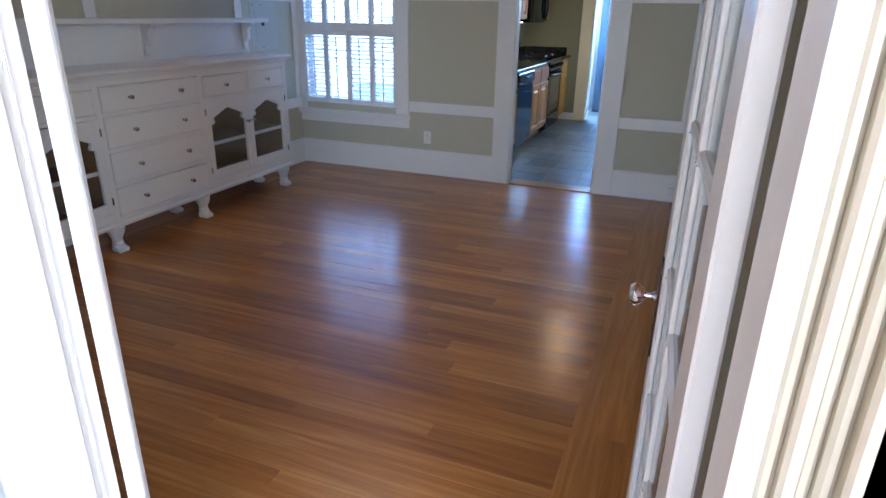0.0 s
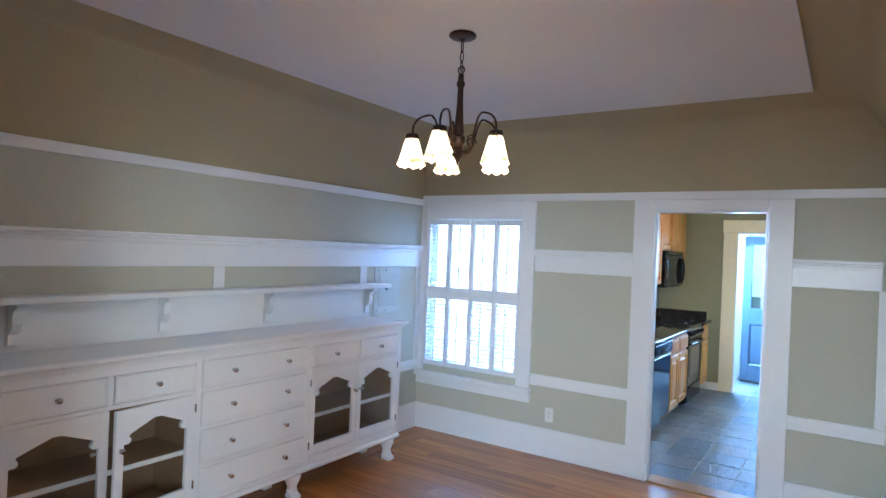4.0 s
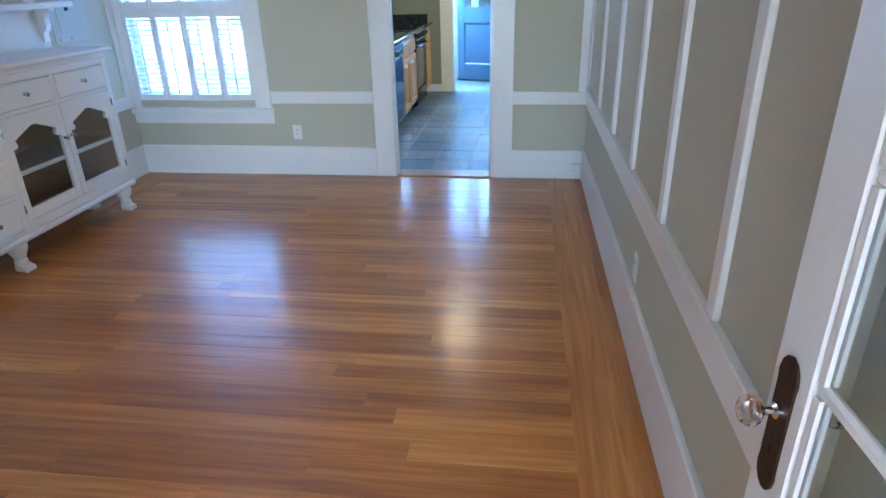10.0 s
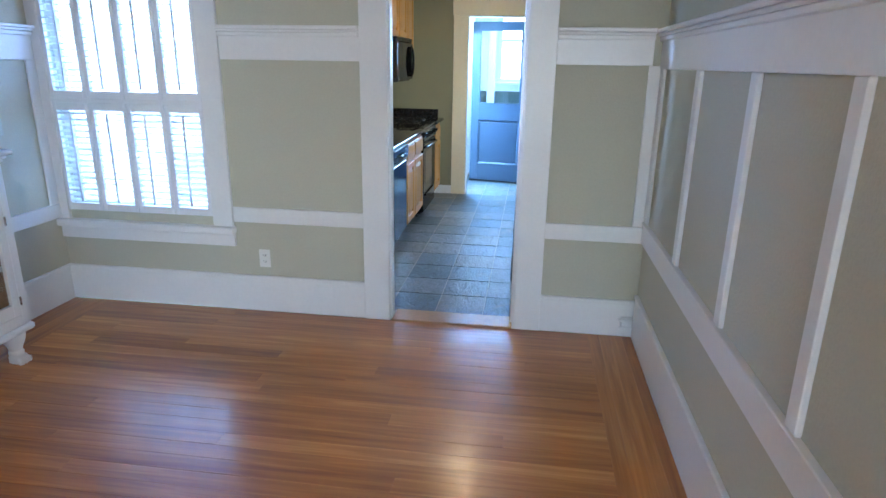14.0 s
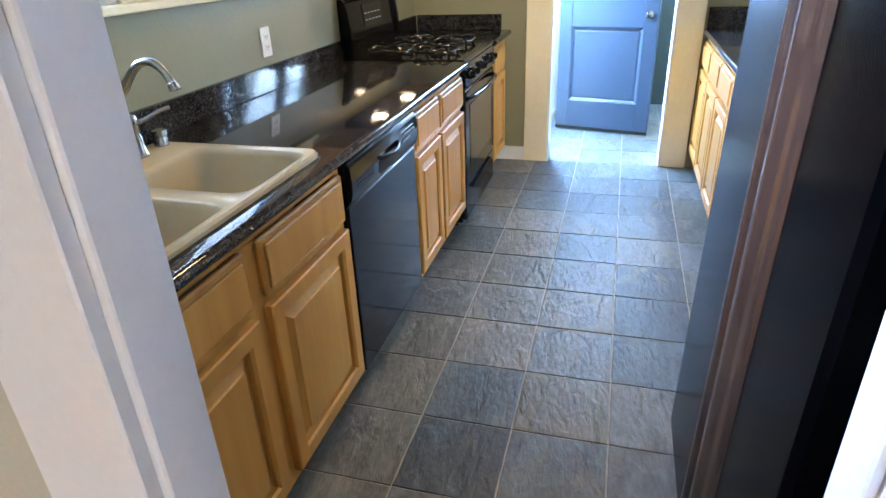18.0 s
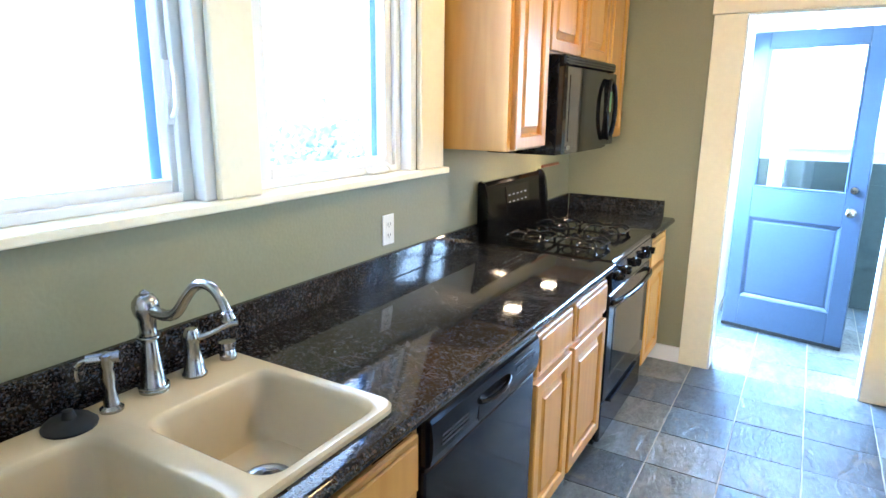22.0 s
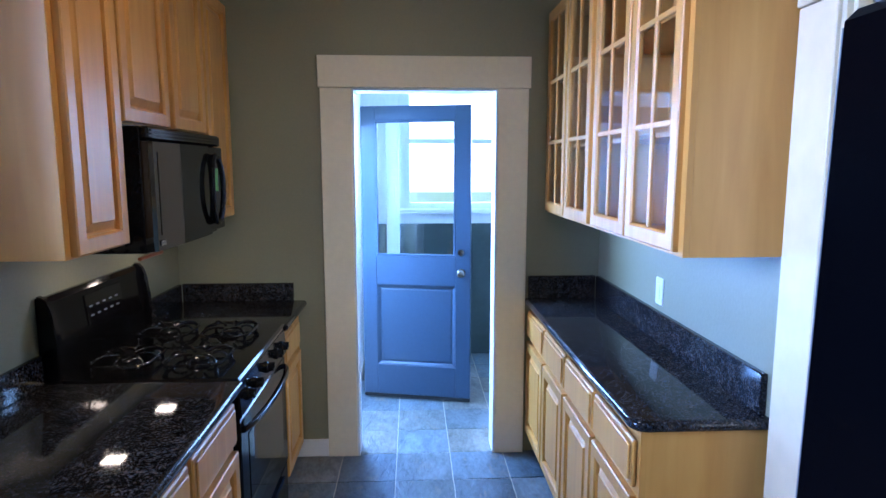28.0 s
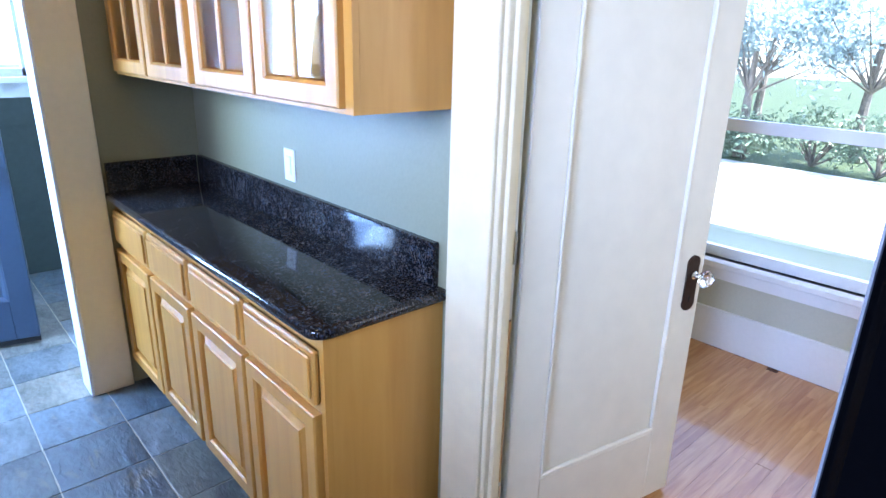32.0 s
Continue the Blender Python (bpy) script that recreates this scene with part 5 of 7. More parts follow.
# ---- kitchen: raised-panel fronts ----
def add_frame(bm, y0, y1, z0, z1, fw, xa, xb):
    """A mitred rectangular frame with eased edges between the planes xa (back) and xb (front)."""
    e = 0.004
    s_ = 1 if xb > xa else -1
    rows = [(0.0, xa), (0.0, xb - s_ * e), (e, xb), (fw - 0.007, xb), (fw, xb - s_ * 0.007), (fw, xa)]
    rings = [[bm.verts.new((x, yy, zz)) for yy, zz in ((y0 + i_, z0 + i_), (y1 - i_, z0 + i_), (y1 - i_, z1 - i_), (y0 + i_, z1 - i_))] for i_, x in rows]
    for a, b in zip(rings, rings[1:] + rings[:1]):
        for k in range(4):
            bm.faces.new((a[k], a[(k + 1) % 4], b[(k + 1) % 4], b[k]))
    return bm


def raised_door(y0, y1, z0, z1, xf, sign, parent, name="door", label=""):
    """A framed door with a raised centre panel on a plane x = xf; sign is the way it faces."""
    fw = 0.052 if y1 - y0 > 0.25 else 0.045
    T = 0.024
    def X(d):
        return xf + sign * d
    d = part(name, add_frame(bmesh.new(), y0, y1, z0, z1, fw, X(0), X(T)), MAPLE, parent, label)
    bm = bmesh.new()
    a0, a1, c0, c1 = y0 + fw, y1 - fw, z0 + fw, z1 - fw
    b = min(0.032, (a1 - a0) * 0.28)
    lo = [bm.verts.new((X(0.005), yy, zz)) for yy, zz in ((a0, c0), (a1, c0), (a1, c1), (a0, c1))]
    mid = [bm.verts.new((X(0.002), yy, zz)) for yy, zz in ((a0 + 0.006, c0 + 0.006), (a1 - 0.006, c0 + 0.006), (a1 - 0.006, c1 - 0.006), (a0 + 0.006, c1 - 0.006))]
    hi0 = [bm.verts.new((X(0.0165), yy, zz)) for yy, zz in ((a0 + b, c0 + b), (a1 - b, c0 + b), (a1 - b, c1 - b), (a0 + b, c1 - b))]
    hi = [bm.verts.new((X(0.021), yy, zz)) for yy, zz in ((a0 + b + 0.003, c0 + b + 0.003), (a1 - b - 0.003, c0 + b + 0.003), (a1 - b - 0.003, c1 - b - 0.003), (a0 + b + 0.003, c1 - b - 0.003))]
    for p, q in ((lo, mid), (mid, hi0), (hi0, hi)):
        for k in range(4):
            bm.faces.new((p[k], p[(k + 1) % 4], q[(k + 1) % 4], q[k]))
    bm.faces.new(hi)
    part("raised_panel", bm, MAPLE, d)
    return d


def drawer_front(y0, y1, z0, z1, xf, sign, parent):
    """A slab front with a stepped, bevelled rim."""
    d = box("drawer_front", (xf, xf + sign * 0.017, y0, y1, z0, z1), MAPLE, parent, bevel=0.005)
    box("raised_field", (xf + sign * 0.0171, xf + sign * 0.0245, y0 + 0.015, y1 - 0.015, z0 + 0.015, z1 - 0.015), MAPLE, d, bevel=0.005)
    return d


def base_cabinet(name, y0, y1, xb, xf, fronts, sign, label, ends=(), top=0.872):
    c = thing(name, ((xb + xf) / 2, (y0 + y1) / 2, 0), label=label, category="cabinet", group="kitchen base cabinets")
    box("body", (xb, xf - sign * 0.02, y0, y1, 0.1, top), MAPLE, c)
    box("toe_kick", (xb, xf - sign * 0.075, y0, y1, 0.0, 0.1), MAPLE_DARK, c)
    fr = [(xf - sign * 0.0199, xf, y0, y0 + 0.02, 0.1, 0.872), (xf - sign * 0.0199, xf, y1 - 0.02, y1, 0.1, 0.872), (xf - sign * 0.0199, xf, y0 + 0.02, y1 - 0.02, 0.1, 0.13), (xf - sign * 0.0199, xf, y0 + 0.02, y1 - 0.02, 0.66, 0.70), (xf - sign * 0.0199, xf, y0 + 0.02, y1 - 0.02, 0.84, 0.872)]
    for a, b in zip(fronts, fronts[1:]):
        fr.append((xf - sign * 0.019, xf + sign * 0.0008, a[1] - 0.01, b[0] + 0.01, 0.1305, 0.8395))
    boxes("face_frame", fr, MAPLE, c)
    for y_a, y_b in fronts:
        drawer_front(y_a, y_b, 0.69, 0.838, xf, sign, c)
        raised_door(y_a, y_b, 0.135, 0.665, xf, sign, c)
    return c


CF = -0.432       # face frame of the left run
base_cabinet("sink_cabinet", 5.862, 6.842, KX0 + 0.002, CF, ((5.885, 6.312), (6.368, 6.828)), 1, "honey maple sink base cabinet with raised panels", top=0.70)
base_cabinet("base_cabinet", 7.512, 8.322, KX0 + 0.002, CF, ((7.528, 7.868), (7.898, 8.305)), 1, "honey maple base cabinet between dishwasher and range")
base_cabinet("base_cabinet", 9.098, 9.592, KX0 + 0.002, CF, ((9.115, 9.50),), 1, "narrow honey maple base cabinet beside the range")
RF = 0.858
base_cabinet("base_cabinet", 7.93, 8.757, KX1 - 0.002, RF, ((7.948, 8.332), (8.352, 8.742)), -1, "honey maple base cabinet with drawers over doors")
base_cabinet("base_cabinet", 8.758, 9.602, KX1 - 0.002, RF, ((8.772, 9.16), (9.18, 9.588)), -1, "honey maple base cabinet by the back doorway")

# ---- granite worktops ----
def bullnose(name, x_back, x_front, y0, y1, label, ends="", holes=()):
    """A worktop 35 mm thick with a rounded front edge."""
    o = thing(name, ((x_back + x_front) / 2, (y0 + y1) / 2, 0.873), label=label, category="worktop")
    s = 1 if x_front > x_back else -1
    r = 0.0175
    out = [(x_back, 0.873), (x_front - s * r, 0.873)] + [(x_front - s * r + s * r * math.sin(a), 0.8905 - r * math.cos(a)) for a in [math.pi * k / 8 for k in range(1, 8)]] + [(x_front - s * r, 0.908), (x_back, 0.908)]
    if not holes:
        bm = bmesh.new()
        add_prism(bm, out, "y", y0, y1)
        part("slab", bm, GRANITE, o, smooth=True)
    else:
        hx0, hx1, hy0, hy1 = holes
        bm = bmesh.new()
        add_prism(bm, out, "y", y0, hy0)
        add_prism(bm, out, "y", hy1, y1)
        front = [(hx1, 0.873)] + out[1:-1] + [(hx1, 0.908)]
        add_prism(bm, front, "y", hy0, hy1)
        add_box(bm, (x_back, hx0, hy0, hy1, 0.873, 0.908))
        part("slab", bm, GRANITE, o, smooth=True)
    return o


wt = bullnose("worktop", KX0 + 0.001, -0.388, 5.846, 8.325, "polished black speckled granite worktop with sink cutout", holes=(-0.93, -0.456, 5.975, 6.775))
box("backsplash", (KX0 + 0.0005, KX0 + 0.021, 5.847, 8.325, 0.9085, 1.008), GRANITE, wt, bevel=0.003)
wt = bullnose("worktop", KX0 + 0.001, -0.388, 9.095, 9.605, "small polished granite worktop beside the range")
box("backsplash", (KX0 + 0.0005, KX0 + 0.021, 9.096, 9.58, 0.9085, 1.008), GRANITE, wt, bevel=0.003)
box("backsplash", (KX0 + 0.022, -0.455, 9.585, 9.606, 0.9085, 1.008), GRANITE, wt, bevel=0.003)
wt = thing("worktop", (1.03, 8.75, 0.873), label="polished black granite worktop with a rounded corner", category="worktop")
bm = bmesh.new()
rings = []
for k in range(9):
    a = math.pi * k / 8
    d, z = 0.0175 * (1 - math.sin(a)), 0.8905 - 0.0175 * math.cos(a)
    q = 0.055 - d
    corner = [(0.824 + d + q - q * math.cos(radians(15 * j)), 7.912 + d + q - q * math.sin(radians(15 * j))) for j in range(7)]
    rings.append([bm.verts.new((x, y, z)) for x, y in [(0.824 + d, 9.605)] + corner + [(KX1 - 0.001, 7.912 + d), (KX1 - 0.001, 9.605)]])
for ra, rb in zip(rings, rings[1:]):
    for k in range(len(ra)):
        bm.faces.new((ra[k], ra[(k + 1) % len(ra)], rb[(k + 1) % len(ra)], rb[k]))
bm.faces.new(rings[0][::-1])
bm.faces.new(rings[-1])
part("slab", bm, GRANITE, wt, smooth=True)
box("backsplash", (KX1 - 0.022, KX1 - 0.0005, 7.95, 9.583, 0.9085, 1.035), GRANITE, wt, bevel=0.003)
box("backsplash", (0.84, KX1 - 0.0225, 9.585, 9.606, 0.9085, 1.035), GRANITE, wt, bevel=0.003)

# ---- double-bowl sink ----
sk = thing("sink", (-0.72, 6.375, 0.70), label="biscuit enamel double-bowl drop-in sink", category="sink")


def rounded(x0, x1, y0, y1, r, n=5):
    """A rounded rectangle; r is one radius or four, from the corner (x1, y1) on."""
    rr = r if isinstance(r, tuple) else (r,) * 4
    pts = []
    for q, (sx_, sy_, a0) in enumerate(((1, 1, 0), (-1, 1, 90), (-1, -1, 180), (1, -1, 270))):
        cx, cy = (x1 - rr[q] if sx_ > 0 else x0 + rr[q]), (y1 - rr[q] if sy_ > 0 else y0 + rr[q])
        for k in range(n + 1):
            a = radians(a0 + 90 * k / n)
            pts.append((cx + rr[q] * math.cos(a), cy + rr[q] * math.sin(a)))
    return pts


def bowl(bm, x0, x1, y0, y1, depth, zr):
    rows = [(0.0, zr, 0.05), (0.006, zr - 0.004, 0.05), (0.012, zr - 0.02, 0.05), (0.028, zr - depth + 0.03, 0.055), (0.045, zr - depth + 0.006, 0.05), (0.07, zr - depth, 0.05)]
    rings = []
    for ins, z, r in rows:
        rings.append([bm.verts.new((px, py, z)) for px, py in rounded(x0 + ins, x1 - ins, y0 + ins, y1 - ins, r)])
    for a, b in zip(rings, rings[1:]):
        n = len(a)
        for k in range(n):
            bm.faces.new((a[k], a[(k + 1) % n], b[(k + 1) % n], b[k]))
    bm.faces.new(rings[-1])
    return rings[0]


ZR = 0.924
SXa, SXb, SYa, SYb = -0.995, -0.445, 5.955, 6.795
bm = bmesh.new()
outer = rounded(SXa, SXb, SYa, SYb, 0.045)
o_lo = [bm.verts.new((x, y, 0.9085)) for x, y in outer]
o_mid = [bm.verts.new((x, y, ZR - 0.006)) for x, y in outer]
o_hi = [bm.verts.new((x, y, ZR)) for x, y in rounded(SXa + 0.006, SXb - 0.006, SYa + 0.006, SYb - 0.006, 0.04)]
for a, b in ((o_lo, o_mid), (o_mid, o_hi)):
    for k in range(len(a)):
        bm.faces.new((a[k], a[(k + 1) % len(a)], b[(k + 1) % len(a)], b[k]))
YM = 6.4025
for ring, cell in ((bowl(bm, -0.895, -0.467, 5.985, 6.375, 0.20, ZR), rounded(SXa + 0.006, SXb - 0.006, SYa + 0.006, YM, (0.0005, 0.0005, 0.04, 0.04))),
                   (bowl(bm, -0.84, -0.467, 6.43, 6.765, 0.16, ZR), rounded(SXa + 0.006, SXb - 0.006, YM, SYb - 0.006, (0.04, 0.04, 0.0005, 0.0005)))):
    rim = [bm.verts.new((x, y, ZR)) for x, y in cell]
    for k in range(len(rim)):
        bm.faces.new((rim[k], rim[(k + 1) % len(rim)], ring[(k + 1) % len(rim)], ring[k]))
bmesh.ops.remove_doubles(bm, verts=bm.verts, dist=0.0004)
part("basin", bm, SINK, sk, smooth=True)
for cx, cy, zz in ((-0.755, 6.24, ZR - 0.20), (-0.66, 6.60, ZR - 0.16)):
    dr = lathe("drain", [(0.057, zz + 0.0005), (0.056, zz + 0.004), (0.047, zz + 0.005), (0.040, zz + 0.0015), (0.004, zz + 0.0015)], STEEL, sk, Matrix.Translation((cx, cy, 0)), 20)
    lathe("basket", [(0.038, zz + 0.002), (0.034, zz + 0.0045), (0.010, zz + 0.006), (0.008, zz + 0.014)], DARK, dr, Matrix.Translation((cx, cy, 0)), 14)
    for k in range(4):
        tube("strainer_ring", [(cx + (0.016 + 0.006 * k) * math.cos(a), cy + (0.016 + 0.006 * k) * math.sin(a), zz + 0.0065) for a in [2 * math.pi * j / 16 for j in range(17)]], 0.0012, CHROME, dr, steps=5)

# tap, lever, spray and soap pump
def turned(name, label, cat, x, y, prof, steps=18):
    o = thing(name, (x, y, ZR), label=label, category=cat)
    lathe("base_body", [(r, ZR + z) for r, z in prof], STEEL, o, Matrix.Translation((x, y, 0)), steps)
    return o


fx, fy = -0.945, 6.545
fa = turned("kitchen_tap", "brushed nickel kitchen tap with a swan-neck spout", "tap", fx, fy, [(0.033, 0), (0.033, 0.006), (0.028, 0.012), (0.023, 0.06), (0.018, 0.115), (0.0165, 0.125), (0.020, 0.134), (0.018, 0.142), (0.019, 0.168), (0.026, 0.182), (0.029, 0.196), (0.027, 0.210), (0.019, 0.222), (0.008, 0.226)])
dirx, diry = 0.995, 0.10
def SP(d, z):
    return (fx + dirx * d, fy + diry * d, ZR + z)
pts = bez(SP(0.015, 0.192), SP(0.10, 0.168), SP(0.10, 0.215), SP(0.14, 0.252), 10)[:-1] + bez(SP(0.14, 0.252), SP(0.175, 0.288), SP(0.215, 0.275), SP(0.235, 0.222), 12)
tube("spout", pts, [0.0135 - 0.0003 * min(k, 10) for k in range(len(pts))], STEEL, fa, steps=14)
tube("spout_tip", [SP(0.2345, 0.2235), SP(0.2355, 0.2205), SP(0.2365, 0.2175), SP(0.240, 0.206), SP(0.2405, 0.203)], [0.0108, 0.0138, 0.0125, 0.0148, 0.0130], STEEL, fa, steps=14)
for zc, rc in ((0.128, 0.0225), (0.012, 0.0315)):
    tube("collar", [(fx + rc * math.cos(a), fy + rc * math.sin(a), ZR + zc) for a in [2 * math.pi * j / 20 for j in range(21)]], 0.003, STEEL, fa, steps=6)
lathe("finial", [(0.010, ZR + 0.224), (0.011, ZR + 0.229), (0.006, ZR + 0.233), (0.002, ZR + 0.236)], STEEL, fa, Matrix.Translation((fx, fy, 0)), 14)
lx, ly = -0.935, 6.645
lv = turned("tap_lever", "brushed nickel tap lever on the sink deck", "tap", lx, ly, [(0.029, 0), (0.029, 0.005), (0.025, 0.01), (0.020, 0.05), (0.017, 0.078), (0.020, 0.085), (0.021, 0.10), (0.014, 0.115), (0.005, 0.119)])
pts = bez((lx + 0.01, ly, ZR + 0.095), (lx + 0.03, ly + 0.03, ZR + 0.092), (lx + 0.05, ly + 0.05, ZR + 0.122), (lx + 0.075, ly + 0.075, ZR + 0.122), 8)
tube("handle", pts, [0.008, 0.0075, 0.007, 0.0065, 0.006, 0.006, 0.006, 0.006, 0.0055], STEEL, lv, steps=10)
sx, sy = -0.935, 6.44
spr = turned("spray_head", "brushed nickel side spray on the sink deck", "tap", sx, sy, [(0.024, 0), (0.024, 0.006), (0.016, 0.012), (0.012, 0.05), (0.015, 0.075), (0.012, 0.095), (0.016, 0.108), (0.016, 0.125), (0.006, 0.13)])
tube("spray_nozzle", [(sx - 0.02, sy - 0.03, ZR + 0.118), (sx + 0.015, sy + 0.02, ZR + 0.118)], 0.0125, STEEL, spr, steps=12)
tube("trigger", bez((sx - 0.018, sy - 0.028, ZR + 0.118), (sx - 0.03, sy - 0.045, ZR + 0.118), (sx - 0.034, sy - 0.05, ZR + 0.10), (sx - 0.03, sy - 0.045, ZR + 0.075), 8), 0.0045, STEEL, spr, steps=8)
turned("soap_pump", "short brushed nickel soap pump", "soap pump", -0.945, 6.752, [(0.021, 0), (0.021, 0.022), (0.019, 0.025), (0.019, 0.028), (0.022, 0.03), (0.022, 0.046), (0.008, 0.05)])
lathe("sink_stopper", [(0.05, ZR + 0.0005), (0.052, ZR + 0.006), (0.042, ZR + 0.016), (0.014, ZR + 0.020), (0.010, ZR + 0.036), (0.004, ZR + 0.038)], DARK, None, Matrix.Translation((-0.938, 6.355, 0)), 18)
tagged(bpy.data.objects["sink_stopper"], "black rubber sink stopper on the sink rim", "stopper")

# ---- dishwasher ----
dw = thing("dishwasher", (-0.7, 7.177, 0), label="black dishwasher under the granite worktop", category="dishwasher")
box("body", (KX0 + 0.06, CF - 0.01, 6.846, 7.508, 0.1, 0.868), BLACK, dw)
box("toe_panel", (KX0 + 0.06, CF - 0.06, 6.85, 7.505, 0.0, 0.1), BLACK, dw)
box("door_panel", (CF - 0.009, CF + 0.018, 6.852, 7.503, 0.112, 0.722), BLACK, dw, bevel=0.005)
cp = box("control_panel", (CF - 0.009, CF + 0.026, 6.852, 7.503, 0.728, 0.862), BLACK, dw, bevel=0.008)
prism("panel_crown", [(CF + 0.0262, 0.735), (CF + 0.033, 0.76), (CF + 0.036, 0.80), (CF + 0.031, 0.845), (CF + 0.0262, 0.855)], "y", 6.858, 7.497, BLACK, cp)
box("handle_recess", (CF + 0.0335, CF + 0.0362, 7.085, 7.275, 0.752, 0.80), DARK, cp)
pts = bez((CF + 0.036, 7.09, 0.806), (CF + 0.058, 7.12, 0.796), (CF + 0.058, 7.24, 0.796), (CF + 0.036, 7.27, 0.806), 12)
tube("latch_handle", pts, 0.008, BLACK, cp, steps=10)
for k in range(3):
    box("vent_slot", (CF + 0.0345, CF + 0.0366, 6.90, 7.03, 0.775 + 0.012 * k, 0.780 + 0.012 * k), DARK, cp)
for k in range(5):
    box("button", (CF + 0.0325, CF + 0.0375, 7.32 + 0.03 * k, 7.342 + 0.03 * k, 0.802, 0.812), IRON, cp)
boxes("marking", [(CF + 0.0325, CF + 0.0352, 7.31, 7.45, 0.824, 0.827), (CF + 0.0325, CF + 0.0362, 7.32, 7.41, 0.789, 0.791)], STEEL, cp)

# ---- gas range ----
RY0, RY1 = 8.332, 9.090
rg = thing("gas_range", (-0.74, 8.71, 0), label="black freestanding gas range with four burners", category="range")
box("body", (KX0 + 0.003, CF - 0.005, RY0, RY1, 0.03, 0.885), BLACK, rg)
box("cooktop", (KX0 + 0.003, CF + 0.03, RY0 - 0.003, RY1 + 0.003, 0.886, 0.914), BLACK, rg, bevel=0.008)
prism("control_panel", [(CF - 0.004, 0.762), (CF + 0.032, 0.775), (CF + 0.026, 0.885), (CF - 0.004, 0.885)], "y", RY0, RY1, BLACK, rg)
for k, yy in enumerate((8.42, 8.53, 8.71, 8.89, 9.0)):
    m = Matrix.Translation((CF + 0.029, yy, 0.828)) @ Matrix.Rotation(radians(87), 4, 'Y')
    kb = lathe("burner_knob", [(0.024, 0), (0.024, 0.008), (0.019, 0.012), (0.017, 0.03), (0.006, 0.032)], BLACK, rg, m, 16)
    box("pointer", (CF + 0.030, CF + 0.064, yy - 0.003, yy + 0.003, 0.826, 0.848), IRON, kb)
od = box("oven_door", (CF - 0.004, CF + 0.024, RY0 + 0.004, RY1 - 0.004, 0.245, 0.757), BLACK, rg, bevel=0.005)
box("oven_window", (CF + 0.0241, CF + 0.0265, RY0 + 0.10, RY1 - 0.10, 0.34, 0.67), BLACK_GLASS, od)
pts = bez((CF + 0.026, RY0 + 0.03, 0.715), (CF + 0.085, RY0 + 0.10, 0.725), (CF + 0.085, RY1 - 0.10, 0.725), (CF + 0.026, RY1 - 0.03, 0.715), 18)
tube("oven_handle", pts, 0.0125, BLACK, od, "curved black oven handle", steps=10)
bdw = box("bottom_drawer", (CF - 0.004, CF + 0.02, RY0 + 0.004, RY1 - 0.004, 0.045, 0.238), BLACK, rg, bevel=0.006)
box("drawer_lip", (CF + 0.02, CF + 0.034, RY0 + 0.12, RY1 - 0.12, 0.20, 0.22), BLACK, bdw, bevel=0.005)
for yy in (RY0 + 0.03, RY1 - 0.03):
    for xx in (KX0 + 0.06, CF - 0.05):
        lathe("levelling_foot", [(0.016, 0), (0.016, 0.01), (0.008, 0.012), (0.008, 0.03)], DARK, rg, Matrix.Translation((xx, yy, 0)), 10)
# backguard with rounded ends
gx = KX0 + 0.003
bg = prism("backguard", [(gx, 0.9145), (gx + 0.05, 0.9145), (gx + 0.048, 1.0), (gx + 0.045, 1.03), (gx + 0.028, 1.18), (gx + 0.015, 1.198), (gx, 1.198)], "y", RY0 + 0.035, RY1 - 0.035, BLACK, rg)
for ya, yb in ((RY0, RY0 + 0.034), (RY1 - 0.034, RY1)):
    bm = bmesh.new()
    add_prism(bm, [(gx, 0.9145), (gx + 0.064, 0.9145), (gx + 0.062, 1.06), (gx + 0.052, 1.15), (gx + 0.035, 1.195), (gx + 0.015, 1.207), (gx, 1.207)], "y", ya, yb)
    bmesh.ops.bevel(bm, geom=list(bm.edges), offset=0.006, segments=2, affect='EDGES')
    part("end_cap", bm, BLACK, bg, smooth=True)
GREYMARK = mat("grey_printing", (0.30, 0.30, 0.30), 0.5, vary=0.02, bump=0.0)
dsp = prism("display", [(gx + 0.043, 1.045), (gx + 0.047, 1.045), (gx + 0.0345, 1.16), (gx + 0.0305, 1.16)], "y", 8.58, 8.86, BLACK_GLASS, bg)
for k in range(5):
    for j in range(2):
        zz = 1.075 + 0.035 * j
        xx = gx + 0.0465 - (zz - 1.045) * 0.109
        box("key_mark", (xx - 0.001, xx + 0.0015, 8.60 + 0.05 * k, 8.622 + 0.05 * k, zz, zz + 0.006), GREYMARK, dsp)
# burners and cast-iron grates
for bx_ in (-0.86, -0.60):
    for by_ in (8.52, 8.90):
        br = lathe("burner", [(0.052, 0.9145), (0.05, 0.919), (0.036, 0.921), (0.036, 0.932), (0.03, 0.936), (0.004, 0.937)], IRON, rg, Matrix.Translation((bx_, by_, 0)), 18)
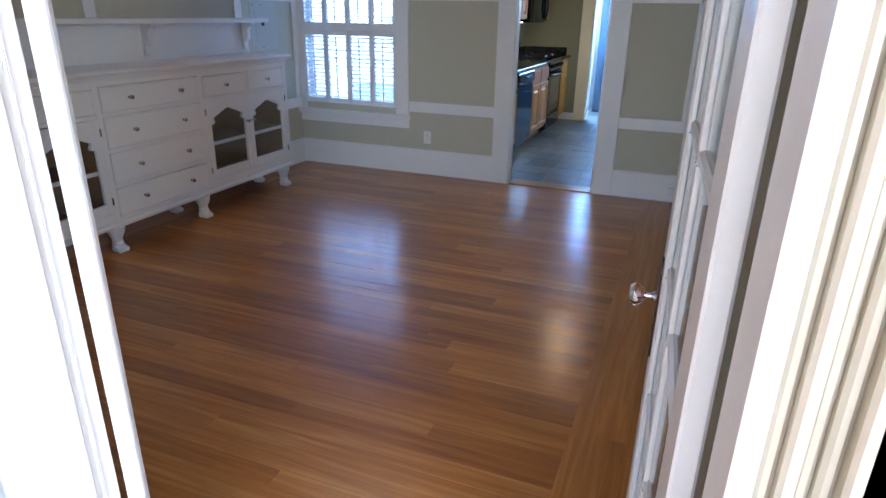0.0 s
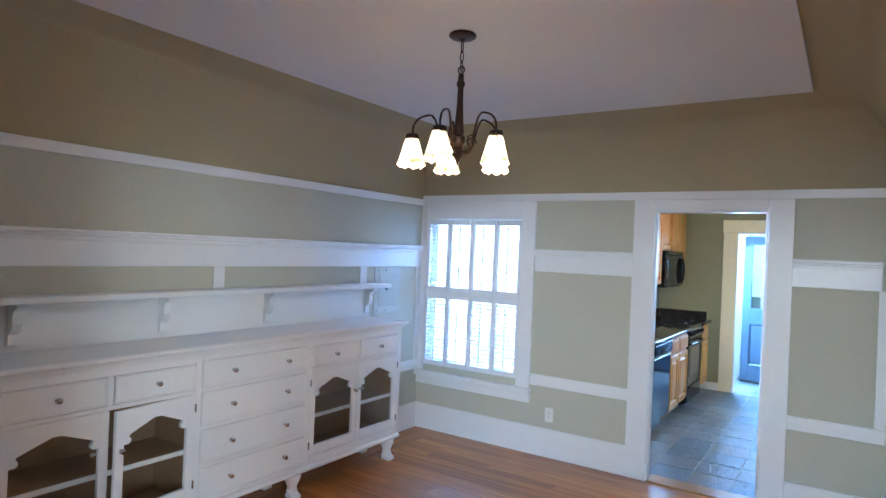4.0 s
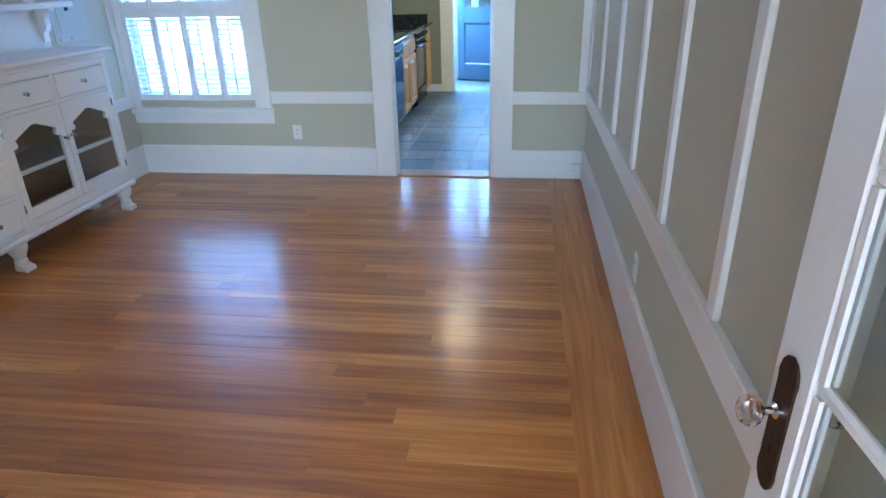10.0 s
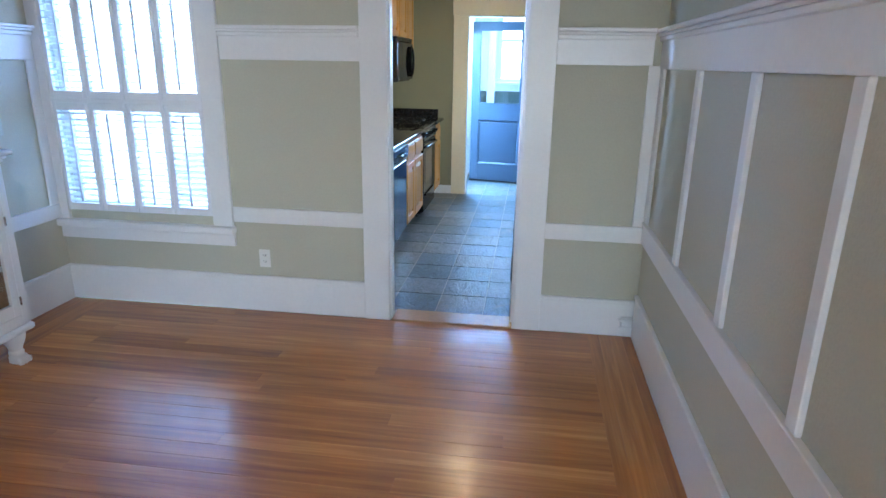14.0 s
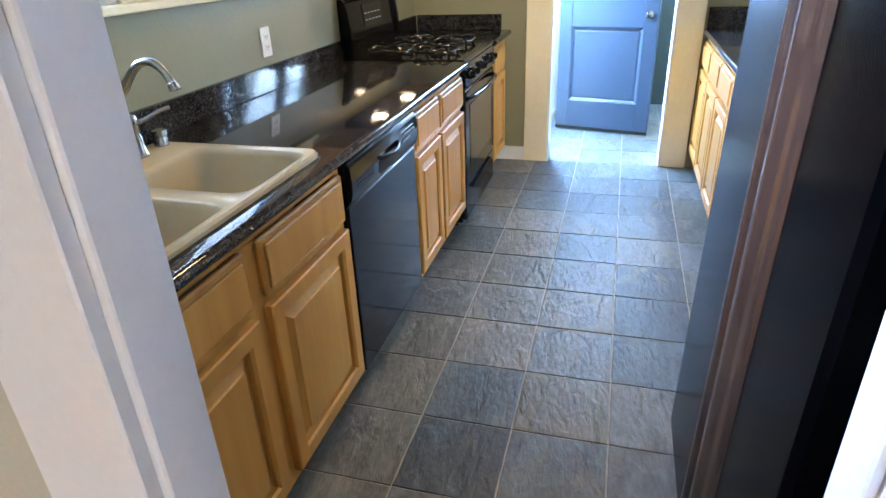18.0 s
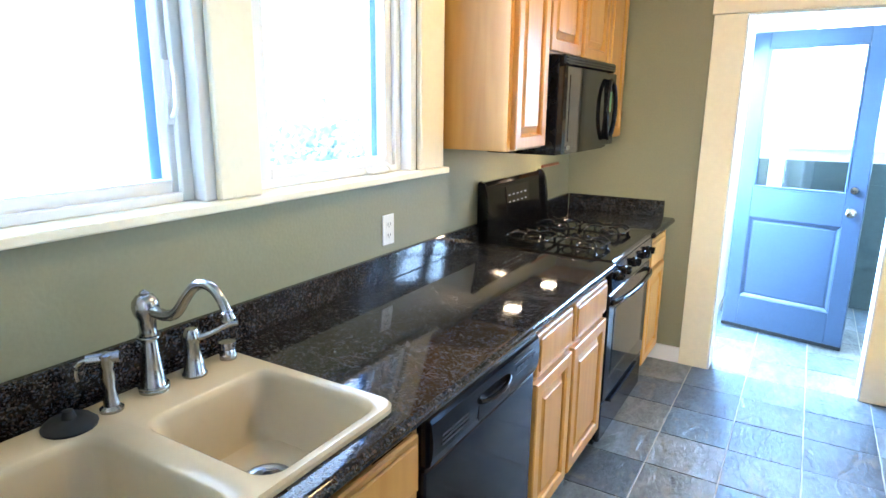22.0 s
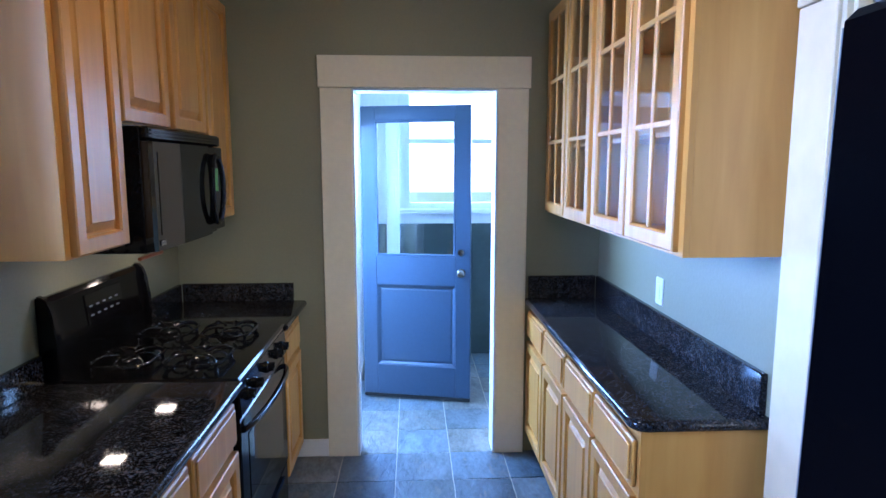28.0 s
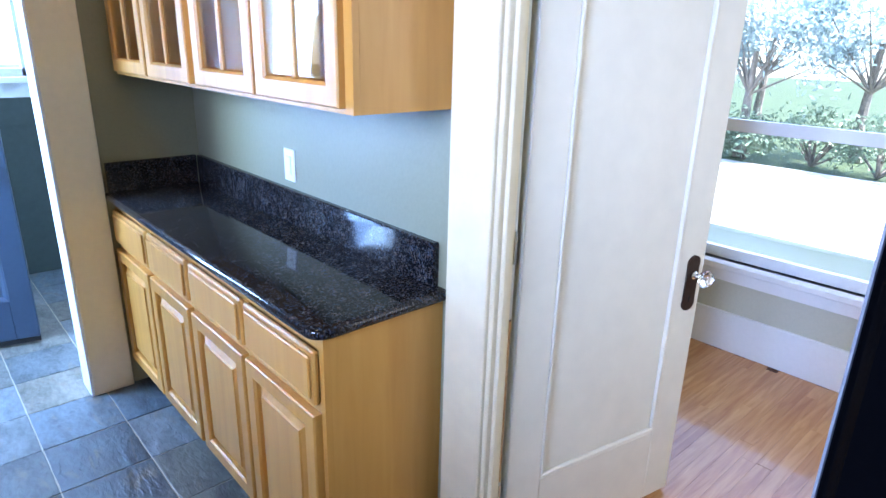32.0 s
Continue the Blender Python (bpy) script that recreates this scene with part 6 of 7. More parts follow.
def grate(gx_, gy):
    """A round-cornered burner grate with four bowed fingers on short legs."""
    gr = thing("grate", (gx_, gy, 0.914), label="glossy black cast-iron burner grate", category="grate", group="burner grates")
    z0, z1 = 0.9155, 0.938
    ring = [(x, y, z1) for x, y in rounded(gx_ - 0.105, gx_ + 0.105, gy - 0.115, gy + 0.115, 0.05)]
    tube("grate_ring", ring + ring[:1], 0.006, IRON, gr, steps=7)
    for k in range(4):
        a = radians(45 + 90 * k)
        ca, sa = math.cos(a), math.sin(a)
        tube("finger", bez((gx_ + 0.128 * ca, gy + 0.134 * sa, z1), (gx_ + 0.10 * ca, gy + 0.10 * sa, z1 + 0.03), (gx_ + 0.07 * ca, gy + 0.07 * sa, z1 + 0.022), (gx_ + 0.028 * ca, gy + 0.028 * sa, z1 + 0.012), 8), 0.0058, IRON, gr, steps=7)
        b = radians(90 * k)
        cb, sb = math.cos(b), math.sin(b)
        tube("finger", bez((gx_ + 0.105 * cb, gy + 0.115 * sb, z1), (gx_ + 0.09 * cb, gy + 0.09 * sb, z1 + 0.024), (gx_ + 0.07 * cb, gy + 0.07 * sb, z1 + 0.02), (gx_ + 0.05 * cb, gy + 0.05 * sb, z1 + 0.012), 6), 0.005, IRON, gr, steps=7)
        tube("grate_leg", [(gx_ + 0.122 * ca, gy + 0.128 * sa, z0), (gx_ + 0.126 * ca, gy + 0.132 * sa, z1)], 0.007, IRON, gr, steps=7)


for bx_ in (-0.86, -0.60):
    for by_ in (8.52, 8.90):
        grate(bx_, by_)

COPPER = mat("copper", (0.45, 0.16, 0.08), 0.35, metal=0.7)
tube("copper_pipe", [(KX0 + 0.012, 9.12, 1.215), (KX0 + 0.012, 9.37, 1.215)], 0.009, COPPER, None, "short reddish copper pipe on the wall by the range")
tagged(bpy.data.objects["copper_pipe"], category="pipe")

# ---- upper cabinets and microwave ----
UF = -0.768
def upper_cabinet(y0, y1, z0, z1, doors, label):
    c = thing("wall_cabinet", ((KX0 + UF) / 2, (y0 + y1) / 2, z0), label=label, category="cabinet", group="maple wall cabinets")
    box("body", (KX0 + 0.002, UF, y0, y1, z0, z1), MAPLE, c, bevel=0.002)
    for a, b in doors:
        raised_door(a, b, z0 + 0.008, z1 - 0.008, UF + 0.0005, 1, c)
    return c


upper_cabinet(8.003, 8.355, 1.378, 2.455, ((8.03, 8.345),), "tall honey maple wall cabinet beside the window")
upper_cabinet(8.357, 9.190, 1.78, 2.455, ((8.367, 8.755), (8.802, 9.18)), "short honey maple wall cabinet over the microwave")
upper_cabinet(9.192, 9.602, 1.378, 2.455, ((9.204, 9.56),), "tall honey maple wall cabinet by the far wall")
MY0, MY1, MX = 8.408, 9.184, -0.685
mw = thing("microwave", (-0.88, 8.79, 1.35), label="black over-the-range microwave with an oval handle", category="microwave")
box("body", (KX0 + 0.01, MX - 0.035, MY0, MY1, 1.340, 1.776), BLACK, mw, bevel=0.004)
box("vent_grille", (MX - 0.036, MX - 0.006, MY0, MY1, 1.728, 1.776), BLACK, mw, bevel=0.008)
for k in range(3):
    box("vent_slat", (MX - 0.006, MX - 0.001, MY0 + 0.02, MY1 - 0.02, 1.736 + 0.012 * k, 1.741 + 0.012 * k), IRON, mw)
md = prism("door", [(MX - 0.035, MY0 + 0.002), (MX - 0.008, MY0 + 0.002), (MX, MY0 + 0.02), (MX + 0.006, MY0 + 0.25), (MX + 0.004, MY0 + 0.585), (MX - 0.035, MY0 + 0.585)], "z", 1.346, 1.724, BLACK_GLASS, mw)
prism("window", [(MX + 0.0012, MY0 + 0.05), (MX + 0.003, MY0 + 0.05), (MX + 0.0078, MY0 + 0.25), (MX + 0.0066, MY0 + 0.50), (MX + 0.0055, MY0 + 0.50)], "z", 1.40, 1.69, BLACK_GLASS, md)
pc = box("control_panel", (MX - 0.0345, MX + 0.002, MY0 + 0.59, MY1 - 0.002, 1.358, 1.724), BLACK_GLASS, mw, bevel=0.004)
ring = [(MX + 0.022 + 0.006 * math.cos(a) ** 2, MY0 + 0.615 + 0.075 * math.cos(a), 1.54 + 0.145 * math.sin(a)) for a in [2 * math.pi * j / 28 for j in range(29)]]
tube("handle", ring, 0.0125, BLACK, mw, "oval black loop handle", steps=10)
for zz in (1.398, 1.682):
    tube("handle_post", [(MX + 0.0015, MY0 + 0.615, zz), (MX + 0.02, MY0 + 0.615, zz)], 0.010, BLACK, mw, steps=8)
LAMP = mat("lit_lamp_lens", (0.9, 0.8, 0.65), 0.3, emit=6.0, emit_color=(1.0, 0.70, 0.40))
for ya in (8.50, 9.00):
    box("cooktop_lamp", (-0.925, -0.845, ya, ya + 0.06, 1.336, 1.3395), LAMP, mw, "small lit cooktop lamp lens")
GREEN = mat("green_sticker", (0.20, 0.50, 0.16), 0.5)
box("sticker", (MX + 0.002, MX + 0.0028, MY0 + 0.655, MY0 + 0.70, 1.53, 1.63), GREEN, pc)
box("badge", (MX - 0.003, MX + 0.0045, MY0 + 0.035, MY0 + 0.075, 1.364, 1.382), STEEL, md)

# glazed wall cabinets across from the range
GF = 0.958
def glazed_cabinet(y0, y1, doors, label):
    z0, z1 = 1.39, 2.445
    c = thing("glazed_wall_cabinet", ((KX1 + GF) / 2, (y0 + y1) / 2, z0), label=label, category="cabinet", group="glazed wall cabinets")
    for name, b in (("side_panel", (GF, KX1 - 0.002, y0, y0 + 0.016, z0, z1)), ("side_panel", (GF, KX1 - 0.002, y1 - 0.016, y1, z0, z1)), ("bottom_panel", (GF, KX1 - 0.002, y0 + 0.016, y1 - 0.016, z0, z0 + 0.016)),
                    ("top_panel", (GF, KX1 - 0.002, y0 + 0.016, y1 - 0.016, z1 - 0.016, z1)), ("back_panel", (KX1 - 0.012, KX1 - 0.002, y0 + 0.016, y1 - 0.016, z0 + 0.016, z1 - 0.016))):
        box(name, b, MAPLE, c)
    for zz in (1.73, 2.08):
        box("shelf", (GF + 0.02, KX1 - 0.0125, y0 + 0.017, y1 - 0.017, zz, zz + 0.016), MAPLE, c)
    boxes("face_frame", [(GF - 0.0005, GF - 0.018, y0, y0 + 0.03, z0, z1), (GF - 0.0005, GF - 0.018, y1 - 0.03, y1, z0, z1), (GF - 0.0005, GF - 0.018, y0 + 0.03, y1 - 0.03, z0, z0 + 0.03), (GF - 0.0005, GF - 0.018, y0 + 0.03, y1 - 0.03, z1 - 0.03, z1), (GF - 0.0005, GF - 0.018, (y0 + y1) / 2 - 0.02, (y0 + y1) / 2 + 0.02, z0 + 0.03, z1 - 0.03)], MAPLE, c)
    xf = GF - 0.0185
    for a, b in doors:
        fw, T = 0.052, 0.02
        za, zb = z0 + 0.012, z1 - 0.012
        d = part("door", add_frame(bmesh.new(), a, b, za, zb, fw, xf, xf - T), MAPLE, c)
        ya, yb, zc, zd = a + fw, b - fw, za + fw, zb - fw
        box("muntin", (xf - 0.004, xf - 0.017, (ya + yb) / 2 - 0.009, (ya + yb) / 2 + 0.009, zc, zd), MAPLE, d, bevel=0.003)
        for k in (1, 2):
            zz = zc + (zd - zc) * k / 3
            box("muntin", (xf - 0.005, xf - 0.0165, ya, yb, zz - 0.009, zz + 0.009), MAPLE, d, bevel=0.003)
        for i in range(2):
            for k in range(3):
                g = box("pane", (xf - 0.0085, xf - 0.0115, ya + i * (yb - ya) / 2 + 0.007, ya + (i + 1) * (yb - ya) / 2 - 0.007, zc + k * (zd - zc) / 3 + 0.007, zc + (k + 1) * (zd - zc) / 3 - 0.007), PANE, d)
                g.visible_shadow = False
    return c


glazed_cabinet(7.902, 8.748, ((7.932, 8.318), (8.335, 8.722)), "honey maple wall cabinet with six-light glass doors")
glazed_cabinet(8.75, 9.602, ((8.775, 9.16), (9.18, 9.57)), "honey maple glass-door wall cabinet by the far wall")

# ---- refrigerator ----
fr = thing("refrigerator", (0.92, 6.41, 0), label="black side-by-side refrigerator with pebbled doors", category="refrigerator")
fr.rotation_euler = (0, radians(0.95), 0)        # levelled to lean back a little
FYa, FYb, FX = 5.96, 6.872, 0.581
box("cabinet_body", (FX + 0.075, KX1 - 0.02, FYa + 0.005, FYb - 0.005, 0.03, 1.775), PEBBLE, fr, bevel=0.004)
box("base_grille", (FX + 0.04, FX + 0.075, FYa + 0.01, FYb - 0.01, 0.0, 0.07), DARK, fr)
# grey of gaskets and hinge covers, also painted for light on black edges
GREY = mat("gasket_and_lit_edge_grey", (0.16, 0.16, 0.165), 0.45)
for a, b in ((FYa, 6.36), (6.368, FYb)):
    d = box("door", (FX, FX + 0.06, a, b, 0.075, 1.785), PEBBLE, fr, bevel=0.012)
    # grey strip draws the light that the door's side catches
    box("door_edge", (FX + 0.008, FX + 0.055, b + 0.0003, b + 0.002, 0.09, 1.77), GREY, d)
    box("gasket", (FX + 0.0605, FX + 0.0745, a + 0.008, b - 0.008, 0.08, 1.778), GREY, d)
for yc, s in ((6.356, -1), (6.372, 1)):
    out = [(FX + 0.004, yc), (FX - 0.006, yc + s * 0.003), (FX - 0.019, yc + s * 0.012), (FX - 0.024, yc + s * 0.024), (FX - 0.022, yc + s * 0.042), (FX - 0.014, yc + s * 0.062), (FX - 0.011, yc + s * 0.072), (FX - 0.011, yc + s * 0.088), (FX - 0.006, yc + s * 0.106), (FX + 0.004, yc + s * 0.125)]
    part("door_handle", add_prism(bmesh.new(), out, "z", 0.078, 1.783), GLOSS_BLACK, fr, "full-height rounded glossy black door pull", smooth=True)
for a in (FYa + 0.02, FYb - 0.08):
    box("hinge_cover", (FX + 0.015, FX + 0.12, a, a + 0.06, 1.7855, 1.81), GREY, fr, bevel=0.006)
# grey slab stands in for the highlight along the top edge
box("top_trim", (FX + 0.061, KX1 - 0.02, FYa + 0.004, FYb - 0.004, 1.7755, 1.784), GREY, fr)

# ---- kitchen window over the sink ----
kw = thing("window_4", (KX0, 6.92, 1.28), label="pair of casement windows with cream casing and cranks", category="window", kind="structure")
WX = KX0
for name, b in (("casing", (WX, WX + 0.022, 7.815, 7.987, 1.306, 2.535)), ("casing", (WX, WX + 0.022, 5.846, 5.985, 1.306, 2.535)), ("mullion_casing", (WX, WX + 0.022, 6.852, 6.995, 1.306, 2.535)),
                ("head_casing", (WX, WX + 0.03, 5.846, 7.998, 2.536, 2.655)), ("window_sill", (WX - 0.12, WX + 0.045, 5.846, 8.0, 1.280, 1.305))):
    box(name, b, CREAM, kw, bevel=0.004)
box("head_jamb", (WX - 0.14, WX, 5.985, 7.815, 2.505, 2.52), CREAM, kw)
box("mullion_post", (WX - 0.14, WX, 6.862, 6.99, 1.305, 2.505), CREAM, kw)
for a, b, sl, sr in ((5.985, 6.862, 0.065, 0.085), (6.99, 7.815, 0.13, 0.108)):
    # stepped stops, then the sash
    boxes("stop", [(WX - 0.05, WX - 0.001, a, a + 0.018, 1.305, 2.505), (WX - 0.05, WX - 0.001, b - 0.04, b, 1.305, 2.505), (WX - 0.05, WX - 0.001, a + 0.018, b - 0.04, 2.47, 2.505)], VINYL, kw, bevel=0.003)
    boxes("stop", [(WX - 0.07, WX - 0.0505, a, a + 0.03, 1.305, 2.505), (WX - 0.07, WX - 0.0505, b - 0.07, b, 1.305, 2.505), (WX - 0.07, WX - 0.0505, a + 0.03, b - 0.07, 2.455, 2.505), (WX - 0.07, WX - 0.0505, a + 0.03, b - 0.07, 1.305, 1.33)], VINYL, kw, bevel=0.003)
    s = boxes("sash", [(WX - 0.115, WX - 0.071, a, a + sl, 1.305, 2.505), (WX - 0.115, WX - 0.071, b - sr, b, 1.305, 2.505), (WX - 0.115, WX - 0.071, a + sl, b - sr, 1.305, 1.362), (WX - 0.115, WX - 0.071, a + sl, b - sr, 2.43, 2.505)], VINYL, kw, bevel=0.004)
    boxes("outer_frame", [(WX - 0.135, WX - 0.1152, a + sl - 0.01, a + sl + 0.012, 1.35, 2.44), (WX - 0.135, WX - 0.1152, b - sr - 0.028, b - sr + 0.01, 1.35, 2.44), (WX - 0.135, WX - 0.1152, a + sl + 0.0122, b - sr - 0.0282, 2.408, 2.44)], SKYBLUE, s, "blue outer frame", bevel=0.002)
    g = box("pane", (WX - 0.10, WX - 0.095, a + sl - 0.005, b - sr + 0.005, 1.358, 2.434), PANE, s)
    g.visible_shadow = False
    hy = (b - 0.17) if a > 6.9 else 6.20
    box("crank_base", (WX - 0.065, WX - 0.02, hy - 0.09, hy + 0.02, 1.306, 1.328), PLASTIC, kw, bevel=0.006)
    tube("crank_handle", bez((WX - 0.02, hy - 0.08, 1.33), (WX - 0.015, hy - 0.03, 1.345), (WX - 0.015, hy, 1.345), (WX - 0.02, hy + 0.02, 1.322), 8), 0.007, PLASTIC, kw, steps=8)
    ly = a + 0.03 if a > 6.9 else b - 0.075
    box("latch_plate", (WX - 0.071, WX - 0.062, ly - 0.012, ly + 0.012, 1.50, 1.66), PLASTIC, kw, bevel=0.003)
    tube("latch_lever", bez((WX - 0.062, ly, 1.52), (WX - 0.03, ly, 1.53), (WX - 0.03, ly, 1.62), (WX - 0.045, ly, 1.645), 8), 0.007, PLASTIC, kw, steps=8)

wall_plate("outlet", (KX0, 7.616, 1.098), "x", 1, 0.072, 0.115, "outlet", "white outlet plate above the granite backsplash")
wall_plate("wall_switch", (KX0, 6.225, 1.085), "x", 1, 0.125, 0.12, "switch", "white double switch plate beside the sink", 2)
wall_plate("wall_switch", (KX1, 8.752, 1.118), "x", -1, 0.072, 0.115, "switch", "white switch plate over the granite worktop", 1)

# ---- kitchen ceiling light ----
LXc, LYc = 0.115, 7.83
cl = thing("ceiling_light", (LXc, LYc, KH), label="flush dome ceiling light with a nickel ring, lit", category="ceiling light")
M0 = Matrix.Translation((LXc, LYc, 0))
lathe("pan", [(0.185, KH - 0.0005), (0.188, KH - 0.02), (0.178, KH - 0.04), (0.17, KH - 0.04)], STEEL, cl, M0, 32)
DOME = mat("lit_opal_glass", (0.9, 0.86, 0.76), 0.3, emit=5.2, emit_color=(1.0, 0.68, 0.30))
lathe("dome", [(0.172, KH - 0.041), (0.162, KH - 0.058), (0.130, KH - 0.080), (0.075, KH - 0.094), (0.02, KH - 0.098)], DOME, cl, M0, 32)
for k in range(3):
    a = radians(20 + 120 * k)
    box("clip", (LXc + 0.17 * math.cos(a) - 0.008, LXc + 0.17 * math.cos(a) + 0.008, LYc + 0.17 * math.sin(a) - 0.008, LYc + 0.17 * math.sin(a) + 0.008, KH - 0.062, KH - 0.038), STEEL, cl, bevel=0.003)

# ---- outdoors ----
nh = thing("neighbour_house", (-5.6, 6.5, -0.6), label="pale house with horizontal lap siding next door", category="house")
bm = bmesh.new()
for k in range(50):
    z = -0.6 + 0.15 * k
    add_prism(bm, [(-5.2, z), (-5.172, z), (-5.188, z + 0.15), (-5.2, z + 0.15)], "y", 3.0, 8.0)
part("lap_siding", bm, HOUSE, nh, kind="stuff")
box("wall", (-8.5, -5.2, 3.0, 8.0, -0.6, 6.9), HOUSE, nh)
prism("roof", [(2.6, 6.9), (8.4, 6.9), (5.5, 8.6)], "x", -8.8, -5.1, GAP, nh)


def shrub(name, x, y, z, size, n, seed, label, trunk=0.0, leaf=0.06, material=None):
    """A crown of many small leaves about crooked limbs."""
    r = random.Random(seed)
    o = thing(name, (x, y, z), label=label, category="tree" if trunk else "bush")
    limbs = bmesh.new()
    top = z + trunk
    if trunk:
        add_tube(limbs, [(x, y, z), (x + r.uniform(-0.1, 0.1), y + r.uniform(-0.1, 0.1), z + trunk * 0.5), (x, y, top + size * 0.5)], [0.13, 0.10, 0.05], 8)
    centres = []
    for k in range(14):
        a, e = r.uniform(0, 6.28), r.uniform(-0.3, 1.2)
        d = size * r.uniform(0.4, 0.95)
        c = Vector((x + d * math.cos(a) * math.cos(e), y + d * math.sin(a) * math.cos(e), top + size * 0.55 + d * math.sin(e) * 0.8))
        centres.append((c, size * r.uniform(0.2, 0.38)))
        add_tube(limbs, [(x, y, top if trunk else z), ((x + c.x) / 2 + r.uniform(-0.1, 0.1), (y + c.y) / 2, (top + c.z) / 2), c], [0.03, 0.018, 0.006], 5)
    part("limbs", limbs, BARK, o)
    verts, faces = [], []
    for k in range(n):
        c, s = r.choice(centres)
        p = c + Vector((r.gauss(0, 1), r.gauss(0, 1), r.gauss(0, 1))) * s * 0.55
        u = Vector((r.gauss(0, 1), r.gauss(0, 1), r.gauss(0, 1))).normalized()
        v = u.orthogonal().normalized()
        L = leaf * r.uniform(0.6, 1.4)
        i = len(verts)
        verts += [p - u * L, p + v * L * 0.45, p + u * L, p - v * L * 0.45]
        faces.append((i, i + 1, i + 2, i + 3))
    me = bpy.data.meshes.new("crown")
    me.from_pydata(verts, [], faces)
    me.materials.append(material or LEAF)
    cr = new("crown", me)
    cr.parent = o
    cr.location = -Vector((x, y, z))
    tagged(cr, kind="stuff")
    return o


shrub("bush", -2.0, 8.25, -0.52, 0.52, 7000, 3, "dense green bush outside the kitchen window, glare put in its leaf colour", 1.3, 0.022, LEAF_GLARE)
ga = thing("garage", (-5.0, 12.0, -0.6), label="boarded garage across the side yard, sky light put in its colour", category="garage")
bm = bmesh.new()
for k in range(50):
    z = -0.6 + 0.15 * k
    add_prism(bm, [(11.0, z), (10.972, z), (10.988, z + 0.15), (11.0, z + 0.15)], "x", -8.5, -2.9)
part("lap_siding", bm, SIDING_SKYLIT, ga, kind="stuff")
box("wall", (-8.5, -2.9, 11.0, 14.0, -0.6, 6.9), SIDING_SKYLIT, ga)
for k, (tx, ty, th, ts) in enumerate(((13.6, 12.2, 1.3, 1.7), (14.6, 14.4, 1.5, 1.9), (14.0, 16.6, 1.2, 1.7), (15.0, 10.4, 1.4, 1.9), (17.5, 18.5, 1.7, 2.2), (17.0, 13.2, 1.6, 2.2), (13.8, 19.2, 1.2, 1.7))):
    shrub("tree", tx, ty, -0.6, ts, 5200, 20 + k, "leafy tree with a slender trunk beyond the drive", th, 0.06, LEAF_GLARE)
for k in range(9):
    shrub("bush", 13.4 + 0.3 * (k % 2), 9.6 + 1.2 * k, -0.6, 0.8, 1500, 40 + k, "low green bush along the drive", 0.0, 0.05)
# unseen boxes added to keep sun off the side yard and hall window
uh = thing("unseen_sun_block", (0.5, 3.5, 3.0), label="unseen boxes over the rooms that shade the side yard", category="house storey", kind="structure")
box("wall", (-2.65, 3.6, 0.95, 5.9, 3.0, 5.8), HOUSE, uh)
box("wall", (-2.65, 5.8, -5.9, 0.949, 3.1, 5.8), HOUSE, uh)
box("wall", (-1.3, 3.6, 5.902, 9.9, 3.0, 5.8), HOUSE, uh)
box("porch_roof", (3.48, 4.2, 5.4, 12.5, 2.62, 2.72), BLUEWHITE, uh)
pr = thing("porch_rail", (5.2, 9.0, -0.6), label="white boarded porch rail outside the hall window", category="porch rail")
for k in range(5):
    box("board", (5.2, 5.23, 6.2, 13.0, -0.6 + 0.15 * k, -0.6 + 0.15 * k + 0.144), BLUEWHITE, pr, bevel=0.004)
box("cap_rail", (5.14, 5.29, 6.2, 13.0, 0.15, 0.185), BLUEWHITE, pr, bevel=0.005)
box("driveway", (5.6, 13.0, 2.0, 30.0, -0.6, -0.585), CONCRETE, None, "pale sunlit concrete drive beside the house", kind="structure")

# ---- floor pieces ----
def board_mesh(name, lx, ly, material):
    bm = bmesh.new()
    e = 0.0006
    lo = [bm.verts.new(p) for p in ((0, 0, -0.012), (lx, 0, -0.012), (lx, ly, -0.012), (0, ly, -0.012))]
    mid = [bm.verts.new(p) for p in ((0, 0, -e), (lx, 0, -e), (lx, ly, -e), (0, ly, -e))]
    hi = [bm.verts.new(p) for p in ((e, e, 0), (lx - e, e, 0), (lx - e, ly - e, 0), (e, ly - e, 0))]
    for a, b in ((lo, mid), (mid, hi)):
        for k in range(4):
            bm.faces.new((a[k], a[(k + 1) % 4], b[(k + 1) % 4], b[k]))
    bm.faces.new(hi)
    me = bpy.data.meshes.new(name)
    bm.to_mesh(me)
    bm.free()
    me.materials.append(material)
    return me


rnd = random.Random(5)
floor_ob = bpy.data.objects["floor"]
kitchen_floor = bpy.data.objects["floor_kitchen"]
hall_floor = bpy.data.objects["floor_hall"]
FX0, FX1 = -2.04, 1.04
BW = 0.0865
y = DY1 - 0.02
row = 0
mesh_of = {}
while y > 1.0:
    wide = BW
    xa = FX0
    x = FX0 - rnd.uniform(0, 1.6)
    while x < FX1:
        length = rnd.choice((1.1, 1.5, 1.9, 2.3, 2.7))
        a, b = max(x, FX0), min(x + length, FX1)
        if FX1 - b < 0.3:
            b = FX1
        if b - a < 0.3 and a == FX0:
            b = a + 0.3
        a, b = round(a, 2), round(b, 2)
        x = b
        key = round(b - a, 2)
        if key not in mesh_of:
            mesh_of[key] = board_mesh("board", key, wide - 0.0004, FIR)
        ob = new("board", mesh_of[key])
        ob.parent = floor_ob
        ob.location = (a, y - wide, rnd.uniform(-0.0003, 0.0002))
        ob.rotation_euler = (rnd.uniform(-0.006, 0.006), rnd.uniform(-0.0003, 0.0003), 0)
    y -= wide
    row += 1
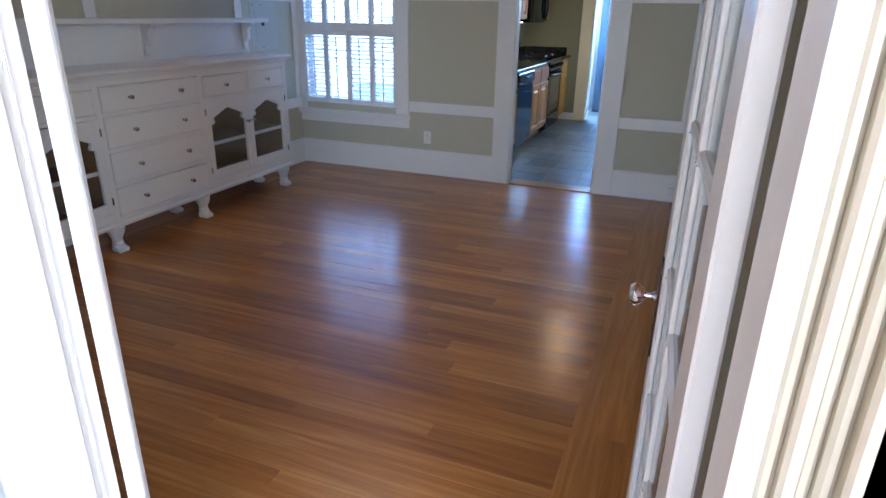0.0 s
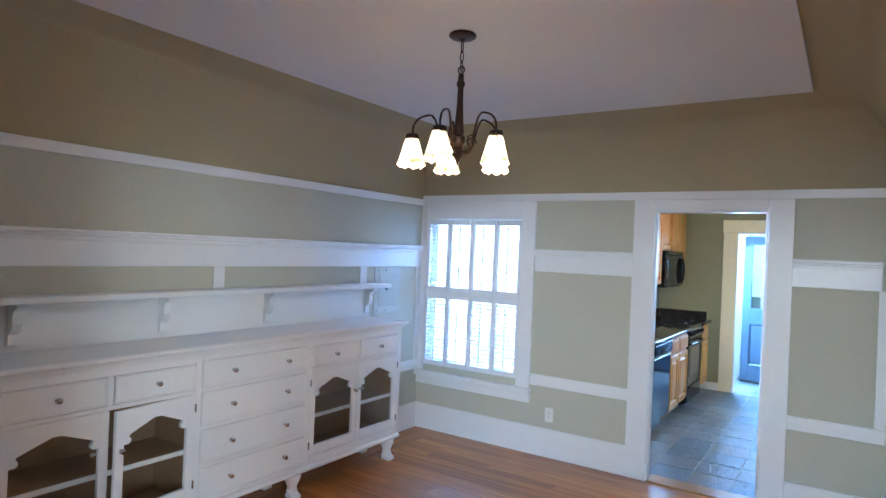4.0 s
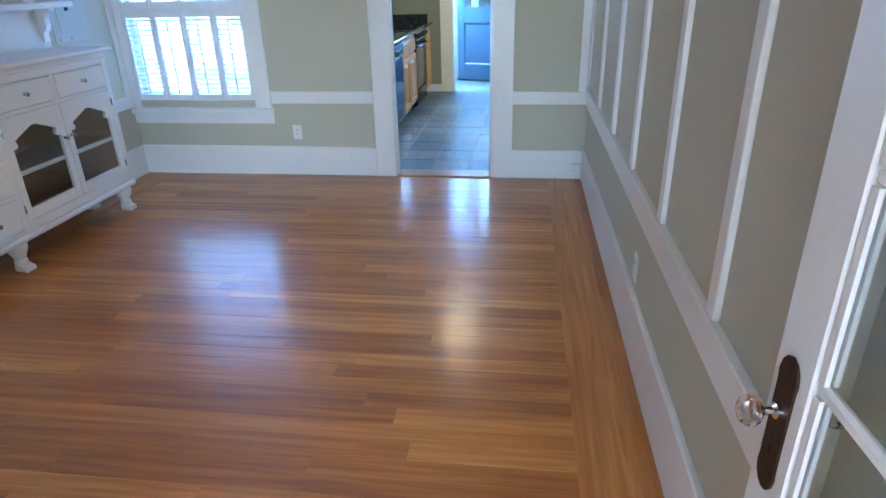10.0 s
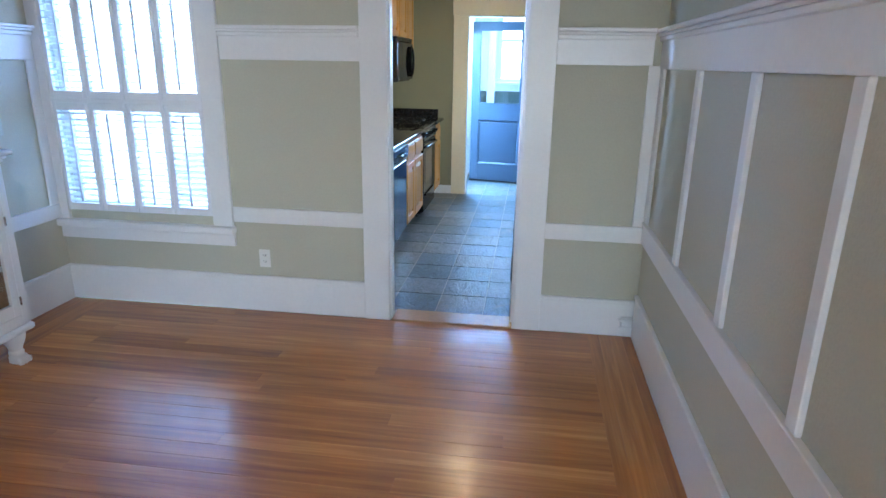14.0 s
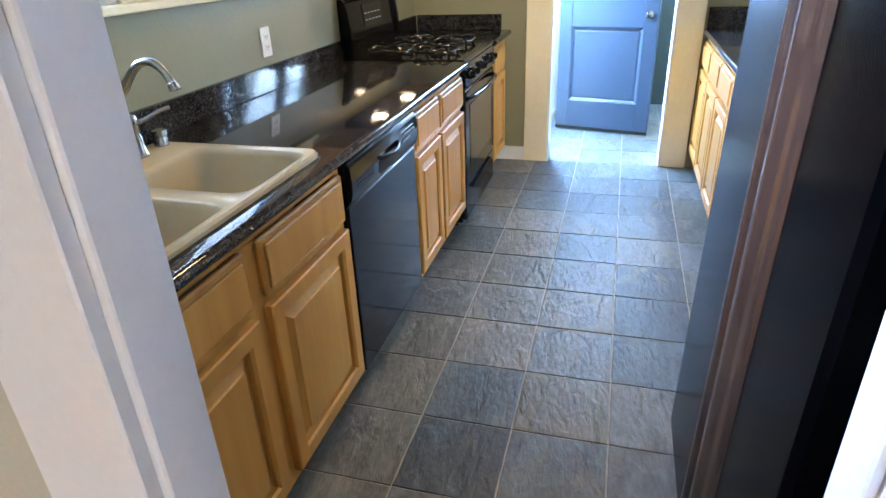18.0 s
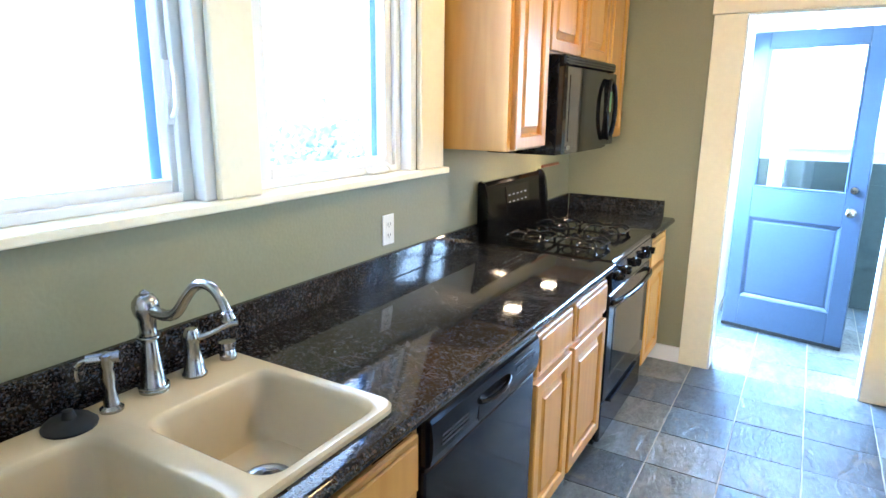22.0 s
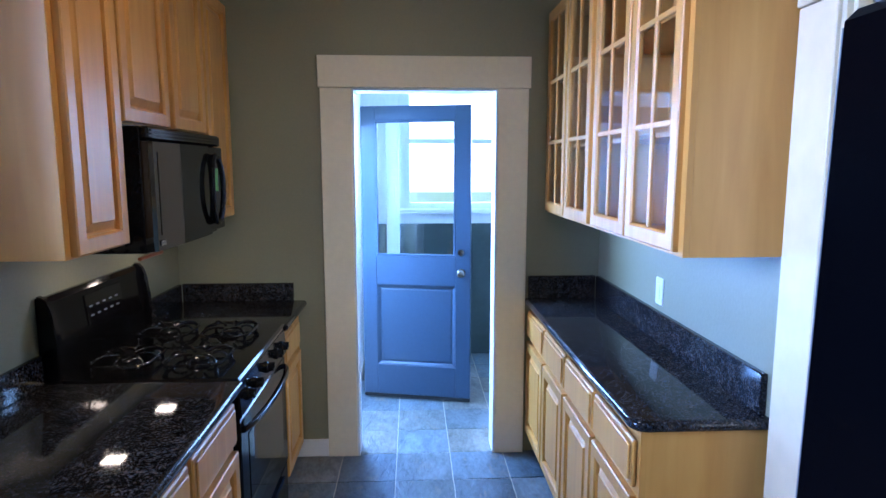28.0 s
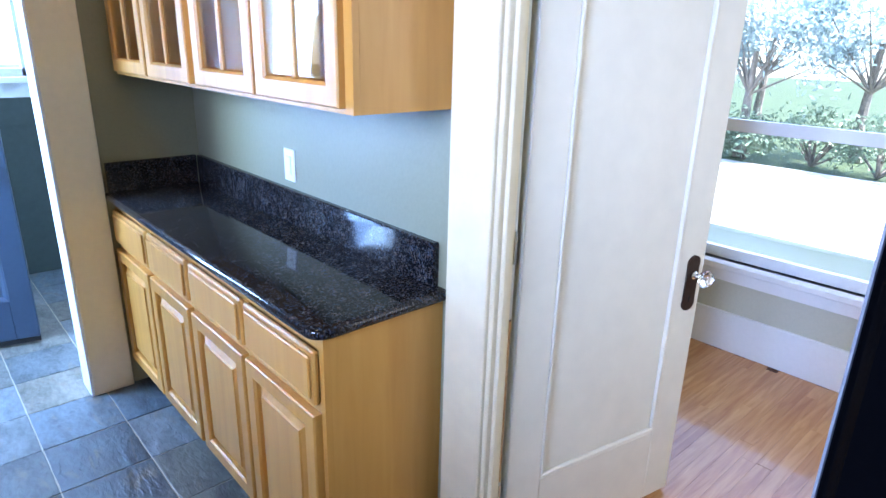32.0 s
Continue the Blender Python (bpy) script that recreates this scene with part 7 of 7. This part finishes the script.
for x0, n in ((FX1, 4), (DX0 + 0.01, 3)):
    for k in range(n if x0 > 0 else 4):
        wide = 0.0665
        y = DY1 - 0.02
        while y > 1.0:
            length = rnd.choice((1.4, 1.9, 2.4, 3.0))
            b = round(max(y - length, 1.0), 2)
            key = ("y", round(y - b, 2))
            if key not in mesh_of:
                mesh_of[key] = board_mesh("board", wide - 0.0004, key[1], FIR_Y)
            ob = new("board", mesh_of[key])
            ob.parent = floor_ob
            ob.location = (x0 + k * wide, b, rnd.uniform(-0.0003, 0.0002))
            ob.rotation_euler = (0, rnd.uniform(-0.006, 0.006), 0)
            y = b
# slate tiles
TX, TY = 0.305, 0.312


def tile_mesh(seed):
    """A riven slate tile: flat top with a slightly uneven, chipped edge."""
    r = random.Random(seed)
    bm = bmesh.new()
    g, n = 0.0026, 6
    lx, ly = TX - 2 * g, TY - 2 * g
    edge = [(g + lx * k / n, g) for k in range(n)] + [(g + lx, g + ly * k / n) for k in range(n)] + [(g + lx - lx * k / n, g + ly) for k in range(n)] + [(g, g + ly - ly * k / n) for k in range(n)]
    edge = [(x + r.uniform(-0.0012, 0.0012), y + r.uniform(-0.0012, 0.0012)) for x, y in edge]
    cx, cy = TX / 2, TY / 2
    low = [bm.verts.new((x, y, -0.012)) for x, y in edge]
    mid = [bm.verts.new((x, y, -0.0010)) for x, y in edge]
    top = [bm.verts.new((cx + (x - cx) * 0.985, cy + (y - cy) * 0.985, r.uniform(-0.0004, 0.0003))) for x, y in edge]
    m = len(edge)
    for a, b in ((low, mid), (mid, top)):
        for k in range(m):
            bm.faces.new((a[k], a[(k + 1) % m], b[(k + 1) % m], b[k]))
    bm.faces.new(top)
    me = bpy.data.meshes.new("tile")
    bm.to_mesh(me)
    bm.free()
    me.materials.append(SLATE)
    return me


tiles = [tile_mesh(k) for k in range(8)]
for j in range(-4, 14):
    for i in range(-2, 6):
        xt, yt = -0.2055 + TX * i, 7.117 + TY * j
        if yt > 11.3 or (yt > 9.5 and (xt < -0.25 or xt > 1.2)):
            continue
        ob = new("tile", rnd.choice(tiles))
        ob.parent = kitchen_floor
        ob.location = (xt, yt, rnd.uniform(-0.0008, 0.0008))
# oak strips of the hall
hall_mesh = {}
y = 6.0
while y < 8.9:
    x = KX1 + 0.1 - rnd.uniform(0, 0.9)
    while x < HX - 0.02:
        length = rnd.choice((0.7, 1.0, 1.4))
        a, b = max(x, KX1 + 0.1), min(x + length, HX - 0.02)
        x += length
        if b - a < 0.08:
            continue
        key = round(b - a, 2)
        if key not in hall_mesh:
            hall_mesh[key] = board_mesh("board", key, 0.0573, OAK)
        ob = new("board", hall_mesh[key])
        ob.parent = hall_floor
        ob.location = (a, y, 0)
    y += 0.0575
